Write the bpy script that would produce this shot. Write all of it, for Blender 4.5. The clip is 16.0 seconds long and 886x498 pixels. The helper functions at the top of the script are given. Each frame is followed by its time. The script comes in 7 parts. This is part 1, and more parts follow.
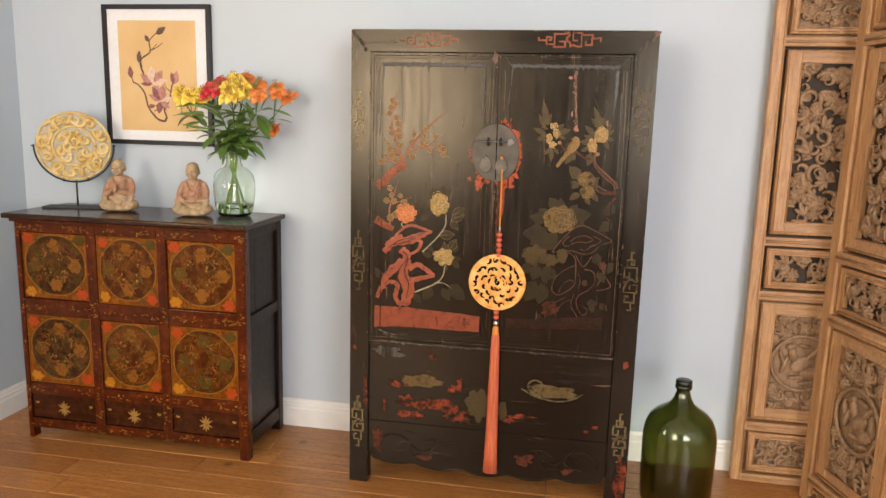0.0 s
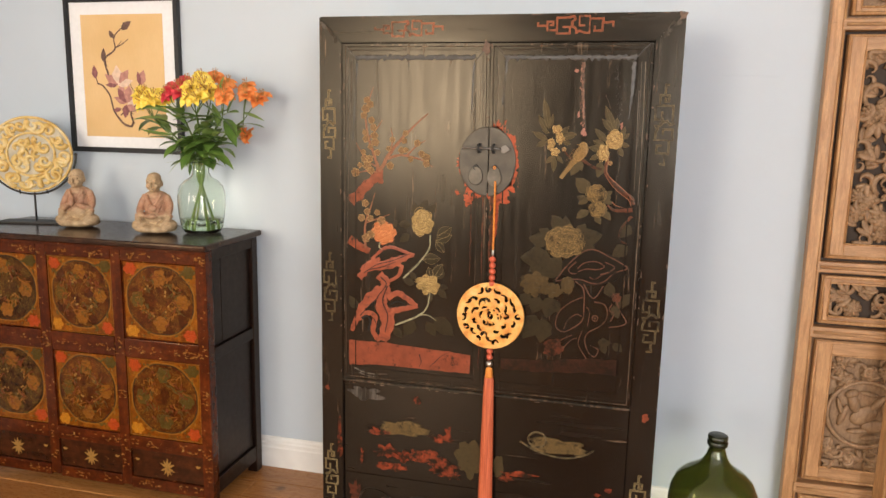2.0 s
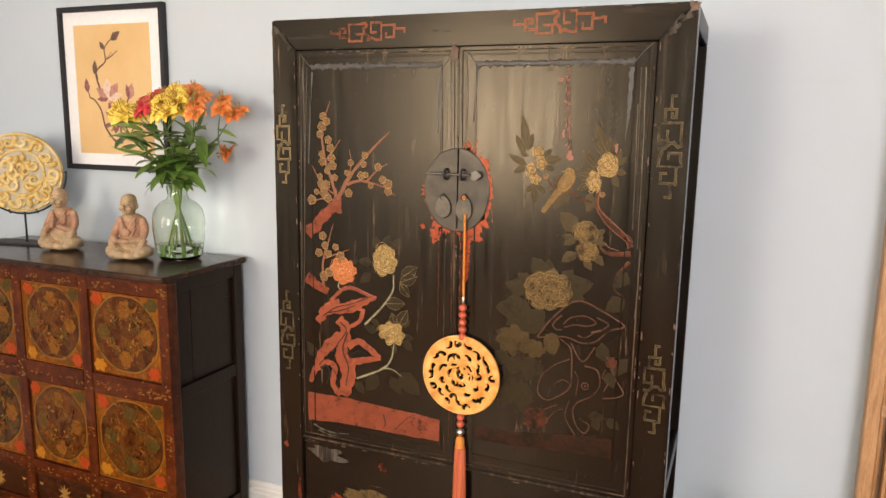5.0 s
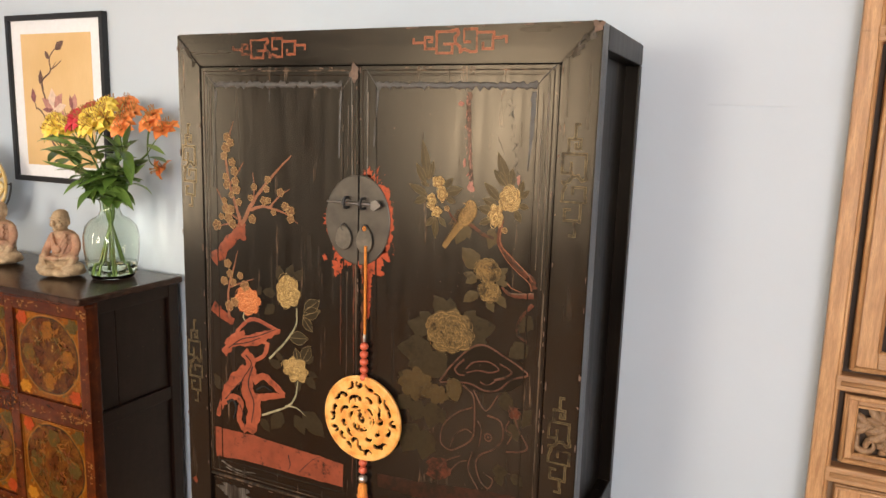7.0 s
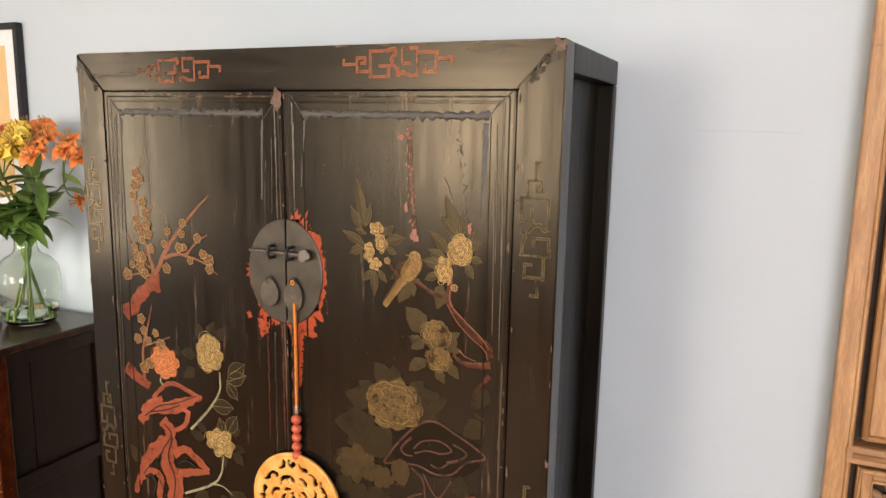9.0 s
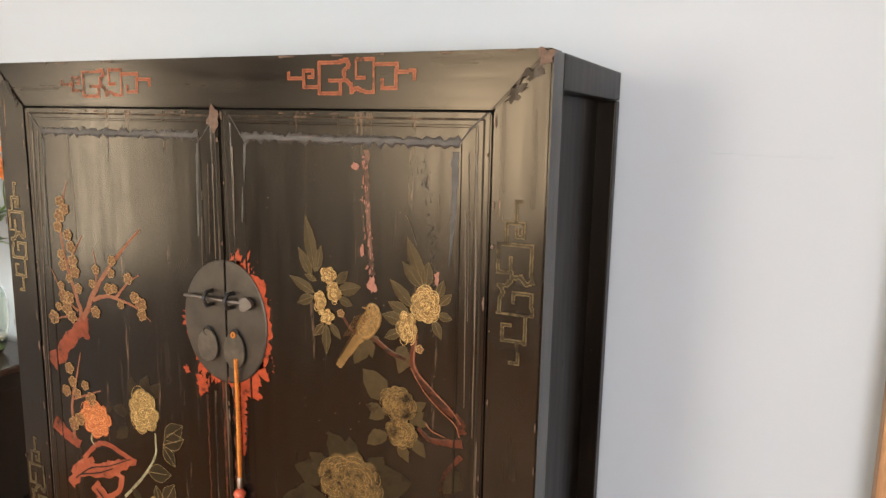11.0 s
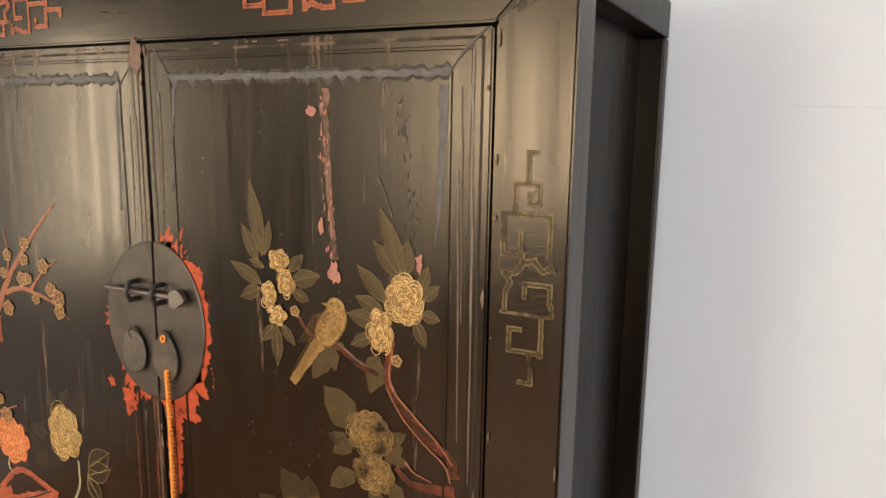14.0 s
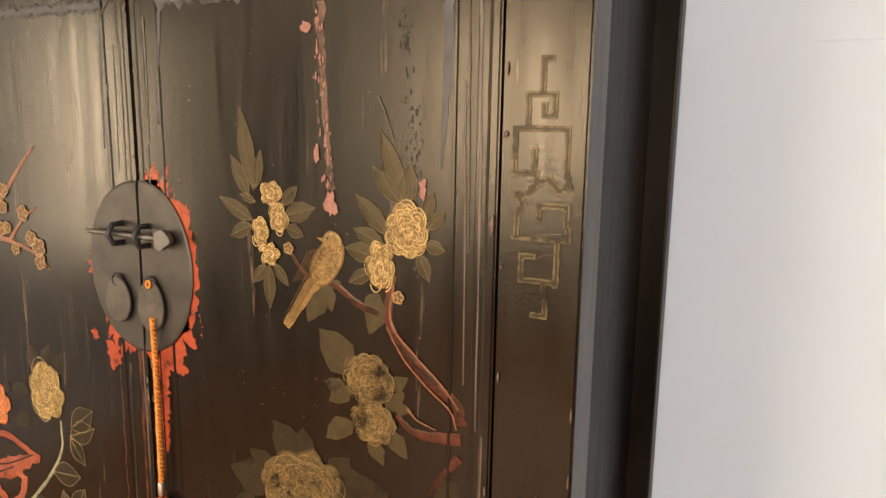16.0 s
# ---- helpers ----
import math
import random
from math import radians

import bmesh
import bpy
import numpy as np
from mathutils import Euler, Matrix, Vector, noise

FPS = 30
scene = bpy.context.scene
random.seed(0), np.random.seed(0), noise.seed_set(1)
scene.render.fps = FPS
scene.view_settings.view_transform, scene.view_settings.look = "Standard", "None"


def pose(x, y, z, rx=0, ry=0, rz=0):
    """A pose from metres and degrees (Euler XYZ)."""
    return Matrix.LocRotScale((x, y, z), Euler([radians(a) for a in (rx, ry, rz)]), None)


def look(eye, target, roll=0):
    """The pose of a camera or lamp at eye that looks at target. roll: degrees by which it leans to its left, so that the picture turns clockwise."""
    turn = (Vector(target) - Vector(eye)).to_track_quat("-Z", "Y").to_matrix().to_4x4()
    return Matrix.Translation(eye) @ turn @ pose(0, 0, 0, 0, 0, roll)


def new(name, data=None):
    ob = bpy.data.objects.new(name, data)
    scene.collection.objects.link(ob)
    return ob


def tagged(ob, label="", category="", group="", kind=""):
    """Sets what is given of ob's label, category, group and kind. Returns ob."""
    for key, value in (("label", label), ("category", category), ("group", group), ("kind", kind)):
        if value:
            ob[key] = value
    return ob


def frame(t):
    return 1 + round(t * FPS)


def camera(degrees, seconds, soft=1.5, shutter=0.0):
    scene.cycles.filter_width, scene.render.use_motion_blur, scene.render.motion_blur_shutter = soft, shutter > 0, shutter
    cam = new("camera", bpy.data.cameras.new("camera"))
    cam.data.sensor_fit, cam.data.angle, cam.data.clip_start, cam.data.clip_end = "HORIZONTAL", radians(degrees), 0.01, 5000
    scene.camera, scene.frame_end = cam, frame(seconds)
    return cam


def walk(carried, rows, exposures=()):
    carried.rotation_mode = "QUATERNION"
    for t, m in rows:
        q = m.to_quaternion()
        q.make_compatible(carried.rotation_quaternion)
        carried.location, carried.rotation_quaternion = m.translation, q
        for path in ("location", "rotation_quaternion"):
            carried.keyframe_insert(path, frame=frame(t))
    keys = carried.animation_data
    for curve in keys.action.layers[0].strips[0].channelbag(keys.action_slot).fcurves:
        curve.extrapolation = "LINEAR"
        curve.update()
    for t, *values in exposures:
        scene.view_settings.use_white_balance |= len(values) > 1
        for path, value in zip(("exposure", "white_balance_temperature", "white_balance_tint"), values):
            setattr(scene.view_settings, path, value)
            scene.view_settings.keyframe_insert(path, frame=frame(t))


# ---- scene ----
cam = camera(62.9, 16.0)
METRES, EYE, TILT, LEAN, TURN = 2.43, 1.504, 0.0, 0.0, 10.0
ROWS = [
    (0.0, 0.0, 0.0, 0.0, 0.28, -10.05, -1.55),
    (0.5, 0.0105, 0.0543, 0.0023, 1.62, -9.99, -1.57),
    (1.0, 0.0262, 0.1027, 0.0031, 2.82, -10.01, -1.27),
    (1.5, 0.0464, 0.1398, 0.0023, 3.34, -9.95, -1.01),
    (2.0, 0.0823, 0.1844, 0.0015, 3.88, -9.88, -1.18),
    (2.5, 0.1171, 0.2208, 0.0032, 5.48, -9.87, -1.49),
    (3.0, 0.1461, 0.2465, 0.0046, 8.03, -9.81, -1.42),
    (5.5, 0.2577, 0.3978, 0.0273, 12.91, -9.66, -1.04),
    (6.0, 0.2937, 0.4231, 0.0335, 13.57, -9.63, -1.28),
    (6.5, 0.325, 0.446, 0.0406, 14.64, -9.66, -1.59),
    (7.0, 0.3443, 0.4625, 0.0477, 15.36, -9.65, -1.66),
    (7.5, 0.3526, 0.4823, 0.0557, 15.14, -9.62, -1.29),
    (8.0, 0.3546, 0.5137, 0.0626, 14.64, -9.65, -0.95),
    (8.5, 0.3526, 0.5511, 0.0692, 14.35, -9.69, -0.9),
    (9.0, 0.3491, 0.5808, 0.077, 14.16, -9.68, -1.01),
    (9.5, 0.356, 0.6083, 0.0862, 13.88, -9.64, -1.07),
    (12.0, 0.3421, 0.7364, 0.0946, 16.35, -9.78, -0.95),
    (12.5, 0.3375, 0.7619, 0.0896, 16.8, -9.82, -0.89),
    (13.0, 0.3378, 0.7748, 0.0819, 16.95, -9.74, -0.99),
    (13.5, 0.3383, 0.7886, 0.0729, 17.13, -9.65, -1.02),
    (14.0, 0.3413, 0.8038, 0.0621, 17.21, -9.62, -0.97),
    (14.5, 0.3443, 0.8123, 0.0523, 17.28, -9.59, -0.94),
    (15.0, 0.3411, 0.8183, 0.044, 17.38, -9.6, -0.95),
    (15.5, 0.3379, 0.8227, 0.0362, 17.4, -9.61, -0.98),
    (16.0, 0.3343, 0.8233, 0.0274, 17.37, -9.59, -1.01),
]
walk(cam, [(t, pose(0, 0, EYE, TILT, LEAN, TURN) @ pose(METRES * x, METRES * y, METRES * z, 90 + pitch, roll, yaw)) for t, x, y, z, yaw, pitch, roll in ROWS],
     [(0.0, -0.16, 6750, 11), (5.5, -0.10, 6850, 11.5), (9.0, -0.09, 6750, 11), (12.5, -0.06, 6800, 11), (14.0, 0.02, 7000, 11.5), (16.0, 0.12, 7250, 11.5)])

# ---------------------------------------------------------------- light
world = bpy.data.worlds.new("sky")
world.use_nodes = True
scene.world = world
wn = world.node_tree
sky = wn.nodes.new("ShaderNodeTexSky")
sky.sky_type, sky.sun_disc, sky.sun_elevation, sky.sun_rotation = "NISHITA", False, radians(38), radians(-120)
wn.links.new(sky.outputs[0], wn.nodes["Background"].inputs[0])
wn.nodes["Background"].inputs[1].default_value = 0.12


def window_light(name, eye, target, w, h, watts, colour):
    """The sky's light as it comes through a window's opening."""
    d = bpy.data.lights.new(name, "AREA")
    d.shape, d.size, d.size_y, d.energy, d.color = "RECTANGLE", w, h, watts, colour
    ob = new(name, d)
    ob.matrix_world = look(eye, target)
    return ob


# the room
WALL_Y, LEFT_X, RIGHT_X, REAR_Y, CEIL = 3.215, -2.71, 3.4, -2.4, 2.75
WIN_REAR = (-2.55, -1.15, 0.95, 2.42)      # x0, x1, z0, z1
WIN_LEFT = (0.68, 1.12, 0.95, 2.10)          # y0, y1, z0, z1
# opening to an added, unseen dark room
ADDED_OPENING = (-0.80, 0.48, 2.15)                 # y0, y1, head
ADDED_WIN_REAR_R = (0.9, 2.7, 0.95, 2.45)        # x0, x1, z0, z1
window_light("window_light_rear", (-1.85, REAR_Y - 0.02, 1.685), (-1.85, 3, 1.685), 1.35, 1.42, 124, (1.0, 0.88, 0.72))
window_light("window_light_left", (LEFT_X - 0.02, 0.90, 1.50), (3, 0.90, 1.50), 0.40, 1.10, 25, (1.0, 0.88, 0.70))
# lamp in an invented, unseen window, added to brighten the wall's right end
window_light("window_light_rear_right", (1.80, REAR_Y - 0.02, 1.70), (1.80, 3, 1.70), 1.75, 1.45, 178, (0.98, 0.97, 0.98))


# ---------------------------------------------------------------- materials
class Mat:
    """A small node builder."""

    def __init__(self, name):
        self.m = bpy.data.materials.new(name)
        self.m.use_nodes = True
        self.t = self.m.node_tree
        self.b = self.t.nodes["Principled BSDF"]
        self.co = self.t.nodes.new("ShaderNodeTexCoord").outputs["Object"]

    def put(self, socket, value):
        if isinstance(value, bpy.types.NodeSocket):
            self.t.links.new(value, socket)
        elif isinstance(value, tuple) and len(value) == 3 and socket.type == "RGBA":
            socket.default_value = (*value, 1)
        elif socket.type == "RGBA" and isinstance(value, (int, float)):
            socket.default_value = (value, value, value, 1)
        else:
            socket.default_value = value

    def set(self, **kw):
        for k, v in kw.items():
            self.put(self.b.inputs[k.replace("_", " ")], v)
        return self

    def stretch(self, s, co=None):
        n = self.t.nodes.new("ShaderNodeMapping")
        self.put(n.inputs["Vector"], co or self.co)
        n.inputs["Scale"].default_value = s
        return n.outputs[0]

    def noise(self, scale, detail=4, rough=0.55, s=None, dist=0.0):
        n = self.t.nodes.new("ShaderNodeTexNoise")
        self.put(n.inputs["Vector"], self.stretch(s) if s else self.co)
        for k, v in (("Scale", scale), ("Detail", detail), ("Roughness", rough), ("Distortion", dist)):
            n.inputs[k].default_value = v
        return n.outputs["Fac"]

    def cells(self, scale, feature="F1", s=None, out="Distance"):
        n = self.t.nodes.new("ShaderNodeTexVoronoi")
        n.feature = feature
        self.put(n.inputs["Vector"], self.stretch(s) if s else self.co)
        n.inputs["Scale"].default_value = scale
        return n.outputs[out]

    def wave(self, scale, dist=3, detail=2, s=None, kind="BANDS"):
        n = self.t.nodes.new("ShaderNodeTexWave")
        n.wave_type = kind
        self.put(n.inputs["Vector"], self.stretch(s) if s else self.co)
        n.inputs["Scale"].default_value, n.inputs["Distortion"].default_value = scale, dist
        n.inputs["Detail"].default_value = detail
        return n.outputs["Fac"]

    def ramp(self, fac, *stops):
        n = self.t.nodes.new("ShaderNodeValToRGB")
        e = n.color_ramp.elements
        while len(e) < len(stops):
            e.new(0.5)
        for el, (p, c) in zip(e, stops):
            el.position = p
            el.color = (*c, 1) if isinstance(c, tuple) else (c, c, c, 1)
        self.put(n.inputs[0], fac)
        return n.outputs[0]

    def mix(self, fac, a, b, mode="MIX"):
        n = self.t.nodes.new("ShaderNodeMix")
        n.data_type, n.blend_type = "RGBA", mode
        self.put(n.inputs[0], fac)
        self.put(n.inputs[6], a)
        self.put(n.inputs[7], b)
        return n.outputs[2]

    def rand(self, island=False):
        if island:
            return self.t.nodes.new("ShaderNodeNewGeometry").outputs["Random Per Island"]
        return self.t.nodes.new("ShaderNodeObjectInfo").outputs["Random"]

    def axis(self, k):
        n = self.t.nodes.new("ShaderNodeSeparateXYZ")
        self.put(n.inputs[0], self.co)
        return n.outputs[k]

    def bump(self, height, strength=0.3, dist=0.002):
        n = self.t.nodes.new("ShaderNodeBump")
        n.inputs["Strength"].default_value, n.inputs["Distance"].default_value = strength, dist
        self.put(n.inputs["Height"], height)
        self.put(self.b.inputs["Normal"], n.outputs[0])
        return self


def plain(name, colour, rough=0.5, var=0.15, scale=30, metal=0.0, bump=0.15, s=None):
    m = Mat(name)
    n = m.noise(scale, s=s)
    lo = tuple(c * (1 - var) for c in colour)
    hi = tuple(min(1, c * (1 + var)) for c in colour)
    m.set(Base_Color=m.ramp(n, (0.3, lo), (0.7, hi)), Roughness=rough, Metallic=metal)
    return m.bump(m.noise(scale * 4), bump).m


def wall_paint(name, colour):
    m = Mat(name)
    c = m.ramp(m.noise(1.4, 3), (0.3, tuple(v * 0.965 for v in colour)), (0.7, colour))
    c = m.mix(m.ramp(m.noise(9, 5), (0.45, 0.0), (0.75, 0.06)), c, tuple(v * 0.8 for v in colour))
    m.set(Base_Color=c, Roughness=0.62)
    return m.bump(m.noise(160, 3), 0.12, 0.001).m


LACQUER_A, LACQUER_B = (0.0044, 0.0034, 0.0030), (0.0082, 0.0058, 0.0046)


def lacquer(name, wear=0.0, worn=(0.20, 0.13, 0.085), rough=(0.15, 0.30), axis=2, spec=0.38):
    """Old black lacquer: streaked along the grain, crazed, rubbed through to brown where wear is high."""
    m = Mat(name)
    s = [1, 1, 1]
    s[axis] = 0.08
    streak = m.noise(70, 5, s=tuple(s))
    c = m.ramp(streak, (0.3, LACQUER_A), (0.75, LACQUER_B))
    c = m.mix(m.ramp(m.noise(3.5, 5), (0.45, 0.0), (0.8, 0.5)), c, (0.019, 0.013, 0.0085))
    specks = m.ramp(m.noise(210, 2), (0.775, 0.0), (0.80, 0.55))
    c = m.mix(specks, c, (0.23, 0.15, 0.10))
    if wear:
        w = m.noise(38, 6, 0.7, s=tuple(s))
        c = m.mix(m.ramp(w, (0.66 - 0.22 * wear, 0.0), (0.74 - 0.2 * wear, 0.9)), c, worn)
    r = m.ramp(m.noise(45, 4, s=tuple(s)), (0.25, rough[0]), (0.75, rough[1]))
    m.set(Base_Color=c, Roughness=r, Specular_IOR_Level=spec, Specular_Tint=(1.0, 0.85, 0.66))
    patch = m.ramp(m.noise(7, 3), (0.50, 0.0), (0.60, 1.0))
    crack = m.mix(patch, (1, 1, 1), m.ramp(m.cells(140, "DISTANCE_TO_EDGE"), (0.0, 0.0), (0.06, 1.0)))
    h = m.mix(0.45, m.noise(55, 5, s=tuple(s)), m.mix(0.25, m.noise(220, 3), crack))
    return m.bump(h, 0.22, 0.0016).m


def paint(name, colour, hide=0.35, dark=0.5, scale=90, rough=0.30, lines=0.0, line=(0.05, 0.03, 0.015), island=False):
    """Hand-laid pigment over lacquer, thin and rubbed away in places."""
    m = Mat(name)
    c = m.ramp(m.noise(scale, 5, 0.65), (0.25, tuple(v * dark for v in colour)), (0.7, colour))
    if island:
        c = m.mix(m.ramp(m.rand(True), (0, 0.0), (1, 0.45)), c, tuple(v * 0.5 for v in colour))
    if lines:
        a = m.t.nodes.new("ShaderNodeAttribute")
        a.attribute_name = "rim"
        r = a.outputs["Fac"]
        bright = tuple(min(1, v * 1.25 + 0.01) for v in colour)
        c = m.mix(m.ramp(m.noise(420, 2), (0.38, 0.75), (0.58, 0.0)), c, tuple(v * 0.28 for v in colour))
        swirl = m.ramp(m.noise(52, 1, 0.4, dist=0.6), (0.34, 0.0), (0.37, 1.0), (0.40, 0.0), (0.455, 0.0), (0.485, 1.0), (0.515, 0.0), (0.575, 0.0), (0.605, 1.0), (0.635, 0.0), (0.70, 0.0), (0.72, 1.0))
        c = m.mix(m.mix(min(1.0, lines + 0.15), (0, 0, 0), swirl), c, tuple(v * 0.22 for v in colour))
        c = m.mix(m.ramp(r, (0.10, 0.55), (0.42, 0.0)), c, tuple(v * 0.6 for v in colour))
        c = m.mix(m.ramp(r, (0.58, 0.0), (0.70, 0.35 * lines), (0.80, 0.35 * lines), (0.86, 0.0)), c, bright)
        c = m.mix(m.ramp(r, (0.80, 0.0), (0.95, 0.9)), c, line)
        c = m.mix(m.ramp(m.cells(150, "DISTANCE_TO_EDGE"), (0.0, 0.75 * lines), (0.10, 0.0)), c, line)
    gone = m.ramp(m.noise(34, 9, 0.74), (hide, 1.0), (hide + 0.12, 0.0))
    c = m.mix(gone, c, LACQUER_B)
    m.set(Base_Color=c, Roughness=min(rough, 0.34), Specular_IOR_Level=0.26, Specular_Tint=(1.0, 0.83, 0.62))
    return m.bump(m.noise(260, 4), 0.16, 0.0009).m


def timber(name, dark, light, grain=(1, 12, 12), rough=0.5, scale=14, axisrand=True, knots=True):
    m = Mat(name)
    n = m.noise(scale, 6, 0.6, s=grain, dist=0.6)
    c = m.ramp(n, (0.28, dark), (0.5, tuple((a + b) / 2 for a, b in zip(dark, light))), (0.72, light))
    fine = m.noise(scale * 7, 3, 0.6, s=grain)
    c = m.mix(m.ramp(fine, (0.35, 0.35), (0.6, 0.0)), c, tuple(v * 0.55 for v in dark))
    if axisrand:
        c = m.mix(m.ramp(m.rand(), (0, 0.0), (1, 0.6)), c, tuple(v * 0.75 for v in dark))
    if knots:
        k = m.mix(1.0, m.ramp(m.cells(2.3), (0.02, 0.8), (0.07, 0.0)), m.ramp(m.noise(4.5, 6, 0.7, s=(0.35, 1.6, 1)), (0.64, 0.0), (0.70, 0.75)), "ADD")
        c = m.mix(k, c, tuple(v * 0.25 for v in dark))
    m.set(Base_Color=c, Roughness=m.ramp(fine, (0.3, rough - 0.08), (0.7, rough + 0.1)))
    return m.bump(m.mix(0.5, n, fine), 0.25, 0.0012).m


def glass(name, colour, rough=0.02, ior=1.45):
    m = Mat(name)
    m.set(Base_Color=colour, Roughness=rough, Transmission_Weight=1.0, IOR=ior)
    return m.bump(m.noise(9, 2), 0.05, 0.01).m


M_WALL = wall_paint("blue_grey_wall_paint", (0.532, 0.604, 0.672))
M_CEIL = wall_paint("white_ceiling_paint", (0.80, 0.80, 0.79))
M_WHITE = plain("white_gloss_paint", (0.78, 0.78, 0.76), 0.35, 0.04, 12)
M_OAK = timber("oiled_oak", (0.29, 0.105, 0.026), (0.66, 0.310, 0.092), (1, 14, 14), 0.30, 5)
M_LAC = lacquer("black_lacquer", 0.12)
M_LAC_H = lacquer("black_lacquer_rail", 0.03, axis=0)
M_LAC_SIDE = lacquer("black_lacquer_side", 0.05, rough=(0.26, 0.38), spec=0.10)
M_RIDGE = plain("blistered_grey_lacquer", (0.040, 0.036, 0.033), 0.34, 0.4, 60, bump=0.5)
M_GREYED = lacquer("greyed_rubbed_lacquer", 0.8, (0.060, 0.052, 0.046), (0.3, 0.5))
M_WORN = lacquer("rubbed_lacquer_edge", 0.75, (0.105, 0.068, 0.045), (0.4, 0.6))
M_LIFT = lacquer("lifted_lacquer", 0.9, (0.11, 0.098, 0.085), (0.4, 0.65))
M_GAP = plain("dark_recess", (0.006, 0.005, 0.004), 0.9, 0.2)
M_RED = paint("vermilion_paint", (0.26, 0.060, 0.030), 0.37, 0.35, 28)
M_REDW = paint("rubbed_vermilion", (0.30, 0.055, 0.024), 0.455, 0.35, 40)
M_BAND = paint("red_ground_paint", (0.26, 0.064, 0.034), 0.34, 0.55, 24)
M_ROCK = Mat("marbled_red_rock_paint")
_n = M_ROCK.noise(26, 4, 0.6, None, 1.2)
_c = M_ROCK.ramp(_n, (0.28, (0.10, 0.026, 0.015)), (0.42, (0.23, 0.054, 0.026)), (0.60, (0.30, 0.076, 0.036)), (0.72, (0.37, 0.11, 0.055)))
_c = M_ROCK.mix(M_ROCK.ramp(M_ROCK.noise(60, 8, 0.72), (0.34, 0.8), (0.42, 0.0)), _c, LACQUER_B)
M_ROCK.set(Base_Color=_c, Roughness=0.32, Specular_IOR_Level=0.26)
M_ROCK = M_ROCK.bump(M_ROCK.noise(200), 0.2).m
M_REDB = paint("vermilion_underlayer", (0.43, 0.073, 0.030), 0.34, 0.45, 110, 0.45)
M_REDD = paint("faded_red_paint", (0.12, 0.034, 0.019), 0.42, 0.45, 60)
M_REDF = paint("worn_dark_red_paint", (0.040, 0.015, 0.010), 0.44, 0.5, 60)
M_REDL = paint("thin_red_line", (0.11, 0.048, 0.032), 0.38, 0.5, 120)
M_GOLD = paint("gilt_petal", (0.45, 0.265, 0.095), 0.22, 0.45, 150, 0.42, 0.7, (0.10, 0.06, 0.02), True)
M_GOLDP = paint("pale_gilt_petal", (0.52, 0.34, 0.125), 0.22, 0.45, 150, 0.42, 0.8, (0.12, 0.08, 0.03), True)
M_GOLDD = paint("dull_gilt", (0.20, 0.130, 0.052), 0.36, 0.45, 130, 0.45, 0.5, (0.05, 0.035, 0.015), True)
M_GOLDO = paint("gilt_outline", (0.30, 0.22, 0.105), 0.30, 0.6, 160)
M_GOLDV = paint("faint_gilt_vein", (0.17, 0.125, 0.060), 0.36, 0.5, 160, 0.40)
M_GOLDL = paint("gilt_line", (0.150, 0.112, 0.056), 0.40, 0.5, 160, 0.42)
M_BLOS = paint("plum_blossom_paint", (0.30, 0.155, 0.066), 0.24, 0.5, 150, 0.45, 0.8, (0.12, 0.05, 0.02), True)
M_CORALF = paint("coral_flower_paint", (0.80, 0.25, 0.085), 0.22, 0.5, 150, 0.45, 0.6, (0.25, 0.05, 0.02), True)
M_LEAF = paint("olive_leaf_paint", (0.064, 0.046, 0.021), 0.30, 0.6, 90, 0.42)
M_LEAFD = paint("dim_leaf_paint", (0.030, 0.023, 0.012), 0.36, 0.6, 90, 0.42)
M_GILT = paint("bright_gilt_line", (0.78, 0.53, 0.22), 0.36, 0.4, 200, 0.34)
M_GILTP = paint("pale_gilt_line", (0.50, 0.32, 0.14), 0.30, 0.5, 200, 0.34)
M_FEATHER = paint("brown_feather_line", (0.17, 0.095, 0.038), 0.30, 0.5, 200)
M_GILTD = paint("dull_gilt_line", (0.34, 0.21, 0.078), 0.40, 0.4, 200, 0.36)
M_CORALL = paint("pale_coral_line", (0.80, 0.34, 0.14), 0.20, 0.6, 200)
M_LEAFG2 = paint("faded_gilt_bloom", (0.085, 0.054, 0.022), 0.34, 0.5, 110, 0.42)
M_REDE = paint("pale_vermilion_edge", (0.34, 0.105, 0.050), 0.36, 0.5, 120)
M_DRIP = paint("pinkish_bared_run", (0.16, 0.085, 0.062), 0.40, 0.4, 90, 0.5)
M_BLIST = plain("blistered_dull_lacquer", (0.026, 0.021, 0.016), 0.32, 0.4, 90, bump=0.5)
M_SCR = plain("pale_scratched_lacquer", (0.105, 0.076, 0.050), 0.4, 0.4, 120, s=(1, 1, 0.1))
M_CHIP = plain("rubbed_bare_wood", (0.125, 0.078, 0.054), 0.7, 0.35, 120)
M_STEM = paint("pale_stem_paint", (0.36, 0.33, 0.20), 0.36, 0.5, 120)
M_TWIG = paint("brown_twig_paint", (0.28, 0.11, 0.06), 0.32, 0.5, 120)
M_FLAKE = plain("exposed_primer", (0.30, 0.13, 0.09), 0.7, 0.25, 200)
M_BRASS = Mat("dark_brass")
_n = M_BRASS.noise(26, 5)
M_BRASS.set(Base_Color=M_BRASS.ramp(_n, (0.3, (0.058, 0.051, 0.043)), (0.7, (0.088, 0.077, 0.063))), Metallic=0.75,
            Roughness=M_BRASS.ramp(M_BRASS.noise(60), (0.3, 0.38), (0.7, 0.55)))
M_BRASS = M_BRASS.bump(M_BRASS.noise(120), 0.15).m
M_PULL = plain("rubbed_brass_pull", (0.100, 0.088, 0.072), 0.46, 0.3, 50, 0.75)
M_STEEL = plain("worn_steel", (0.17, 0.155, 0.14), 0.55, 0.2, 60, 0.9)
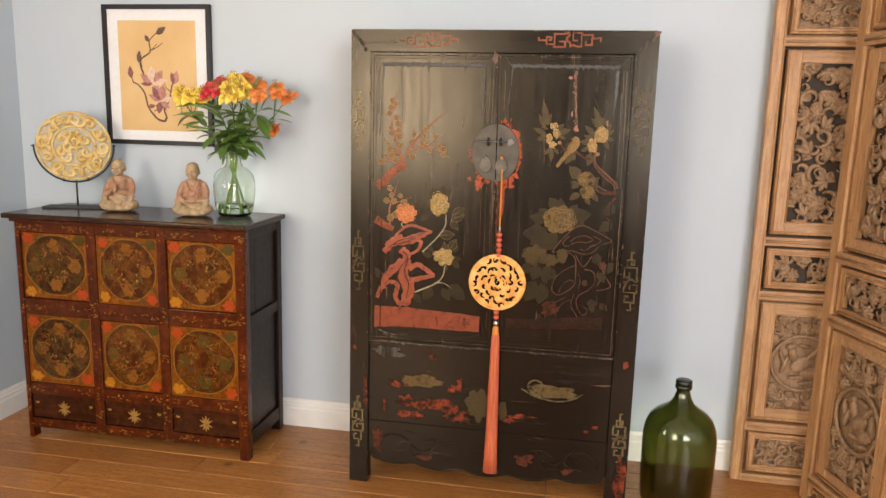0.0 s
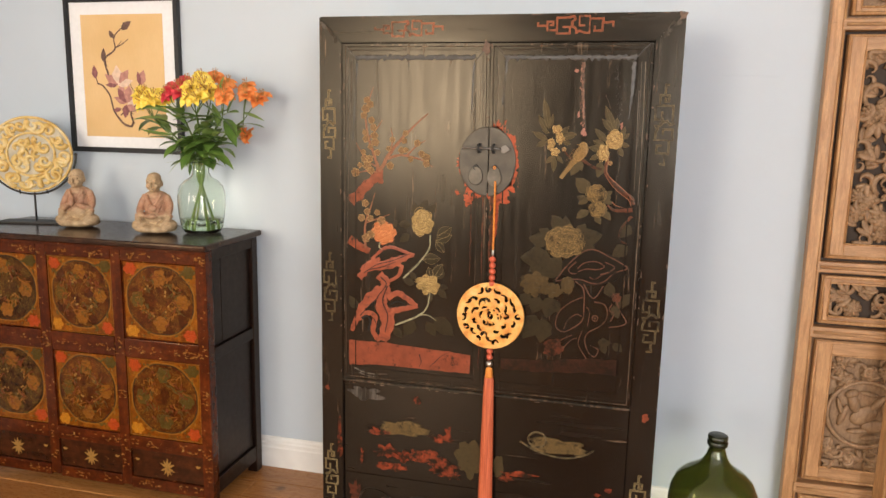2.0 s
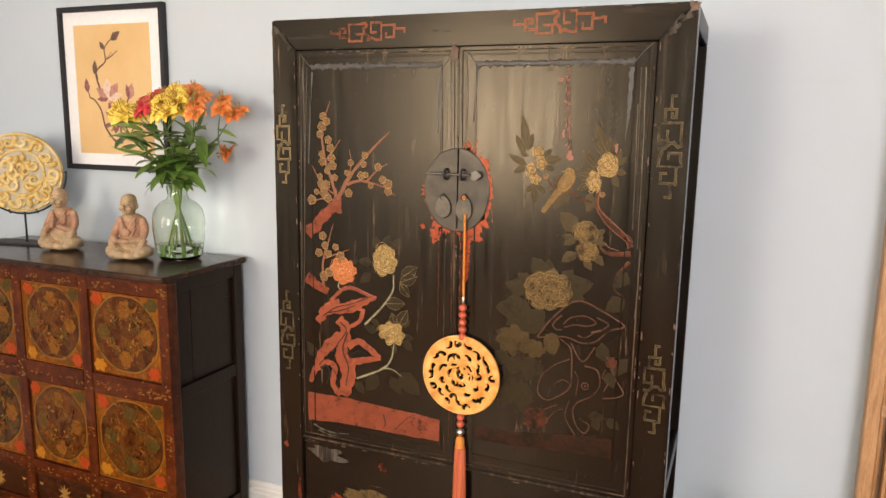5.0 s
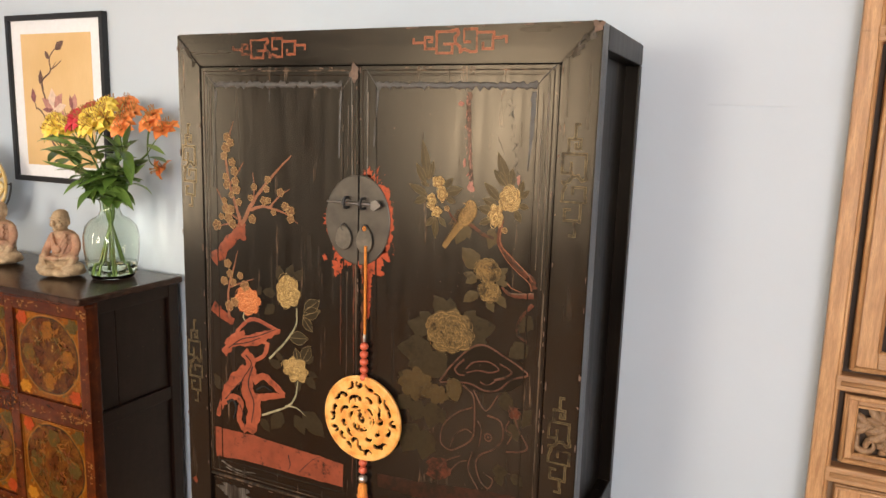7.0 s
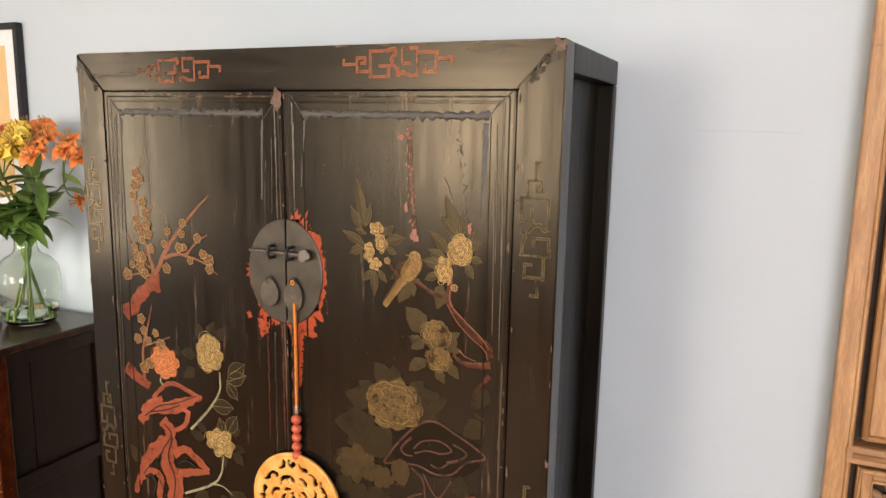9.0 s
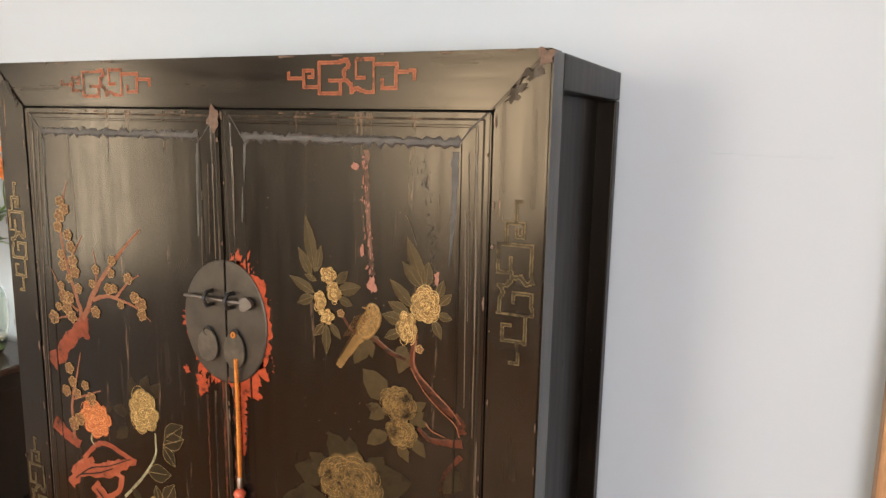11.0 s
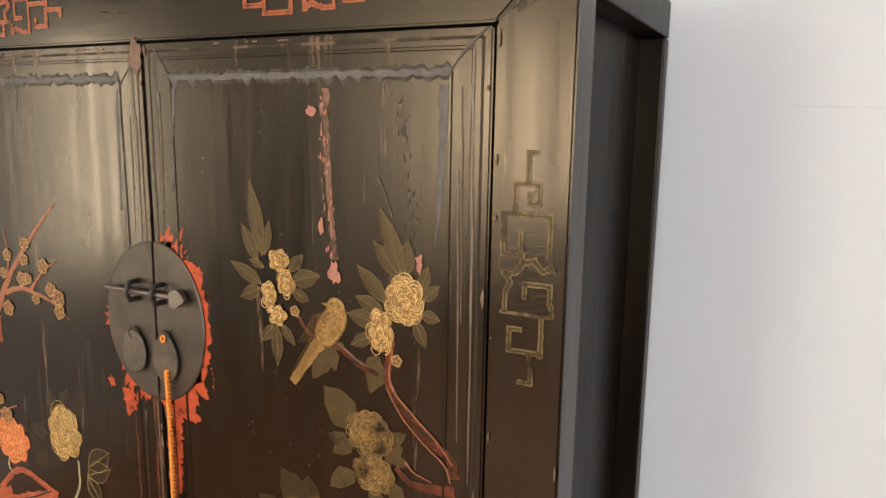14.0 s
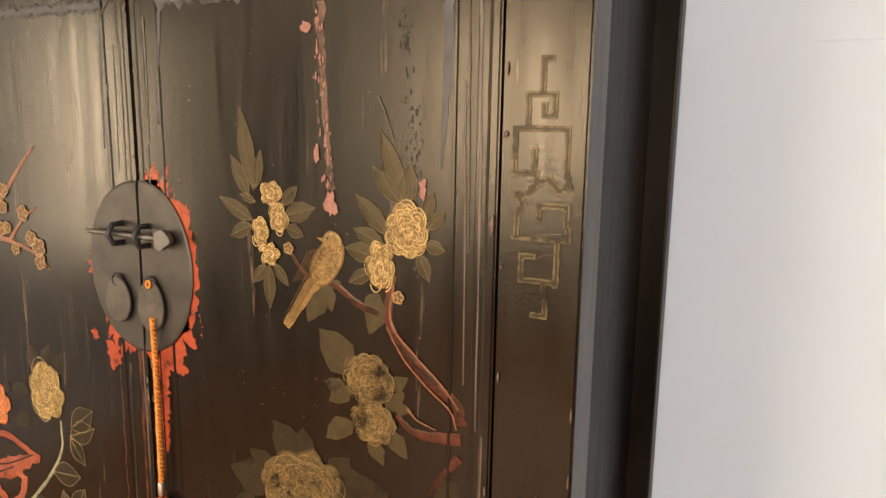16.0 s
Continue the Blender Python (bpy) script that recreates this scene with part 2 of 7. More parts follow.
M_IRON = plain("black_iron", (0.018, 0.017, 0.017), 0.5, 0.2, 60)
M_FRAME = plain("black_frame_wood", (0.012, 0.012, 0.014), 0.38, 0.2, 40)


# ---------------------------------------------------------------- building helpers
BASES = {}


def thing(name, base, label, category, group="", kind=""):
    """An Empty at the thing's base; its parts are given in world metres."""
    ob = new(name)
    ob.empty_display_size = 0.1
    ob.matrix_world = Matrix.Translation(base)
    BASES[ob.name] = Vector(base)
    return tagged(ob, label, category, group, kind)


def part(name, bm, material, parent=None, label="", smooth=False):
    """Links a bmesh, modelled in world metres, as ONE mesh object under a thing or a part."""
    base = BASES[parent.name] if parent else Vector((0, 0, 0))
    bmesh.ops.translate(bm, verts=bm.verts, vec=-base)
    me = bpy.data.meshes.new(name)
    bm.to_mesh(me)
    bm.free()
    for m in (material if isinstance(material, (list, tuple)) else (material,)):
        me.materials.append(m)
    if smooth:
        me.shade_smooth()
    ob = new(name, me)
    if parent:
        ob.parent = parent
    BASES[ob.name] = base
    if label:
        ob["label"] = label
    return ob


def single(name, bm, material, label, category, base=(0, 0, 0), group="", kind="", smooth=False):
    """A thing that is one mesh, with its origin at base."""
    bmesh.ops.translate(bm, verts=bm.verts, vec=-Vector(base))
    ob = part(name, bm, material, None, "", smooth)
    ob.location = base
    BASES[ob.name] = Vector(base)
    return tagged(ob, label, category, group, kind)


def box(x0, x1, y0, y1, z0, z1, bev=0.0, seg=2, bm=None):
    own = bmesh.new()
    bmesh.ops.create_cube(own, size=1)
    for v in own.verts:
        v.co = ((x0 + x1) / 2 + v.co.x * (x1 - x0), (y0 + y1) / 2 + v.co.y * (y1 - y0), (z0 + z1) / 2 + v.co.z * (z1 - z0))
    if bev:
        bmesh.ops.bevel(own, geom=own.edges[:], offset=bev, segments=seg, affect="EDGES", profile=0.6)
    return merge(bm, own)


def merge(bm, own):
    if bm is None:
        return own
    me = bpy.data.meshes.new("tmp")
    own.to_mesh(me)
    bm.from_mesh(me)
    bpy.data.meshes.remove(me)
    own.free()
    return bm


def grid_faces(bm, rings, closed=True, caps=True):
    """Joins rings of vertices, each a list of places, into a skin."""
    vs = [[bm.verts.new(p) for p in r] for r in rings]
    n = len(vs[0])
    for a, b in zip(vs, vs[1:]):
        for i in range(n if closed else n - 1):
            j = (i + 1) % n
            bm.faces.new((a[i], a[j], b[j], b[i]))
    if caps and closed:
        bm.faces.new(vs[0][::-1])
        bm.faces.new(vs[-1])
    return bm


def tube(pts, radii, seg=8, bm=None, flat=1.0):
    """A swept tube along pts; radii is one number or one for each point."""
    bm = bm or bmesh.new()
    pts = [Vector(p) for p in pts]
    if not isinstance(radii, (list, tuple)):
        radii = [radii] * len(pts)
    rings, side = [], None
    for i, p in enumerate(pts):
        d = (pts[min(i + 1, len(pts) - 1)] - pts[max(i - 1, 0)]).normalized()
        if side is None:
            side = d.orthogonal().normalized()
        side = (side - d * side.dot(d)).normalized()
        up = d.cross(side)
        rings.append([p + radii[i] * (math.cos(a) * side + flat * math.sin(a) * up) for a in (2 * math.pi * k / seg for k in range(seg))])
    return grid_faces(bm, rings)


def lathe(cx, cy, profile, seg=32, bm=None, caps=True):
    bm = bm or bmesh.new()
    rings = [[(cx + r * math.cos(2 * math.pi * k / seg), cy + r * math.sin(2 * math.pi * k / seg), z) for k in range(seg)] for r, z in profile]
    return grid_faces(bm, rings, True, caps)


def blob(c, r, m=None, bm=None, u=10, v=7):
    """An ellipsoid at c with radii r, turned by m."""
    own = bmesh.new()
    bmesh.ops.create_uvsphere(own, u_segments=u, v_segments=v, radius=1)
    mat = Matrix.Translation(c) @ (m or Matrix()) @ Matrix.Diagonal((*r, 1))
    bmesh.ops.transform(own, matrix=mat, verts=own.verts)
    return merge(bm, own)


def curve(pts, n=7):
    """A smooth line (Catmull-Rom) through pts."""
    pts = [Vector(p) for p in pts]
    ext = [2 * pts[0] - pts[1], *pts, 2 * pts[-1] - pts[-2]]
    out = []
    for i in range(1, len(ext) - 2):
        a, b, c, d = ext[i - 1:i + 3]
        for k in range(n):
            t = k / n
            out.append(0.5 * (2 * b + (c - a) * t + (2 * a - 5 * b + 4 * c - d) * t * t + (3 * b - a - 3 * c + d) * t ** 3))
    return out + [pts[-1]]


# ---- painted motifs: thin relief on an upright face; (x, z) on the face, y its depth
def ribbon(pts, w0, w1, y, bm=None, rough=0.0, n=7, seed=0, thick=0.0004):
    """A brush stroke, w0 wide at its start and w1 at its end."""
    bm = bm or bmesh.new()
    line = curve([(p[0], p[1], 0) for p in pts], n)
    rings = []
    for i, p in enumerate(line):
        d = (line[min(i + 1, len(line) - 1)] - line[max(i - 1, 0)]).normalized()
        s = Vector((-d.y, d.x, 0))
        w = (w0 + (w1 - w0) * i / (len(line) - 1)) / 2
        a = w * (1 + rough * noise.noise((i * 0.45, seed, 0)))
        b = w * (1 + rough * noise.noise((i * 0.45, seed, 9)))
        l, r = p + s * a, p - s * b
        rings.append([(l.x, y, l.y), (l.x * 0.5 + p.x * 0.5, y - thick, l.y * 0.5 + p.y * 0.5),
                      (r.x * 0.5 + p.x * 0.5, y - thick, r.y * 0.5 + p.y * 0.5), (r.x, y, r.y)])
    return grid_faces(bm, rings, False)


def pool(cx, cz, rx, rz, y, bm=None, n=28, rough=0.25, seed=0, lobes=0, depth=0.0, turn=0.0, freq=1.6):
    """An uneven or lobed patch, slightly domed by depth."""
    bm = bm or bmesh.new()
    rim = bm.verts.layers.float.get("rim") or bm.verts.layers.float.new("rim")
    mid = bm.verts.new((cx, y - depth, cz))
    outer, inner = [], []
    for k in range(n):
        a = 2 * math.pi * k / n
        f = 1 + rough * 1.6 * noise.noise((math.cos(a) * freq, math.sin(a) * freq, seed * 3.7)) + rough * 0.7 * noise.noise((math.cos(a) * 5, math.sin(a) * 5, seed * 1.3))
        if lobes:
            f *= 1 + 0.026 * abs(math.sin(a * lobes / 2)) - 0.01
        ex, ez = rx * f * math.cos(a), rz * f * math.sin(a)
        ex, ez = ex * math.cos(turn) - ez * math.sin(turn), ex * math.sin(turn) + ez * math.cos(turn)
        outer.append(bm.verts.new((cx + ex, y, cz + ez)))
        outer[-1][rim] = 1.0
        inner.append(bm.verts.new((cx + ex * 0.6, y - depth * 0.85 - 0.0002, cz + ez * 0.6)))
        inner[-1][rim] = 0.45
    for k in range(n):
        j = (k + 1) % n
        bm.faces.new((outer[j], outer[k], inner[k], inner[j]))
        bm.faces.new((inner[j], inner[k], mid))
    return bm


def leaf_flat(bx, bz, tx, tz, y, width=0.32, bm=None):
    """A pointed leaf from its stalk at (bx, bz) to its tip."""
    bm = bm or bmesh.new()
    b, t = Vector((bx, bz)), Vector((tx, tz))
    d = t - b
    s = Vector((-d.y, d.x)) * width
    rings = []
    for k in range(8):
        f = k / 7
        w = math.sin(math.pi * min(1, f ** 0.8)) * 0.5 * (1 + 0.12 * math.sin(f * 17 + bx * 90))
        c = b + d * f
        l, r = c + s * w, c - s * w
        rings.append([(l.x, y, l.y), (c.x, y - 0.0003, c.y), (r.x, y, r.y)])
    return grid_faces(bm, rings, False)


def veined_leaf(parent, bx, bz, tx, tz, y, fill, vein, width=0.36):
    ob = part("painted_leaf", leaf_flat(bx, bz, tx, tz, y, width), fill, parent)
    if vein:
        bm = ribbon([(bx, bz), ((bx + tx) / 2, (bz + tz) / 2), (tx, tz)], 0.0014, 0.0007, y - 0.0006)
        d, s = Vector((tx - bx, tz - bz)), Vector((-(tz - bz), tx - bx)) * width * 0.5
        for q in (-1, 1):
            edge = [(bx + d.x * f + q * s.x * w, bz + d.y * f + q * s.y * w) for f, w in ((0, 0), (0.3, 0.8), (0.62, 0.86), (1, 0))]
            ribbon(edge, 0.0011, 0.0007, y - 0.0006, bm)
        part("leaf_outline", bm, vein, parent)
    return ob


def arc(cx, cz, rx, rz, a0, a1, w, y, bm, n=5):
    """A thin curved line on an ellipse, from angle a0 to a1."""
    return ribbon([(cx + rx * math.cos(a0 + (a1 - a0) * k / n), cz + rz * math.sin(a0 + (a1 - a0) * k / n)) for k in range(n + 1)], w, w * 0.7, y, bm, 0.5, 2, int(cx * 900), 0.0003)


def bloom(name, mat, line, owner, x, z, rx, rz, y, rings=3, petals=7, seed=0):
    """A full painted bloom: rings of petals laid over one another, each with its drawn lines."""
    rnd = random.Random(seed)
    ob = part(name, pool(x, z, rx * 0.85, rz * 0.85, y, None, 20, 0.12, seed), mat, owner)
    lines = bmesh.new()
    for k in range(rings):
        f = 1 - (k + 0.45) / rings
        n = max(3, round(petals * (0.45 + 0.55 * f)))
        for i in range(n):
            a = 2 * math.pi * (i + 0.5 * k + rnd.uniform(-0.15, 0.15)) / n
            pr = (0.40 * f + 0.16) * rnd.uniform(0.85, 1.12)
            cx, cz = x + rx * f * 0.78 * math.cos(a), z + rz * f * 0.78 * math.sin(a)
            part("petal", pool(cx, cz, rx * pr, rz * pr * 0.9, y - 0.00010 * (k + 1) - 0.00003 * i, None, 12, 0.16, seed + i + 10 * k, 0, 0.00025, a), mat, ob)
            for q in range(3):
                g = pr * (0.98 - 0.30 * q)
                o = rnd.uniform(-0.7, 0.7)
                arc(cx + rx * rnd.uniform(-0.05, 0.05), cz + rz * rnd.uniform(-0.05, 0.05), rx * g * rnd.uniform(0.8, 1.1), rz * g * rnd.uniform(0.75, 1.05), a + o - rnd.uniform(0.8, 1.9), a + o + rnd.uniform(0.8, 1.9), rnd.uniform(0.0008, 0.0015), y - 0.0012 - 0.0001 * k, lines, 5)
    arc(x, z, rx * 0.12, rz * 0.12, 0, 5.5, 0.0012, y - 0.0016, lines, 5)
    part("petal_line", lines, line, ob)
    return ob


def plum(name, owner, x, z, r, y, seed=0, mat=None, line=None):
    """A small five-petalled plum blossom with drawn outlines."""
    bm, lines = bmesh.new(), bmesh.new()
    t = random.Random(seed).uniform(0, 6)
    for i in range(5):
        a = t + 2 * math.pi * i / 5
        cx, cz = x + r * 0.55 * math.cos(a), z + r * 0.55 * math.sin(a)
        pool(cx, cz, r * 0.5, r * 0.46, y - 0.0002 * i, bm, 9, 0.1, seed + i, 0, 0.0001)
        arc(cx, cz, r * 0.46, r * 0.44, a - 1.9, a + 1.9, 0.0014, y - 0.0013, lines, 4)
    ob = part(name, bm, mat or M_BLOS, owner)
    arc(x, z, r * 0.2, r * 0.2, t, t + 5.2, 0.0012, y - 0.0013, lines, 4)
    part("petal_line", lines, line or M_GILTP, owner)
    return ob


FRET = [((-0.98, 0.18), (-0.98, -0.09), (-0.73, -0.09)), ((-0.64, 0.0), (-0.57, 0.0), (-0.57, 0.35), (-0.73, 0.35), (-0.73, -0.53), (-0.47, -0.53)),
        ((-0.13, 0.80), (-0.47, 0.80), (-0.47, -0.92), (-0.13, -0.92), (-0.13, -0.24), (-0.30, -0.24)),
        ((-0.13, 0.82), (-0.04, 0.92), (0.00, 0.60), (-0.09, 0.25), (-0.06, -0.15), (-0.14, -0.24)), ((-0.06, -0.15), (0.03, -0.45), (0.03, -0.85), (0.12, -0.62), (0.20, -0.80), (0.38, -0.85)),
        ((0.23, -0.10), (0.11, -0.10), (0.11, 0.88), (0.38, 0.94), (0.38, -0.85)), ((0.38, 0.64), (0.72, 0.64), (0.71, -0.60), (0.51, -0.60), (0.51, -0.22)), ((0.72, 0.22), (0.98, 0.26), (0.98, -0.15))]


def fret(x, z, w, h, y, upright=False, line=0.0060, cell=0.0019):
    """A meander ornament with a curl in its middle, w wide and h high; its rim takes the second material."""
    bm, cells, verts = bmesh.new(), set(), {}
    for path in FRET:
        for (au, av), (bu, bv) in zip(path, path[1:]):
            a = Vector((av * w / 2, -au * h / 2) if upright else (au * w / 2, av * h / 2))
            b = Vector((bv * w / 2, -bu * h / 2) if upright else (bu * w / 2, bv * h / 2))
            d = b - a
            for k in range(int(d.length / cell) + 2):
                c = a + d * min(1, k * cell / d.length)
                r = int(line / 2 / cell) + 1
                for i in range(-r, r + 1):
                    for j in range(-r, r + 1):
                        p = (round(c.x / cell) + i, round(c.y / cell) + j)
                        if max(abs(p[0] * cell - c.x), abs(p[1] * cell - c.y)) <= line / 2:
                            cells.add(p)

    def vert(i, j):
        if (i, j) not in verts:
            verts[i, j] = bm.verts.new((x + (i - 0.5) * cell + 0.0007 * noise.noise((i * 0.4, j * 0.4, x)), y, z + (j - 0.5) * cell + 0.0007 * noise.noise((i * 0.4, j * 0.4, 5 + x))))
        return verts[i, j]

    for i, j in sorted(cells):
        f = bm.faces.new((vert(i, j), vert(i + 1, j), vert(i + 1, j + 1), vert(i, j + 1)))
        f.material_index = 0 if {(i - 1, j), (i + 1, j), (i, j - 1), (i, j + 1)} <= cells else 1
    return bm


# ---------------------------------------------------------------- the room
def wall_with_window(name, along, const, lo, hi, win, thick, label):
    """A wall with an opening; along is the axis it runs on, const its inner face."""
    a0, a1, z0, z1 = win
    bm = None
    for s0, s1, b0, b1 in ((lo, a0, 0, CEIL), (a1, hi, 0, CEIL), (a0, a1, 0, z0), (a0, a1, z1, CEIL)):
        c0, c1 = sorted((const, const + thick))
        bm = box(s0, s1, c0, c1, b0, b1, 0, 1, bm) if along == "x" else box(c0, c1, s0, s1, b0, b1, 0, 1, bm)
    return single(name, bm, M_WALL, label, "wall", kind="structure")


single("wall_north", box(LEFT_X - 0.15, RIGHT_X + 0.15, WALL_Y, WALL_Y + 0.15, 0, CEIL), M_WALL, "pale blue-grey painted plaster wall behind the furniture", "wall", kind="structure")
wall_with_window("wall_south", "x", REAR_Y, LEFT_X - 0.15, 0.1, WIN_REAR, -0.15, "pale blue-grey painted wall with a window")
wall_with_window("wall_south_east", "x", REAR_Y, 0.1, RIGHT_X + 0.15, ADDED_WIN_REAR_R, -0.15, "pale blue-grey painted wall with a wide added window, out of view")
wall_with_window("wall_west", "y", LEFT_X, ADDED_OPENING[1], WALL_Y, WIN_LEFT, -0.15, "pale blue-grey painted side wall with a window")
# unseen opening and room beyond, added to darken what the wardrobe doors reflect
single("wall_west_pier", box(LEFT_X - 0.15, LEFT_X, ADDED_OPENING[0], ADDED_OPENING[1], ADDED_OPENING[2], CEIL, 0, 1, box(LEFT_X - 0.15, LEFT_X, REAR_Y, ADDED_OPENING[0], 0, CEIL)), M_WALL, "pale blue-grey painted wall round an added opening, out of view", "wall", kind="structure")
ADDED_ROOM_X = LEFT_X - 2.6
single("wall_side_room", box(ADDED_ROOM_X, LEFT_X - 0.15, ADDED_OPENING[0] - 0.15, ADDED_OPENING[0], 0, CEIL, 0, 1, box(ADDED_ROOM_X, LEFT_X - 0.15, ADDED_OPENING[1], ADDED_OPENING[1] + 0.12, 0, CEIL, 0, 1, box(ADDED_ROOM_X - 0.15, ADDED_ROOM_X, ADDED_OPENING[0] - 0.15, ADDED_OPENING[1] + 0.12, 0, CEIL))),
       M_WALL, "plain painted walls of an added dark room, out of view", "wall", kind="structure")
single("ceiling_side_room", box(ADDED_ROOM_X - 0.15, LEFT_X - 0.15, ADDED_OPENING[0] - 0.15, ADDED_OPENING[1] + 0.12, CEIL, CEIL + 0.1), M_CEIL, "plain white ceiling of the added dark room, out of view", "ceiling", kind="structure")
single("floor_side_room", box(ADDED_ROOM_X - 0.15, LEFT_X - 0.001, ADDED_OPENING[0], ADDED_OPENING[1], -0.012, 0), M_OAK, "oak floor of the added dark room, out of view", "floor", kind="structure")
single("wall_east", box(RIGHT_X, RIGHT_X + 0.15, REAR_Y, WALL_Y, 0, CEIL), M_WALL, "plain pale blue-grey painted side wall", "wall", kind="structure")
single("ceiling", box(LEFT_X - 0.15, RIGHT_X + 0.15, REAR_Y - 0.15, WALL_Y + 0.15, CEIL, CEIL + 0.1), M_CEIL, "plain white painted ceiling", "ceiling", kind="structure")


crack = bmesh.new()
for x0, x1, z in ((0.434, 0.53, 1.691), (0.531, 0.64, 1.690)):
    ribbon([(x0 + (x1 - x0) * k / 8, z + 0.002 * noise.noise((k * 0.6, z, 2))) for k in range(9)], 0.0022, 0.0014, WALL_Y - 0.0002, crack, 0.6, 3, 4, 0.0006)
tagged(part("trim_hairline", crack, M_WALL), "fine raised hairline in the painted plaster wall", "hairline crack", kind="structure")


def skirting(name, along, const, lo, hi, sgn):
    """Moulded white skirting: flat board with a stepped cap."""
    prof = ((0, 0), (0.018, 0), (0.018, 0.088), (0.015, 0.094), (0.015, 0.108), (0.011, 0.114), (0.010, 0.124), (0.006, 0.134), (0, 0.136))
    bm = bmesh.new()
    rings = []
    for s in (lo, hi):
        rings.append([(s, const + sgn * d, z) if along == "x" else (const + sgn * d, s, z) for d, z in prof])
    grid_faces(bm, rings)
    bmesh.ops.recalc_face_normals(bm, faces=bm.faces)
    return single(name, bm, M_WHITE, "white painted moulded skirting board along the wall", "baseboard", kind="structure")


skirting("baseboard_north", "x", WALL_Y, LEFT_X + 0.018, RIGHT_X, -1)
skirting("baseboard_west", "y", LEFT_X, ADDED_OPENING[1], WALL_Y, 1)


# ---------------------------------------------------------------- lacquered wardrobe
WX0, WX1, WY0, WY1, WH = -0.857, 0.273, 2.733, 3.170, 1.836
DX0, DXM, DX1, DZ0, DZ1 = -0.777, -0.287, 0.190, 0.628, 1.752
ward = thing("wardrobe", ((WX0 + WX1) / 2, (WY0 + WY1) / 2, 0), "black lacquered antique two-door wardrobe painted with flowers, birds and rocks", "wardrobe")
FY = WY0


def prism(pts, y0, y1, bev=0.003):
    """A board with the outline pts in (x, z), from depth y0 to y1."""
    bm = bmesh.new()
    grid_faces(bm, [[(x, y0, z) for x, z in pts], [(x, y1, z) for x, z in pts]])
    bmesh.ops.recalc_face_normals(bm, faces=bm.faces)
    if bev:
        bmesh.ops.bevel(bm, geom=bm.edges[:], offset=bev, segments=2, affect="EDGES", clamp_overlap=True)
    return bm


# front frame, mitred at the top corners
part("post", prism([(WX0, 0), (DX0 - 0.0015, 0), (DX0 - 0.0015, DZ1 + 0.0025), (WX0, WH)], FY, FY + 0.055, 0.0025), M_LAC, ward)
part("post", prism([(DX1 + 0.0015, 0), (WX1, 0), (WX1, WH), (DX1 + 0.0015, DZ1 + 0.0025)], FY, FY + 0.055, 0.0025), M_LAC, ward)
part("top_rail", prism([(WX0 + 0.0015, WH), (DX0 - 0.0008, DZ1 + 0.003), (DX1 + 0.0008, DZ1 + 0.003), (WX1 - 0.0015, WH)], FY, FY + 0.055, 0.0025), M_LAC_H, ward)
# sides: back posts, rails and sunk panels
for x0, x1, px0, px1 in ((WX0, WX0 + 0.05, WX0 + 0.034, WX0 + 0.046), (WX1 - 0.05, WX1, WX1 - 0.046, WX1 - 0.034)):
    part("back_post", box(x0, x1, WY1 - 0.030, WY1, 0, WH - 0.053, 0.003), M_LAC_SIDE, ward)
    part("side_rail", box(x0, x1, FY + 0.0555, WY1 - 0.001, WH - 0.052, WH - 0.001, 0.003), M_LAC_SIDE, ward)
    part("side_rail", box(x0, x1, FY + 0.0555, WY1 - 0.0305, 0.62, 0.67, 0.003), M_LAC_SIDE, ward)
    part("side_rail", box(x0, x1, FY + 0.0555, WY1 - 0.0305, 0.12, 0.17, 0.003), M_LAC_SIDE, ward)
    part("side_panel", box(px0, px1, FY + 0.0555, WY1 - 0.0305, 0.671, WH - 0.053), M_LAC_SIDE, ward)
    part("side_panel", box(px0, px1, FY + 0.0555, WY1 - 0.0305, 0.171, 0.619), M_LAC_SIDE, ward)
part("top_board", box(WX0 + 0.051, WX1 - 0.051, FY + 0.056, WY1 - 0.001, WH - 0.03, WH - 0.004, 0.002), M_LAC_SIDE, ward)
part("back_board", box(WX0 + 0.051, WX1 - 0.051, WY1 - 0.02, WY1 - 0.005, 0.12, WH - 0.031), M_LAC_SIDE, ward)
part("bottom_board", box(WX0 + 0.051, WX1 - 0.051, FY + 0.06, WY1 - 0.021, 0.14, 0.16), M_GAP, ward)
# near-black sheet added behind the doors, painted shade for the gaps
part("inner_shadow_board", box(DX0 - 0.001, DX1 + 0.001, FY + 0.040, FY + 0.054, 0.16, DZ1 + 0.002), M_GAP, ward)
# lower panel and shaped apron
low = part("lower_panel", box(DX0 - 0.001, DX1 + 0.001, FY + 0.010, FY + 0.036, 0.276, DZ0 - 0.010, 0.003), M_LAC_H, ward)
part("lower_rail", box(DX0 - 0.001, DX1 + 0.001, FY + 0.002, FY + 0.034, DZ0 - 0.010, DZ0 - 0.003, 0.002), M_WORN, ward)
n_ap = 46
edge = [(DX1 + 0.003 - (DX1 - DX0 + 0.006) * k / n_ap, 0.112 - 0.016 * abs(math.sin(k * math.pi / n_ap * 5)) - 0.02 * math.sin(k * math.pi / n_ap) + (0.03 if k in (0, n_ap) else 0)) for k in range(n_ap + 1)]
apron = part("apron", prism([(DX0 - 0.003, 0.274), (DX1 + 0.003, 0.274)] + edge, FY + 0.012, FY + 0.034, 0), M_LAC_H, ward)

# doors; the joint between them leans a little
def joint(z):
    return -0.2765 - 0.0170 * (z - DZ0) / (DZ1 - DZ0)


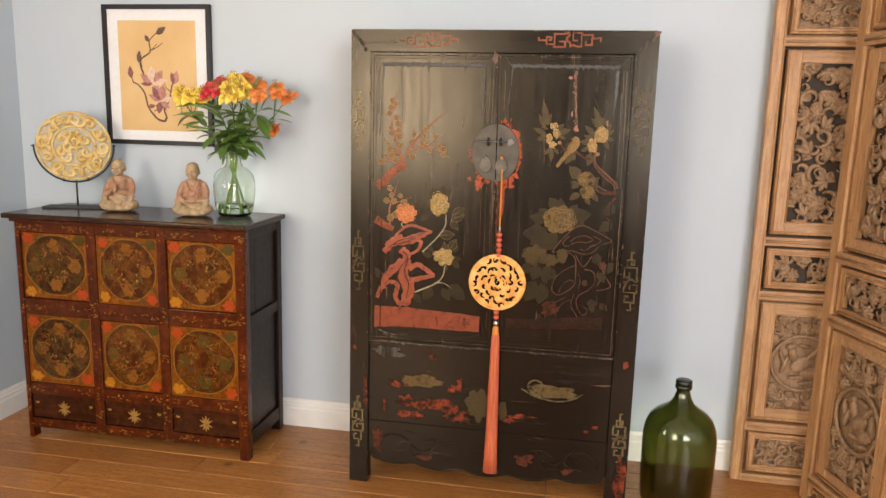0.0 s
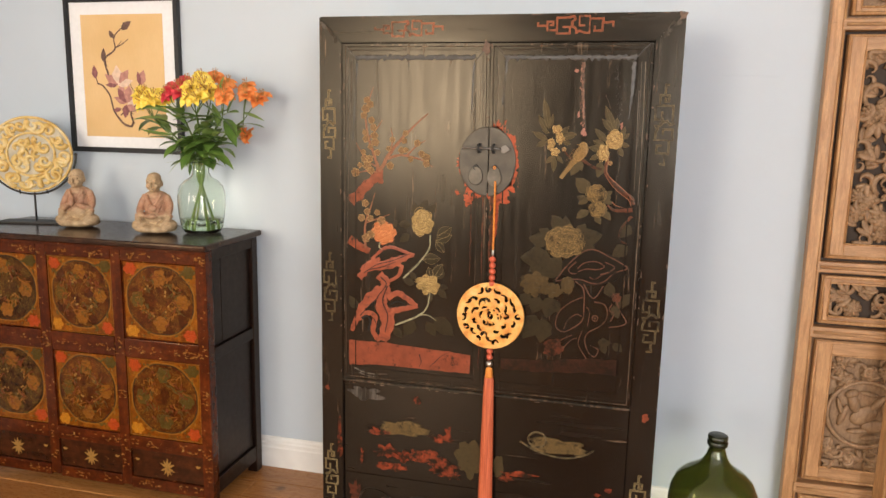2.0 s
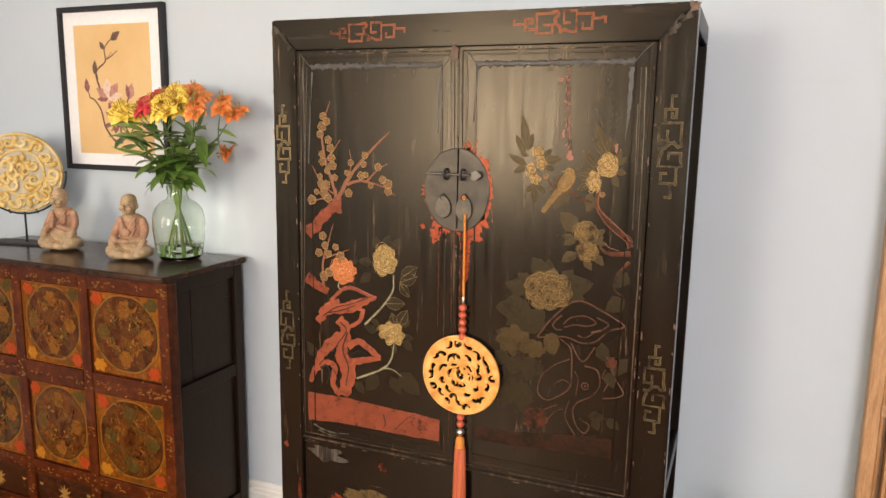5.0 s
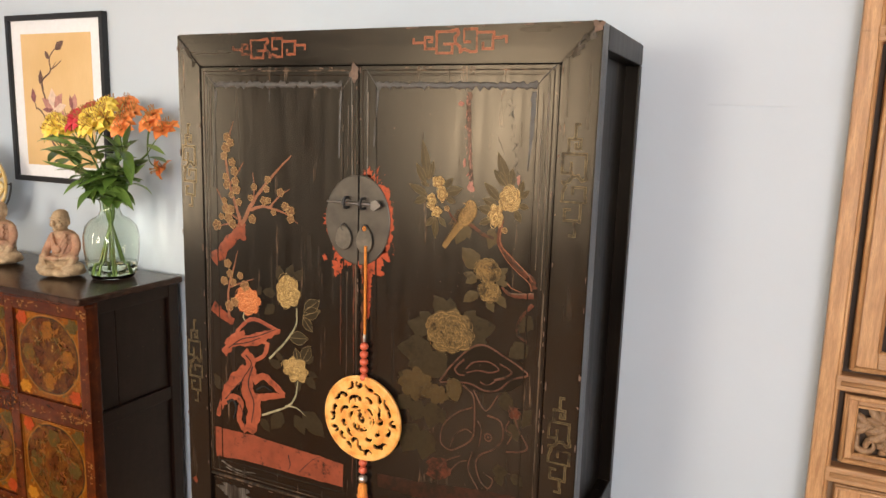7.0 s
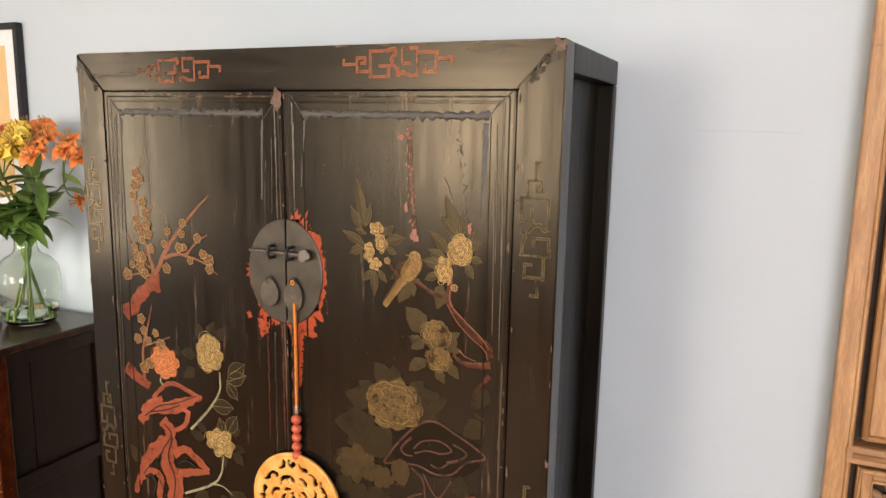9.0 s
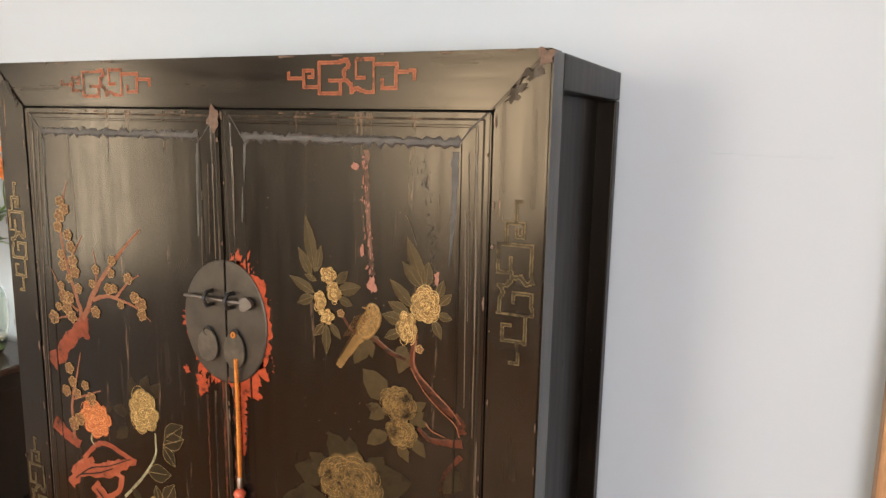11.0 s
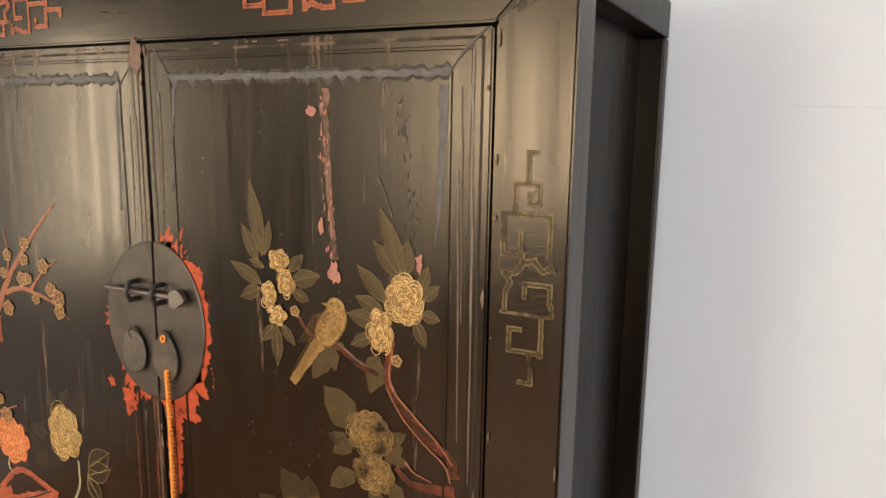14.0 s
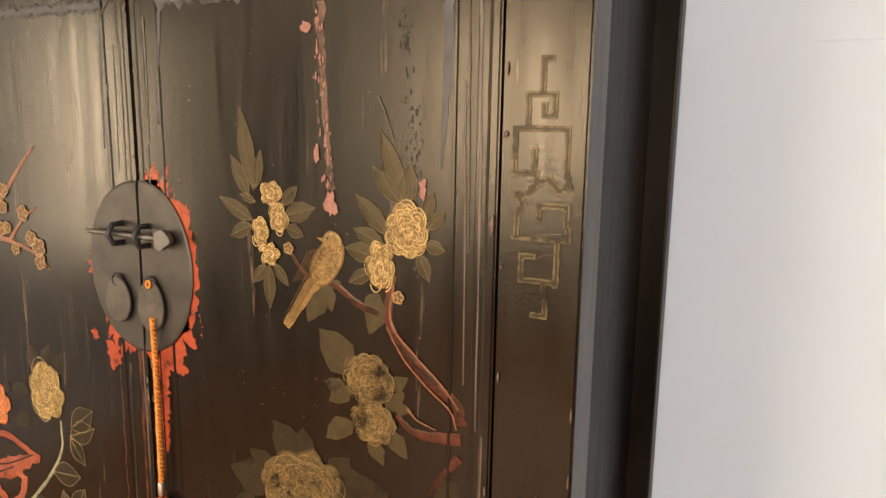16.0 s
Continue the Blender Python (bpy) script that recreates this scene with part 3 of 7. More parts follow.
def door(left):
    g = 0.0010

    def outline(inset, insz):
        z0, z1 = DZ0 + insz, DZ1 - insz
        if left:
            return [(DX0 + inset, z0), (joint(z0) - inset, z0), (joint(z1) - inset, z1), (DX0 + inset, z1)]
        return [(joint(z0) + inset, z0), (DX1 - inset, z0), (DX1 - inset, z1), (joint(z1) + inset, z1)]

    d = part("door", prism(outline(g, g), FY - 0.001, FY + 0.026, 0.0022), M_LAC, ward)
    y = FY - 0.0011
    rnd = random.Random(3 if left else 4)
    for inset, w, lift in ((0.011, 0.0032, 0.0006), (0.021, 0.0045, 0.0006), (0.046, 0.014, 0.0014)):
        c = outline(inset, inset * 0.95)
        k = 30
        for e in range(4):
            p, q = c[e], c[(e + 1) % 4]
            pts = [(p[0] + (q[0] - p[0]) * i / k, p[1] + (q[1] - p[1]) * i / k) for i in range(k + 1)]
            ridge = inset > 0.04
            mat = M_RIDGE if ridge and e == 2 else (M_LAC if ridge or inset > 0.02 else M_WORN)
            part("moulding", ribbon(pts, w if e == 2 or not ridge else 0.005, w if e == 2 or not ridge else 0.005, y, None, 1.5 if ridge and e == 2 else 0.2, 3, rnd.randint(0, 99), lift), mat, d)
    return d


door_l, door_r = door(True), door(False)
DY = FY - 0.0013      # depth at which the painting lies

# ---- painting on the doors
RND = random.Random(11)


def strokes(parent, name, mat, rows, y=DY, rough=0.5):
    """rows: width at start and end, then the line's points."""
    for i, (w0, w1, *pts) in enumerate(rows):
        part(name, ribbon(pts, w0, w1, y - 0.00015 * (i % 5), None, rough, 7, i), mat, parent)


# plum tree
strokes(door_l, "painted_branch", M_RED, [
    (0.036, 0.024, (-0.748, 1.242), (-0.695, 1.296), (-0.656, 1.333), (-0.646, 1.355)),
    (0.016, 0.012, (-0.656, 1.330), (-0.643, 1.313), (-0.643, 1.346)),
    (0.034, 0.020, (-0.754, 1.118), (-0.718, 1.096), (-0.681, 1.081))])
strokes(door_l, "painted_twig", M_TWIG, [
    (0.011, 0.002, (-0.650, 1.346), (-0.666, 1.397), (-0.689, 1.462), (-0.697, 1.532), (-0.686, 1.575), (-0.670, 1.616)),
    (0.013, 0.003, (-0.648, 1.346), (-0.615, 1.405), (-0.569, 1.459), (-0.524, 1.504), (-0.487, 1.536)),
    (0.009, 0.002, (-0.619, 1.390), (-0.579, 1.402), (-0.534, 1.396), (-0.502, 1.387), (-0.469, 1.367)),
    (0.006, 0.002, (-0.555, 1.403), (-0.524, 1.433), (-0.493, 1.452)),
    (0.006, 0.002, (-0.661, 1.363), (-0.697, 1.387), (-0.730, 1.439)),
    (0.006, 0.002, (-0.683, 1.455), (-0.660, 1.483), (-0.639, 1.513)),
    (0.005, 0.002, (-0.611, 1.411), (-0.605, 1.449), (-0.610, 1.488)),
    (0.006, 0.002, (-0.656, 1.345), (-0.702, 1.346), (-0.743, 1.330)),
    (0.009, 0.002, (-0.697, 1.091), (-0.697, 1.170), (-0.678, 1.229), (-0.663, 1.278)),
    (0.005, 0.002, (-0.691, 1.177), (-0.648, 1.194), (-0.612, 1.208))])
for i, (x, z) in enumerate([(-0.692, 1.575), (-0.681, 1.561), (-0.696, 1.547), (-0.702, 1.526), (-0.676, 1.511), (-0.669, 1.488), (-0.698, 1.472), (-0.695, 1.451), (-0.666, 1.462), (-0.663, 1.441), (-0.680, 1.426), (-0.656, 1.408), (-0.704, 1.409), (-0.699, 1.388), (-0.683, 1.387)]
                           + [(-0.715, 1.366), (-0.691, 1.365), (-0.731, 1.342), (-0.678, 1.349), (-0.612, 1.367), (-0.605, 1.451), (-0.617, 1.422), (-0.573, 1.417), (-0.559, 1.419), (-0.565, 1.448), (-0.561, 1.472), (-0.543, 1.390), (-0.521, 1.442), (-0.507, 1.408), (-0.491, 1.397), (-0.490, 1.377)]
                           + [(-0.697, 1.241), (-0.690, 1.214), (-0.710, 1.192), (-0.679, 1.191), (-0.655, 1.212), (-0.640, 1.186), (-0.694, 1.125), (-0.676, 1.138)]):
    plum("painted_blossom", door_l, x, z, 0.0112 * RND.uniform(0.75, 1.3), DY - 0.0004, i)
# peonies of the left door
for bx, bz, tx, tz, vein in [(-0.523, 1.209, -0.528, 1.253, 0), (-0.503, 1.218, -0.485, 1.261, 0), (-0.482, 1.217, -0.456, 1.250, 0), (-0.540, 1.177, -0.584, 1.178, 0), (-0.544, 1.146, -0.578, 1.117, 0), (-0.601, 1.166, -0.586, 1.190, 0),
                             (-0.451, 1.141, -0.402, 1.177, 1), (-0.454, 1.129, -0.401, 1.151, 1), (-0.454, 1.126, -0.425, 1.091, 1), (-0.498, 1.065, -0.437, 1.071, 1), (-0.469, 1.005, -0.478, 1.041, 1), (-0.458, 1.007, -0.430, 1.054, 1), (-0.448, 1.006, -0.420, 1.026, 0),
                             (-0.439, 0.980, -0.409, 0.973, 0), (-0.444, 0.967, -0.413, 0.939, 0), (-0.475, 0.955, -0.466, 0.923, 0), (-0.524, 0.981, -0.565, 0.992, 0), (-0.520, 0.997, -0.542, 1.021, 0)] + [
                             (-0.457, 0.871, -0.386, 0.813, 0), (-0.521, 0.855, -0.560, 0.799, 0), (-0.481, 0.856, -0.449, 0.807, 0), (-0.594, 0.824, -0.564, 0.790, 0), (-0.724, 0.880, -0.758, 0.924, 0)]:
    veined_leaf(door_l, bx, bz, tx, tz, DY, M_LEAFD, M_GOLDO if vein else None, 0.62)
strokes(door_l, "painted_stem", M_STEM, [
    (0.004, 0.006, (-0.474, 1.148), (-0.476, 1.103), (-0.510, 1.052), (-0.563, 0.997)),
    (0.004, 0.006, (-0.471, 0.951), (-0.481, 0.903), (-0.512, 0.871), (-0.590, 0.833)),
    (0.005, 0.002, (-0.512, 0.875), (-0.477, 0.877), (-0.447, 0.861)),
    (0.005, 0.003, (-0.644, 1.114), (-0.648, 1.098), (-0.637, 1.087))])
bloom("painted_peony", M_CORALF, M_CORALL, ward, -0.632, 1.146, 0.037, 0.032, DY - 0.0004, 3, 9, 2)
bloom("painted_peony", M_GOLDP, M_GILT, ward, -0.500, 1.185, 0.034, 0.042, DY - 0.0004, 3, 8, 3)
bloom("painted_peony", M_GOLDP, M_GILT, ward, -0.478, 0.981, 0.038, 0.029, DY - 0.0004, 3, 8, 4)
# red scholar's rock
strokes(door_l, "painted_rock", M_ROCK, [
    (0.022, 0.034, (-0.717, 0.986), (-0.687, 1.023), (-0.632, 1.036), (-0.575, 1.053)),
    (0.032, 0.010, (-0.603, 1.045), (-0.564, 1.064), (-0.528, 1.079)),
    (0.024, 0.012, (-0.707, 1.010), (-0.686, 1.037), (-0.645, 1.058)),
    (0.010, 0.012, (-0.674, 1.054), (-0.639, 1.087), (-0.608, 1.099), (-0.560, 1.086), (-0.527, 1.076)),
    (0.030, 0.034, (-0.648, 1.004), (-0.627, 0.982), (-0.628, 0.950)),
    (0.010, 0.014, (-0.618, 0.980), (-0.579, 1.006), (-0.568, 1.042)),
    (0.040, 0.014, (-0.640, 0.951), (-0.690, 0.910), (-0.723, 0.854), (-0.745, 0.800))], DY, 0.5)
strokes(door_l, "painted_rock", M_ROCK, [
    (0.044, 0.034, (-0.632, 0.962), (-0.639, 0.896), (-0.620, 0.838), (-0.637, 0.776)),
    (0.018, 0.018, (-0.730, 0.836), (-0.691, 0.867), (-0.661, 0.856), (-0.668, 0.806), (-0.645, 0.774)),
    (0.020, 0.018, (-0.617, 0.923), (-0.584, 0.945), (-0.550, 0.929), (-0.515, 0.904)),
    (0.026, 0.012, (-0.612, 0.879), (-0.570, 0.890), (-0.512, 0.905)),
    (0.022, 0.030, (-0.604, 0.887), (-0.607, 0.830), (-0.629, 0.781))], DY - 0.0008, 0.5)
strokes(door_l, "painted_rock_shadow", M_GAP, [
    (0.003, 0.002, (-0.701, 1.005), (-0.655, 1.037), (-0.603, 1.053), (-0.541, 1.081)), (0.003, 0.002, (-0.681, 1.018), (-0.632, 1.032), (-0.590, 1.051)),
    (0.004, 0.002, (-0.641, 0.995), (-0.622, 0.972), (-0.650, 0.930), (-0.674, 0.890)), (0.004, 0.003, (-0.618, 0.967), (-0.634, 0.913), (-0.616, 0.865), (-0.625, 0.805)),
    (0.009, 0.004, (-0.709, 0.847), (-0.689, 0.858), (-0.677, 0.837), (-0.688, 0.805)), (0.005, 0.003, (-0.606, 0.903), (-0.581, 0.917), (-0.554, 0.909)), (0.003, 0.002, (-0.665, 0.851), (-0.652, 0.821), (-0.649, 0.788)),
    (0.003, 0.002, (-0.715, 0.856), (-0.674, 0.903), (-0.650, 0.923)), (0.003, 0.002, (-0.635, 1.085), (-0.602, 1.092), (-0.552, 1.078))], DY - 0.0016, 0.4)
part("painted_ground", ribbon([(-0.756, 0.722), (-0.638, 0.728), (-0.449, 0.724), (-0.330, 0.721)], 0.088, 0.064, DY, None, 0.10, 9, 5), M_BAND, door_l)
strokes(door_l, "band_scratch", M_GAP, [(0.002, 0.001, (-0.467, 0.699), (-0.427, 0.741), (-0.395, 0.759)), (0.004, 0.001, (-0.504, 0.739), (-0.497, 0.713), (-0.504, 0.695))], DY - 0.0008, 0.8)
strokes(door_l, "greyed_lacquer", M_LIFT, [(0.006, 0.002, (-0.737, 0.668), (-0.680, 0.653), (-0.616, 0.658)), (0.004, 0.002, (-0.720, 0.653), (-0.684, 0.645), (-0.648, 0.644))], DY, 0.9)

# bird and blossoms of the right door
for bx, bz, tx, tz, w in [(-0.105, 1.497, -0.122, 1.588, 0.24), (-0.111, 1.489, -0.137, 1.536, 0.34), (-0.102, 1.499, -0.093, 1.542, 0.34), (-0.106, 1.463, -0.155, 1.487, 0.34), (-0.108, 1.458, -0.141, 1.443, 0.5), (-0.102, 1.484, -0.125, 1.492, 0.4),
                          (-0.063, 1.471, -0.019, 1.483, 0.5), (-0.065, 1.483, -0.043, 1.505, 0.5), (-0.060, 1.460, -0.035, 1.451, 0.6), (-0.085, 1.415, -0.084, 1.364, 0.34), (-0.089, 1.414, -0.108, 1.392, 0.5), (-0.078, 1.417, -0.057, 1.393, 0.4)] + [
                          (0.091, 1.490, 0.061, 1.568, 0.28), (0.088, 1.492, 0.053, 1.530, 0.4), (0.093, 1.493, 0.097, 1.534, 0.5), (0.072, 1.461, 0.032, 1.501, 0.36), (0.066, 1.450, 0.029, 1.465, 0.5)]:
    veined_leaf(door_r, bx, bz, tx, tz, DY, M_LEAF, M_GOLDV, w)
for bx, bz, tx, tz, w in [(0.113, 1.480, 0.122, 1.508, 0.5), (0.116, 1.470, 0.136, 1.489, 0.5), (0.113, 1.455, 0.137, 1.451, 0.6), (0.106, 1.446, 0.120, 1.418, 0.5), (0.060, 1.437, 0.018, 1.444, 0.5), (0.052, 1.422, 0.023, 1.407, 0.5)]:
    veined_leaf(door_r, bx, bz, tx, tz, DY, M_LEAF, M_GOLDV, w)
for bx, bz, tx, tz in [(0.062, 1.398, 0.040, 1.377), (0.062, 1.394, 0.048, 1.353), (-0.010, 1.400, -0.032, 1.356), (-0.008, 1.402, 0.001, 1.371), (0.013, 1.406, -0.002, 1.398),
                       (0.025, 1.303, -0.017, 1.351), (0.029, 1.299, 0.019, 1.335), (0.021, 1.286, -0.011, 1.292), (0.073, 1.298, 0.096, 1.314), (0.077, 1.279, 0.101, 1.279), (0.023, 1.253, -0.009, 1.225)] + [
                       (0.069, 1.274, 0.092, 1.298), (0.073, 1.252, 0.096, 1.224), (0.049, 1.239, 0.067, 1.210), (0.029, 1.252, -0.000, 1.232), (0.025, 1.290, -0.005, 1.269), (0.030, 1.314, -0.016, 1.351)]:
    veined_leaf(door_r, bx, bz, tx, tz, DY, M_LEAF, None, 0.6)
strokes(door_r, "painted_branch", M_REDD, [
    (0.004, 0.010, (-0.054, 1.431), (-0.032, 1.408), (0.003, 1.403), (0.031, 1.386), (0.060, 1.378)),
    (0.009, 0.013, (0.076, 1.421), (0.073, 1.393), (0.074, 1.366), (0.097, 1.337), (0.125, 1.312), (0.152, 1.296), (0.157, 1.275)),
    (0.014, 0.006, (0.158, 1.260), (0.126, 1.256), (0.102, 1.257), (0.083, 1.271)),
    (0.008, 0.004, (0.157, 1.240), (0.129, 1.203), (0.124, 1.169), (0.147, 1.154))])
strokes(door_r, "branch_highlight", M_TWIG, [
    (0.003, 0.002, (0.078, 1.411), (0.076, 1.369), (0.105, 1.339), (0.136, 1.313), (0.155, 1.291)), (0.002, 0.002, (0.070, 1.365), (0.091, 1.334), (0.118, 1.309), (0.145, 1.289), (0.153, 1.270)),
    (0.003, 0.001, (0.096, 1.281), (0.108, 1.271), (0.130, 1.265))], DY - 0.0012, 0.4)
for i, (x, z, rx, rz) in enumerate([(-0.080, 1.495, 0.0145, 0.016), (-0.069, 1.468, 0.013, 0.018), (-0.095, 1.450, 0.012, 0.019), (-0.082, 1.427, 0.014, 0.013)]):
    bloom("painted_blossom", M_GOLD, M_GILT, ward, x, z, rx, rz, DY - 0.0004 - 0.0003 * i, 2, 6, i + 20)
plum("painted_bud", door_r, -0.056, 1.436, 0.0065, DY - 0.0004, 3)
plum("painted_bud", door_r, 0.084, 1.398, 0.0068, DY - 0.0004, 4)
bloom("painted_peony", M_GOLD, M_GILT, ward, 0.093, 1.467, 0.0235, 0.027, DY - 0.0007, 3, 10, 31)
bloom("painted_peony", M_GOLD, M_GILT, ward, 0.062, 1.429, 0.0155, 0.027, DY - 0.0004, 3, 7, 32)
bloom("painted_peony", M_GOLDD, M_GILTD, ward, 0.048, 1.303, 0.0265, 0.027, DY - 0.0004, 4, 11, 33)
bloom("painted_peony", M_GOLDD, M_GILTD, ward, 0.054, 1.257, 0.0240, 0.023, DY - 0.0012, 4, 10, 34)
bird = ribbon([(-0.020, 1.405), (-0.039, 1.380), (-0.062, 1.347)], 0.018, 0.011, DY - 0.0004, None, 0.25)
pool(-0.006, 1.424, 0.0315, 0.0185, DY - 0.0005, bird, 22, 0.05, 1, 0, 0.0008, 0.93)
pool(0.002, 1.446, 0.0130, 0.0145, DY - 0.0009, bird, 16, 0.04, 3, 0, 0.0006)
ribbon([(-0.007, 1.449), (-0.017, 1.451)], 0.005, 0.0012, DY - 0.0014, bird)
painted_bird = part("painted_bird", bird, M_GOLD, door_r)
wing = bmesh.new()
for k in range(7):
    ribbon([(-0.008 - 0.0035 * k, 1.443 - 0.0012 * k), (-0.017 - 0.0036 * k, 1.424 - 0.0010 * k), (-0.030 - 0.0034 * k, 1.404 - 0.0008 * k)], 0.0010, 0.0006, DY - 0.0022, wing)
for k in range(5):
    ribbon([(-0.028 + 0.004 * k - 0.004, 1.408), (-0.043 + 0.003 * k - 0.003, 1.386), (-0.061 + 0.0035 * k - 0.004, 1.354 - 0.002 * (k % 2))], 0.0009, 0.0006, DY - 0.0018, wing)
for k in range(14):
    a = 2.2 * k
    q = 0.003 + 0.0011 * k
    pool(-0.003 + q * math.cos(a) * 0.7, 1.428 + q * math.sin(a), 0.0011, 0.0014, DY - 0.0022, wing, 6, 0.1, k)
part("feather_line", wing, M_FEATHER, painted_bird)
part("eye_dot", pool(-0.003, 1.452, 0.0015, 0.0015, DY - 0.0026, None, 8, 0.0), M_GAP, painted_bird)
# large peony, stones and lower growth
M_STONE = paint("black_stone_paint", (0.0050, 0.0040, 0.0034), 0.30, 0.6, 60, 0.30)
for bx, bz, tx, tz in [(-0.047, 1.183, -0.083, 1.232), (-0.039, 1.190, -0.041, 1.232), (-0.090, 1.146, -0.153, 1.157), (-0.084, 1.164, -0.121, 1.187), (0.002, 1.159, 0.074, 1.179), (-0.004, 1.176, 0.023, 1.209), (0.006, 1.140, 0.054, 1.137), (-0.079, 1.092, -0.178, 1.092), (-0.067, 1.085, -0.148, 1.049)] + [
                       (-0.047, 1.097, -0.101, 1.028), (-0.068, 1.059, -0.139, 1.061), (-0.135, 1.022, -0.175, 1.027), (-0.141, 0.976, -0.175, 0.934), (-0.110, 0.970, -0.132, 0.912), (-0.073, 0.972, -0.086, 0.901), (-0.072, 0.960, -0.044, 0.921), (-0.119, 0.908, -0.158, 0.826), (-0.093, 0.899, -0.102, 0.817)] + [
                       (0.107, 0.985, 0.102, 1.033), (0.124, 0.966, 0.164, 0.967), (0.120, 0.958, 0.136, 0.918), (0.138, 0.962, 0.168, 0.998), (0.151, 1.147, 0.106, 1.113), (0.154, 1.214, 0.128, 1.172), (0.078, 0.835, 0.119, 0.837), (0.092, 0.830, 0.104, 0.800), (0.126, 0.836, 0.155, 0.812)]:
    veined_leaf(door_r, bx, bz, tx, tz, DY, M_LEAFD, None, 0.75)
bloom("painted_peony", M_GOLDD, M_GILTD, ward, -0.039, 1.149, 0.052, 0.045, DY - 0.0006, 4, 10, 41)
bloom("painted_peony", M_GOLDD, M_GILTD, ward, -0.081, 1.157, 0.022, 0.026, DY - 0.0012, 2, 7, 45)
bloom("painted_peony", M_LEAFG2, M_LEAF, ward, -0.124, 1.007, 0.044, 0.033, DY - 0.0004, 3, 9, 42)
bloom("painted_peony", M_LEAFG2, M_LEAF, ward, -0.066, 0.993, 0.026, 0.024, DY - 0.0008, 2, 7, 43)
bloom("painted_peony", M_LEAFG2, M_LEAF, ward, -0.025, 1.014, 0.021, 0.030, DY - 0.0008, 2, 7, 44)
plum("painted_blossom", door_r, 0.127, 0.984, 0.015, DY - 0.0005, 9, M_REDD, M_REDL)
part("painted_stone", pool(0.046, 1.074, 0.098, 0.050, DY, None, 30, 0.12, 4), M_STONE, door_r)
strokes(door_r, "painted_stone_line", M_REDL, [
    (0.0045, 0.004, (-0.062, 1.026), (-0.032, 1.071), (0.015, 1.120), (0.051, 1.131), (0.093, 1.114), (0.134, 1.094), (0.153, 1.078), (0.117, 1.062), (0.086, 1.032), (0.053, 1.024), (0.013, 1.034), (-0.030, 1.030), (-0.061, 1.024)),
    (0.005, 0.003, (-0.001, 1.090), (-0.023, 1.065), (-0.015, 1.052), (0.002, 1.052)), (0.004, 0.006, (0.086, 1.094), (0.115, 1.080), (0.103, 1.065), (0.075, 1.053)),
    (0.0036, 0.0036, (0.004, 1.068), (0.022, 1.086), (0.053, 1.094), (0.075, 1.088), (0.084, 1.078), (0.063, 1.069), (0.033, 1.069), (0.006, 1.059)),
    (0.004, 0.003, (0.041, 1.043), (0.058, 1.038), (0.077, 1.050))], DY - 0.0006, 0.3)
strokes(door_r, "painted_stone_line", M_REDL, [
    (0.004, 0.003, (-0.001, 1.027), (0.025, 1.005), (0.030, 0.950), (0.026, 0.902), (-0.007, 0.872), (-0.032, 0.861), (-0.055, 0.878), (-0.047, 0.923), (-0.013, 0.958), (0.024, 0.978)),
    (0.003, 0.003, (-0.029, 0.870), (-0.018, 0.901), (0.008, 0.921), (0.025, 0.916)),
    (0.004, 0.003, (0.025, 1.021), (0.047, 0.984), (0.063, 0.980), (0.086, 1.019)),
    (0.004, 0.003, (0.061, 0.966), (0.094, 0.958), (0.102, 0.920), (0.081, 0.888), (0.048, 0.866), (0.038, 0.840), (0.050, 0.803), (0.071, 0.788), (0.081, 0.811), (0.064, 0.821)),
    (0.003, 0.003, (0.028, 0.869), (0.019, 0.824), (0.046, 0.779)), (0.003, 0.002, (0.038, 0.948), (0.048, 0.929), (0.044, 0.886))], DY - 0.0006, 0.3)
strokes(door_r, "painted_stone_line", M_REDL, [
    (0.003, 0.003, (0.115, 0.964), (0.108, 0.942), (0.123, 0.932), (0.113, 0.907)), (0.004, 0.003, (0.119, 0.998), (0.139, 0.946), (0.161, 0.910), (0.144, 0.895), (0.111, 0.888)),
    (0.004, 0.002, (-0.059, 0.805), (-0.038, 0.832), (-0.002, 0.853)), (0.003, 0.002, (-0.030, 0.805), (-0.006, 0.835), (0.014, 0.844)), (0.003, 0.002, (0.114, 1.000), (0.123, 0.988), (0.136, 0.999))], DY - 0.0006, 0.3)
SWX, SWZ = 0.066, 0.913
part("painted_swirl", ribbon([(SWX + 0.009 * math.cos(k), SWZ + 0.009 * math.sin(k)) for k in range(7)], 0.003, 0.003, DY - 0.0006), M_REDL, door_r)
part("painted_swirl", pool(SWX, SWZ, 0.003, 0.003, DY - 0.0006, None, 8, 0.1), M_REDL, door_r)
part("painted_ground", ribbon([(-0.227, 0.735), (-0.100, 0.740), (0.050, 0.755), (0.140, 0.757)], 0.036, 0.052, DY, None, 0.2, 9, 8), M_REDF, door_r)
part("painted_foliage", pool(-0.065, 0.804, 0.035, 0.025, DY, None, 24, 0.4, 6), M_REDD, door_r)

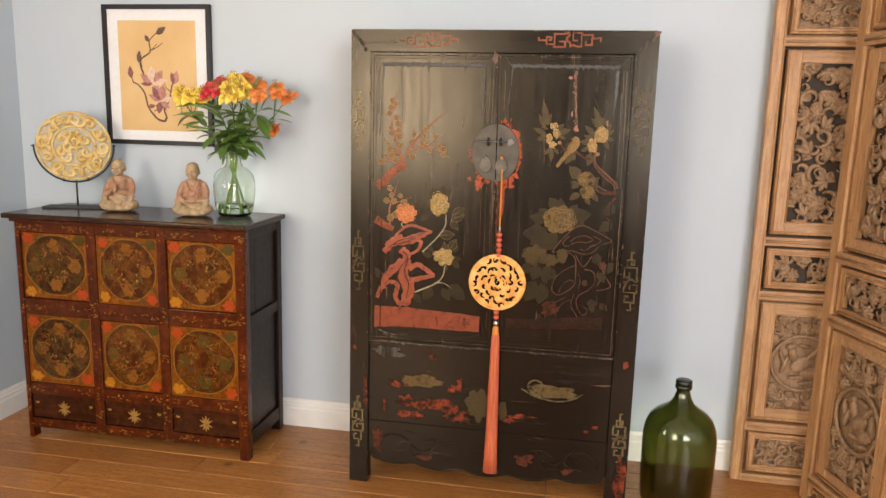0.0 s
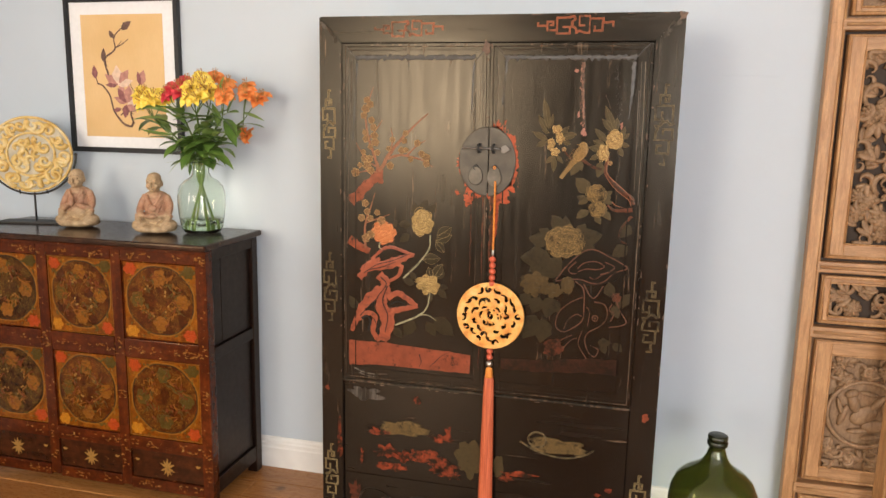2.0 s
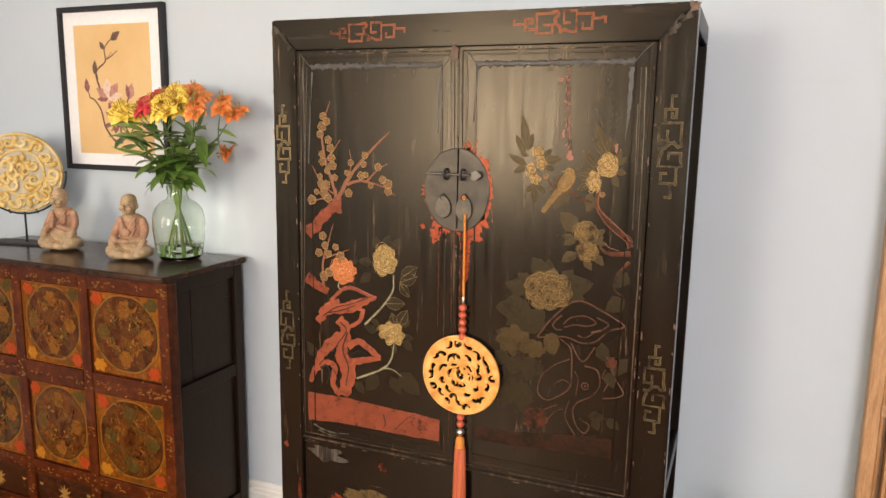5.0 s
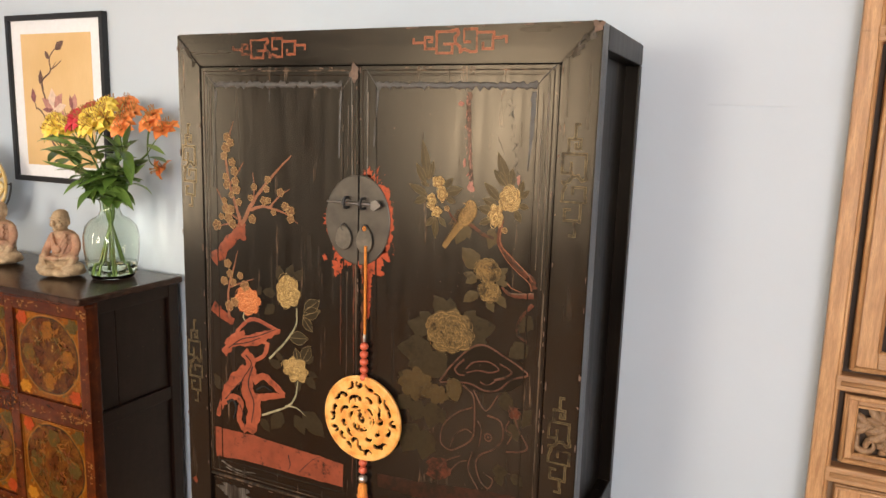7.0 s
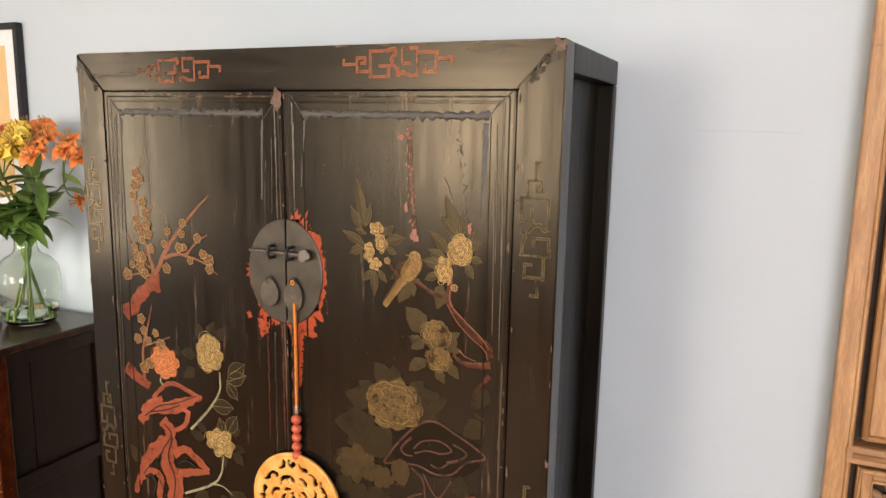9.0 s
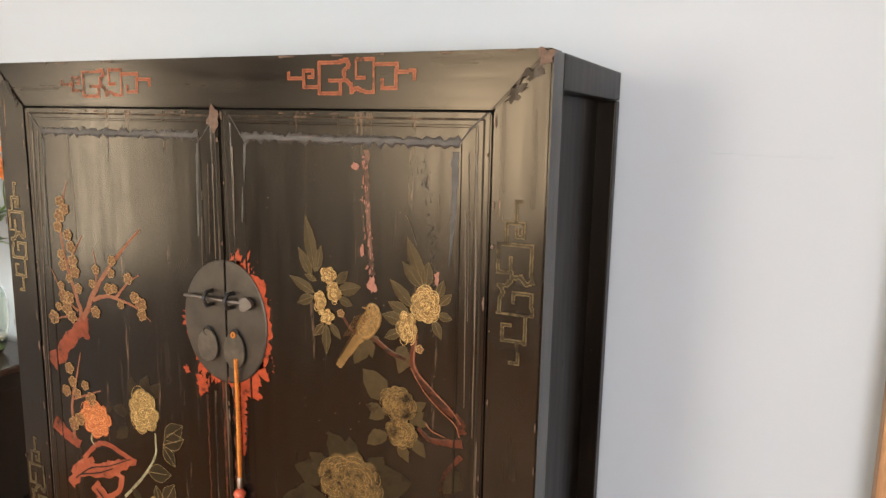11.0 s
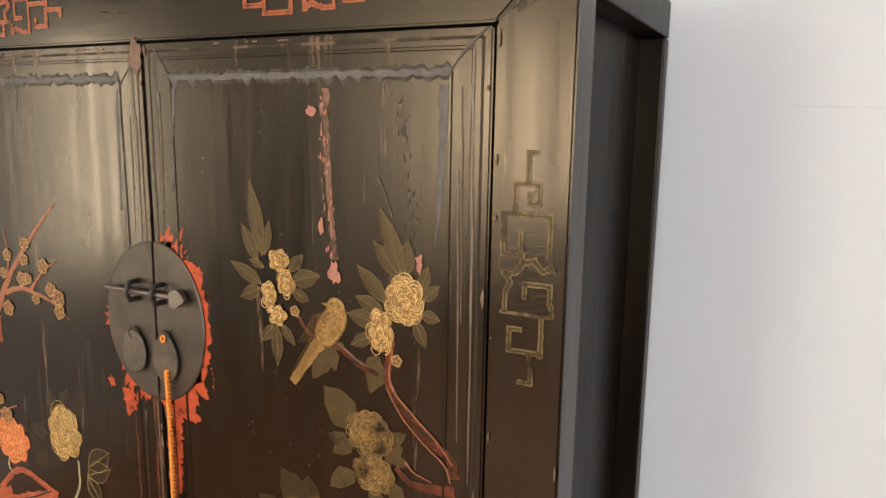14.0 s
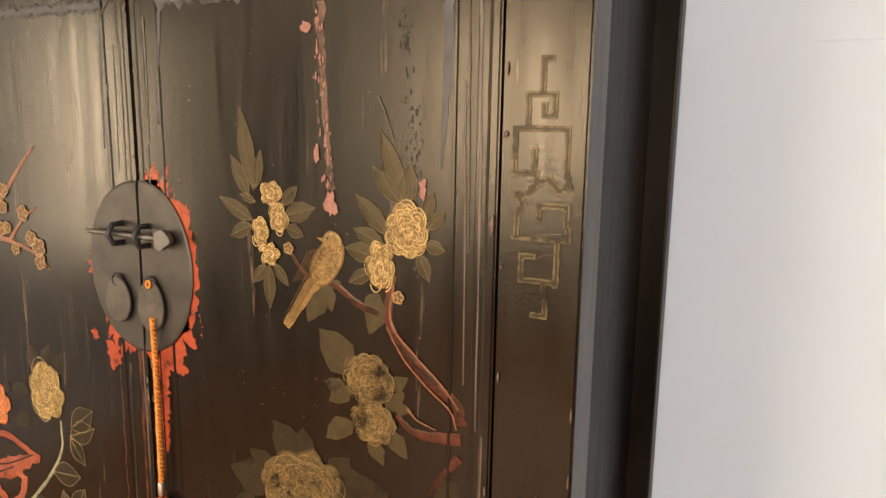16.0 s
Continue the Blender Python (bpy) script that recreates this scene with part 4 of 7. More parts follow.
# blistered lacquer runs, flakes and scratches on the doors
strokes(door_r, "lacquer_run", M_DRIP, [(0.010, 0.007, (-0.011, 1.694), (-0.010, 1.642), (-0.007, 1.596), (-0.004, 1.550)), (0.007, 0.009, (-0.004, 1.550), (-0.001, 1.523), (0.002, 1.503))], DY, 0.9)
strokes(door_r, "greyed_lacquer", M_RIDGE, [(0.011, 0.009, (0.136, 1.696), (0.136, 1.659), (0.135, 1.611)), (0.008, 0.002, (0.135, 1.611), (0.133, 1.574), (0.130, 1.530)),
                                         (0.006, 0.003, (-0.241, 1.696), (-0.245, 1.641), (-0.250, 1.567)), (0.002, 0.002, (-0.272, 1.744), (-0.255, 1.721), (-0.238, 1.695)), (0.003, 0.002, (0.183, 1.750), (0.160, 1.729), (0.138, 1.703))], DY, 0.7)
strokes(door_l, "greyed_lacquer", M_RIDGE, [(0.006, 0.003, (-0.342, 1.694), (-0.345, 1.638), (-0.347, 1.536)), (0.002, 0.002, (-0.296, 1.744), (-0.319, 1.721), (-0.342, 1.694)), (0.003, 0.001, (-0.554, 1.694), (-0.553, 1.681), (-0.554, 1.666)),
                                         (0.006, 0.003, (-0.726, 1.694), (-0.733, 1.592), (-0.741, 1.444)), (0.002, 0.002, (-0.762, 1.742), (-0.744, 1.722), (-0.722, 1.699))], DY, 0.7)
strokes(door_l, "lacquer_scratch", M_SCR, [(0.0016, 0.0008, (-0.321, 1.661), (-0.321, 1.601), (-0.323, 1.507)), (0.0020, 0.0010, (-0.310, 1.662), (-0.310, 1.593), (-0.310, 1.500)), (0.0016, 0.0008, (-0.335, 1.615), (-0.339, 1.553), (-0.340, 1.481)),
                                         (0.0018, 0.0010, (-0.756, 1.708), (-0.768, 1.336), (-0.772, 0.855)), (0.0016, 0.0010, (-0.741, 1.708), (-0.754, 1.413), (-0.761, 1.086))], DY - 0.0002, 0.9)
strokes(door_r, "lacquer_scratch", M_SCR, [(0.0022, 0.0012, (0.154, 1.612), (0.157, 1.476), (0.159, 1.318)), (0.0030, 0.0016, (0.168, 1.695), (0.172, 1.503), (0.173, 1.273)), (0.0016, 0.0010, (0.157, 1.695), (0.160, 1.564), (0.161, 1.451)),
                                         (0.0022, 0.0010, (-0.267, 1.692), (-0.266, 1.633), (-0.267, 1.543)), (0.0014, 0.0008, (0.059, 1.600), (0.068, 1.582), (0.077, 1.557)), (0.0016, 0.0010, (0.180, 1.268), (0.180, 1.167), (0.176, 1.102))], DY - 0.0002, 0.9)
flake = bmesh.new()
for k in range(46):
    f = RND.random()
    pool(-0.018 + 0.018 * f + RND.gauss(0, 0.0032), 1.69 - 0.20 * f, RND.uniform(0.0006, 0.0016), RND.uniform(0.0015, 0.0045), DY - 0.0012, flake, 9, 0.5, k)
pool(0.000, 1.488, 0.007, 0.013, DY - 0.0012, flake, 16, 0.5, 77)
pool(-0.030, 1.670, 0.006, 0.007, DY - 0.0010, flake, 12, 0.4, 78)
pool(0.112, 1.510, 0.005, 0.009, DY - 0.0012, flake, 12, 0.5, 79)
pool(-0.017, 1.539, 0.004, 0.010, DY - 0.0012, flake, 12, 0.5, 80)
part("flaked_lacquer", flake, M_FLAKE, door_r)["kind"] = "stuff"
blister = bmesh.new()
for k in range(90):
    f = RND.random() ** 1.3
    pool(0.082 + 0.022 * f + RND.gauss(0.008, 0.005), 1.682 - 0.26 * f, RND.uniform(0.0005, 0.0014), RND.uniform(0.0010, 0.0034), DY - 0.0001, blister, 8, 0.6, k, 0, 0.0003)
part("blistered_lacquer", blister, M_BLIST, door_r)["kind"] = "stuff"
dust = bmesh.new()
for k in range(120):
    left = k % 3 == 0
    x = RND.uniform(-0.74, -0.36) if left else RND.uniform(-0.22, 0.13)
    pool(x, RND.uniform(0.70, 1.70), RND.uniform(0.0004, 0.0011), RND.uniform(0.0004, 0.0016), DY, dust, 6, 0.5, k)
part("lacquer_nicks", dust, M_CHIP, ward)["kind"] = "stuff"


# vermilion showing round the lock, where the lacquer has gone
def arc_patch(parent, a0, a1, base, extra, seed, cx=-0.2935, cz=1.390, rx=0.088, rz=0.110):
    bm, n = bmesh.new(), 64
    rows = []
    for k in range(n + 1):
        a = radians(a0 + (a1 - a0) * k / n)
        e = max(0.001, base + 1.3 * extra * noise.noise((k * 0.13, seed, 0)) + 0.6 * extra * noise.noise((k * 0.42, seed, 4)) + 0.15 * extra * noise.noise((k * 1.1, seed, 7)))
        e *= min(1, 4 * min(k, n - k) / n + 0.08)
        c, s = math.cos(a), math.sin(a)
        rows.append([(cx + (rx - 0.01) * c, DY, cz + (rz - 0.01) * s), (cx + (rx + e) * c, DY, cz + (rz + e) * s)])
    grid_faces(bm, rows, False)
    return part("bared_vermilion", bm, M_REDB, parent)


arc_patch(door_r, 80, -60, 0.012, 0.018, 1)
arc_patch(door_r, 82, 52, 0.018, 0.02, 6)
arc_patch(door_r, -28, -88, 0.026, 0.022, 2)
arc_patch(door_l, 165, 205, 0.005, 0.012, 3)
arc_patch(door_l, 218, 262, 0.012, 0.020, 4)
for par, x, z1, z0, w, s, mat in ((door_r, -0.272, 1.300, 0.640, 0.018, 1, M_REDD), (door_r, -0.262, 1.295, 1.150, 0.026, 2, M_REDB), (door_l, -0.302, 1.290, 0.70, 0.007, 3, M_REDD),
                                  (door_l, -0.340, 1.250, 1.02, 0.004, 4, M_REDD), (door_l, -0.322, 1.26, 0.95, 0.004, 5, M_WORN)):
    pts = [(x + 0.003 * noise.noise((k * 0.7, s, 3)), z1 + (z0 - z1) * k / 16) for k in range(17)]
    part("bared_vermilion", ribbon(pts, w, w * 0.35, DY, None, 1.0, 4, s), mat, par)
part("bared_vermilion", pool(-0.242, 1.274, 0.021, 0.017, DY, None, 36, 0.45, 12, freq=2.4), M_REDB, door_r)
part("bared_vermilion", pool(-0.268, 1.245, 0.011, 0.022, DY - 0.0002, None, 30, 0.4, 13, freq=2.4), M_REDB, door_r)
part("bared_vermilion", pool(-0.352, 1.268, 0.013, 0.016, DY, None, 36, 0.55, 14, freq=2.4), M_REDB, door_l)
part("bared_vermilion", pool(-0.387, 1.289, 0.006, 0.008, DY, None, 24, 0.6, 15, freq=2.4), M_REDB, door_l)
spat = bmesh.new()
for k in range(34):
    a = RND.choice((-1, 1)) * RND.uniform(20, 85)
    q = RND.uniform(0.004, 0.030)
    pool(-0.289 + (0.088 + q) * math.cos(radians(a)), 1.39 + (0.11 + q) * math.sin(radians(a)), RND.uniform(0.0005, 0.0014), RND.uniform(0.0008, 0.0026), DY - 0.0003, spat, 7, 0.5, k)
part("lacquer_flecks", spat, M_REDB, door_r)["kind"] = "stuff"
# rubbed spots along the edges of frame and doors
chips = bmesh.new()
EDGES = [(WX0 + 0.003, 0.05, WX0 + 0.003, WH), (WX1 - 0.003, 0.05, WX1 - 0.003, WH), (WX0, WH - 0.003, WX1, WH - 0.003), (DX0 - 0.006, DZ0, DX0 - 0.006, DZ1), (DX1 + 0.006, DZ0, DX1 + 0.006, DZ1),
         (DX0, DZ0 - 0.012, DX1, DZ0 - 0.012), (DX0 + 0.006, DZ0, DX0 + 0.006, DZ1), (DX1 - 0.005, DZ0, DX1 - 0.005, DZ1), (joint(DZ0) + 0.005, DZ0, joint(DZ1) + 0.005, DZ1), (joint(DZ0) - 0.005, DZ0, joint(DZ1) - 0.005, DZ1), (DX0, DZ1 - 0.005, DX1, DZ1 - 0.005)]
for k in range(130):
    e, f = EDGES[k % len(EDGES)], RND.random()
    up = abs(e[0] - e[2]) < 0.05
    a, b = RND.uniform(0.0008, 0.0022), RND.uniform(0.002, 0.011)
    pool(e[0] + (e[2] - e[0]) * f, e[1] + (e[3] - e[1]) * f, a if up else b, b if up else a, FY - 0.0022, chips, 8, 0.6, k)
pool(WX1 - 0.010, WH - 0.010, 0.011, 0.012, FY - 0.0022, chips, 18, 0.5, 3)
pool(joint(DZ1) - 0.012, DZ1 - 0.016, 0.010, 0.016, FY - 0.0022, chips, 18, 0.5, 4)
part("rubbed_edges", chips, M_CHIP, ward)["kind"] = "stuff"

# frets
for x, z, h in ((-0.556, 1.796, 0.050), (-0.041, 1.802, 0.054)):
    part("painted_fret", fret(x, z, 0.225, h, FY - 0.0008, False, 0.0056), [M_RED, M_REDE], ward, "red meander ornament")
for x, z, w, h, rim in ((-0.824, 1.495, 0.046, 0.22, M_GOLDO), (-0.823, 0.948, 0.050, 0.24, M_GOLDL), (0.232, 1.515, 0.056, 0.235, M_GOLDL), (0.233, 0.93, 0.054, 0.225, M_GOLDL), (-0.822, 0.268, 0.050, 0.22, M_GOLDO), (0.234, 0.305, 0.052, 0.20, M_GOLDO)):
    part("painted_fret", fret(x, z, w, h, FY - 0.0008, True, 0.0056), [M_LEAFD, rim], ward, "dull gold meander ornament")
part("bared_vermilion", pool(0.247, 0.125, 0.020, 0.085, FY - 0.0008, None, 30, 0.3, 4), M_REDW, ward)
part("bared_vermilion", pool(-0.792, 0.40, 0.010, 0.055, FY - 0.0008, None, 26, 0.5, 5), M_REDW, ward)
part("bared_vermilion", pool(0.236, 0.60, 0.012, 0.012, FY - 0.0008, None, 20, 0.6, 6), M_RED, ward)
part("bared_vermilion", pool(-0.835, 0.585, 0.008, 0.009, FY - 0.0008, None, 20, 0.6, 7), M_RED, ward)

# greyed lacquer at the mitres
for x, z, t in ((WX0 + 0.038, WH - 0.040, -0.8), (WX1 - 0.040, WH - 0.042, 0.8)):
    for k in range(9):
        f = (k - 4) / 4
        part("greyed_lacquer", pool(x + 0.030 * f * math.cos(t) + RND.gauss(0, 0.004), z + 0.030 * f * math.sin(t) + RND.gauss(0, 0.004), RND.uniform(0.006, 0.013), RND.uniform(0.002, 0.006), FY - 0.0006 - 0.00005 * k, None, 20, 0.8, x + k, 0, 0, t, 3.0), M_GREYED, ward)

# lower panel
LY = FY + 0.0092
part("painted_dish", pool(-0.570, 0.462, 0.092, 0.030, LY, None, 36, 0.35, 1), M_GOLDD, low)
part("painted_dish", pool(-0.030, 0.468, 0.090, 0.032, LY, None, 36, 0.30, 2), M_GOLDD, low)
part("painted_dish", ribbon([(-0.155, 0.468), (-0.090, 0.440), (-0.013, 0.428), (0.050, 0.444), (0.085, 0.466)], 0.006, 0.006, LY - 0.0006, None, 0.4), M_GOLDL, low)
part("painted_fruit", ribbon([(-0.098 + 0.03 * math.cos(k * 0.9), 0.482 + 0.026 * math.sin(k * 0.9)) for k in range(8)], 0.007, 0.007, LY - 0.001), M_GOLDL, low)
part("painted_vase", pool(-0.325, 0.38, 0.045, 0.062, LY, None, 30, 0.3, 9), M_LEAF, low)
part("painted_vase", pool(-0.225, 0.37, 0.018, 0.04, LY, None, 24, 0.2, 10), M_LEAF, low)
for i, (x, z, rx, rz) in enumerate([(-0.620, 0.372, 0.035, 0.022), (-0.555, 0.362, 0.05, 0.020), (-0.470, 0.368, 0.05, 0.022), (-0.415, 0.340, 0.045, 0.030), (-0.60, 0.315, 0.05, 0.014), (-0.385, 0.315, 0.03, 0.018),
                                    (-0.655, 0.440, 0.035, 0.012), (-0.420, 0.440, 0.035, 0.016), (-0.402, 0.462, 0.010, 0.022), (-0.511, 0.570, 0.014, 0.012), (-0.712, 0.340, 0.006, 0.025),
                                    (-0.150, 0.350, 0.055, 0.010), (-0.200, 0.330, 0.02, 0.012), (0.140, 0.335, 0.012, 0.008), (0.105, 0.315, 0.010, 0.006)]):
    part("bared_vermilion", pool(x, z, rx, rz, LY - 0.0002, None, 48, 0.5, i + 20, freq=2.2), M_REDW, low)
part("bared_primer", pool(-0.70, 0.575, 0.06, 0.022, LY, None, 36, 0.5, 61, freq=2.5), M_LIFT, low)
AY = FY + 0.0112
for i, (x, z, rx, rz) in enumerate([(-0.738, 0.200, 0.022, 0.040), (-0.130, 0.170, 0.035, 0.025), (0.040, 0.135, 0.025, 0.014), (-0.54, 0.135, 0.04, 0.012)]):
    part("bared_vermilion", pool(x, z, rx, rz, AY, None, 30, 0.6, i + 70), M_REDD, apron)
# paler streaks in the colour stand in for highlights on the carved relief
M_SCROLL = lacquer("highlit_carved_lacquer", 0.55, (0.085, 0.060, 0.042), (0.3, 0.5), axis=0)
part("apron_edge", ribbon([(x, z + 0.006) for x, z in edge[1:-1:3]], 0.004, 0.004, AY, None, 0.6, 3, 2, 0.0012), M_SCROLL, apron)
for sgn, cx in ((1, -0.60), (-1, 0.03)):
    for w, pts in ((0.007, ((-0.13, -0.03), (-0.10, 0.03), (-0.03, 0.03), (0.03, -0.02), (0.08, -0.015), (0.12, 0.03))), (0.006, ((-0.07, -0.04), (-0.02, -0.03), (0.00, 0.0), (-0.03, 0.01), (-0.05, -0.01))),
                   (0.006, ((0.05, 0.01), (0.09, 0.03), (0.14, 0.025))), (0.005, ((0.02, -0.04), (0.07, -0.045), (0.10, -0.02)))):
        part("carved_scroll", ribbon([(cx + sgn * a, 0.185 + b) for a, b in pts], w, w * 0.6, AY, None, 0.2, 7, 1, 0.0035), M_SCROLL, apron)

# lock plates, bolt and pulls
def half_plate(sgn, parent):
    bm, n = bmesh.new(), 26
    cx, cz, rx, rz = -0.2885 + sgn * 0.0022, 1.390, 0.0885 + (0.004 if sgn < 0 else -0.004), 0.109
    rings = []
    for y, f in ((DY + 0.0006, 1.0), (DY - 0.0020, 1.0), (DY - 0.0032, 0.972)):
        rings.append([(cx + sgn * rx * f * math.cos(a), y, cz + rz * f * math.sin(a)) for a in (math.pi * (k / n - 0.5) for k in range(n + 1))])
    grid_faces(bm, rings)
    bmesh.ops.recalc_face_normals(bm, faces=bm.faces)
    return part("lock_plate", bm, M_BRASS, parent, "dark aged brass lock plate")


half_plate(-1, door_l)
half_plate(1, door_r)
BZ = 1.432
for par, x in ((door_l, -0.318), (door_r, -0.272)):
    part("staple", tube([(x, DY - 0.002, BZ + 0.012), (x, DY - 0.018, BZ + 0.012), (x - 0.002, DY - 0.024, BZ), (x, DY - 0.018, BZ - 0.012), (x, DY - 0.002, BZ - 0.012)], 0.0038, 8), M_IRON, par, smooth=True)
for par, x, pz, pr in ((door_l, -0.327, 1.346, 0.030), (door_r, -0.268, 1.345, 0.033)):
    ring = [(x + 0.007 * math.cos(a), DY - 0.006 - 0.004 * math.sin(a / 2), pz + pr * 0.86 + 0.008 * math.sin(a)) for a in (2 * math.pi * k / 12 for k in range(13))]
    part("pull_ring", tube(ring, 0.0016, 6), M_IRON, par, smooth=True)
    bm = bmesh.new()
    rings = []
    for y, f in ((DY - 0.0060, 0.96), (DY - 0.0072, 1), (DY - 0.0090, 1), (DY - 0.0102, 0.95)):
        rings.append([(x + (0.0225 - 0.0025 * math.sin(a)) * f * math.cos(a), y, pz + pr * f * math.sin(a)) for a in (2 * math.pi * k / 28 for k in range(28))])
    grid_faces(bm, rings)
    bmesh.ops.recalc_face_normals(bm, faces=bm.faces)
    part("drop_pull", bm, M_PULL, par, "oval dark brass drop pull")
bolt = thing("lock_bolt", (-0.29, DY - 0.014, BZ), "slim worn steel sliding bolt through the wardrobe lock staples", "bolt")
part("rod", tube([(-0.372, DY - 0.014, BZ), (-0.366, DY - 0.014, BZ), (-0.30, DY - 0.014, BZ), (-0.236, DY - 0.014, BZ)], [0.0022, 0.0033, 0.0033, 0.0036], 10), M_STEEL, bolt, smooth=True)
bm = bmesh.new()
grid_faces(bm, [[(-0.236 + (0.013 + 0.0025 * math.cos(3 * a)) * math.cos(a), y, BZ - 0.001 + (0.012 + 0.002 * math.sin(2 * a)) * math.sin(a)) for a in (2 * math.pi * k / 20 for k in range(20))] for y in (DY - 0.011, DY - 0.018)])
bmesh.ops.recalc_face_normals(bm, faces=bm.faces)
part("bolt_head", bm, M_STEEL, bolt)


# ---------------------------------------------------------------- tassel ornament on the wardrobe pull
M_CORAL = plain("coral_bead", (0.52, 0.10, 0.05), 0.32, 0.15, 60)
M_JADE = Mat("honey_jade")
_c = M_JADE.ramp(M_JADE.noise(28, 5, 0.6), (0.3, (0.55, 0.20, 0.035)), (0.5, (0.74, 0.36, 0.085)), (0.72, (0.80, 0.50, 0.18)))
M_JADE.set(Base_Color=_c, Roughness=0.38, Subsurface_Weight=0.12, Subsurface_Scale=0.01)
M_JADE = M_JADE.bump(M_JADE.noise(90), 0.2).m
M_CORD = plain("orange_cord", (0.66, 0.23, 0.035), 0.7, 0.3, 300, s=(1, 1, 0.3))
M_TASSEL = Mat("orange_silk_tassel")
_c = M_TASSEL.ramp(M_TASSEL.noise(260, 3, s=(1, 1, 0.03)), (0.3, (0.36, 0.065, 0.025)), (0.7, (0.62, 0.155, 0.065)))
M_TASSEL.set(Base_Color=_c, Roughness=0.55)
M_TASSEL = M_TASSEL.bump(M_TASSEL.noise(260, 3, s=(1, 1, 0.03)), 0.7, 0.003).m
M_SILVER = plain("silver_bead", (0.55, 0.52, 0.48), 0.3, 0.2, 90, 0.9)

TX, TY = -0.263, DY - 0.016
orn = thing("tassel_ornament", (TX, TY, 1.35), "orange tassel ornament with coral beads and pierced honey-coloured disc", "ornament")
for s in (0, math.pi):
    pts = [(TX + 0.0018 * math.cos(k * 1.3 + s), DY - 0.0115 + (TY + 0.006 - DY + 0.0115) * min(1, k / 36) + 0.0024 * math.sin(k * 1.3 + s), 1.330 - 0.219 * k / 90) for k in range(91)]
    part("cord", tube(pts, 0.0021, 6), M_CORD, orn, smooth=True)
part("cord_loop", tube([(TX - 0.004 + 0.0035 * math.cos(k * 0.5236), DY - 0.012, 1.373 + 0.0045 * math.sin(k * 0.5236)) for k in range(13)], 0.0016, 6), M_CORD, orn, smooth=True)
part("ferrule", lathe(TX, TY + 0.005, [(0.003, 1.113), (0.0042, 1.110), (0.0042, 1.096), (0.003, 1.093)], 12), M_SILVER, orn, smooth=True)


def bead(z, r, mat=M_CORAL):
    return part("bead", blob((TX, TY + 0.004, z), (r, r, r * 0.94), None, None, 16, 10), mat, orn, "silver bead" if mat is M_SILVER else "", True)


for k in range(5):
    bead(1.082 - 0.0198 * k, 0.0108)
for k in range(2):
    bead(0.778 - 0.020 * k, 0.0108)
bead(0.735, 0.0115, M_SILVER)

# pierced disc: a rim, a plate with cut-outs, and raised curls
DCX, DCZ, DR, DYY = -0.2645, 0.897, 0.1095, TY + 0.001


def pierced(cx, cz, r, y0, y1, seed, cuts, n=64):
    """A plate of small cells, from which curled strips are left out."""
    bm, rnd = bmesh.new(), random.Random(seed)
    curls = []
    for ring_r, count in cuts:
        for i in range(count):
            a = 2 * math.pi * (i + rnd.uniform(-0.25, 0.25)) / count
            c = (ring_r * math.cos(a), ring_r * math.sin(a))
            t, ln, bend = a + math.pi / 2 + rnd.uniform(-0.6, 0.6), rnd.uniform(0.13, 0.25), rnd.choice((-1, 1)) * rnd.uniform(3, 10)
            line = []
            for k in range(9):
                u = (k / 8 - 0.5) * ln
                th = t + bend * u
                line.append((c[0] + u * math.cos(th), c[1] + u * math.sin(th), (0.040 * (1 - 0.75 * k / 8) + 0.011)))
            curls.append(line)

    def kept(x, z):
        d = math.hypot(x, z)
        if d > 0.90:
            return True
        return all((x - a) ** 2 + (z - b) ** 2 > w * w for line in curls for a, b, w in line)

    grid = {}

    def vert(i, j, side):
        if (i, j, side) not in grid:
            x, z = (2 * i / n - 1), (2 * j / n - 1)
            d = math.hypot(x, z)
            if d > 0.96:
                x, z = x / d, z / d
            dome = 0.0022 * (1 - min(1, d) ** 4) + 0.0012 * noise.noise((x * 9, z * 9, seed))
            grid[i, j, side] = bm.verts.new((cx + r * x, (y0 - dome) if side == 0 else y1, cz + r * z))
        return grid[i, j, side]

    solid = {(i, j) for i in range(n) for j in range(n) if math.hypot(2 * (i + 0.5) / n - 1, 2 * (j + 0.5) / n - 1) < 0.985 and kept(2 * (i + 0.5) / n - 1, 2 * (j + 0.5) / n - 1)}
    for i, j in solid:
        q = ((i, j), (i + 1, j), (i + 1, j + 1), (i, j + 1))
        bm.faces.new([vert(*p, 0) for p in q])
        bm.faces.new([vert(*p, 1) for p in q[::-1]])
        for k, (di, dj) in enumerate(((0, -1), (1, 0), (0, 1), (-1, 0))):
            if (i + di, j + dj) not in solid:
                a, b = q[k], q[(k + 1) % 4]
                bm.faces.new((vert(*a, 1), vert(*b, 1), vert(*b, 0), vert(*a, 0)))
    bmesh.ops.smooth_vert(bm, verts=bm.verts, factor=0.5, use_axis_x=True, use_axis_z=True)
    return bm


disc = part("pierced_disc", pierced(DCX, DCZ, DR, DYY - 0.003, DYY + 0.004, 5, ((0.75, 19), (0.53, 11), (0.30, 6), (0.06, 2)), 92), M_JADE, orn, "pierced honey-coloured carved stone disc", True)
part("rim", tube([(DCX + DR * 0.965 * math.cos(2 * math.pi * k / 64), DYY, DCZ + DR * 0.965 * math.sin(2 * math.pi * k / 64)) for k in range(65)], 0.0048, 8), M_JADE, disc, smooth=True)
part("curl", tube(curve([(DCX + DR * (0.44 - 0.012 * k) * math.cos(k * 0.5), DYY - 0.004, DCZ + DR * (0.44 - 0.012 * k) * math.sin(k * 0.5)) for k in range(22)], 3), 0.0028, 6), M_JADE, disc, smooth=True)
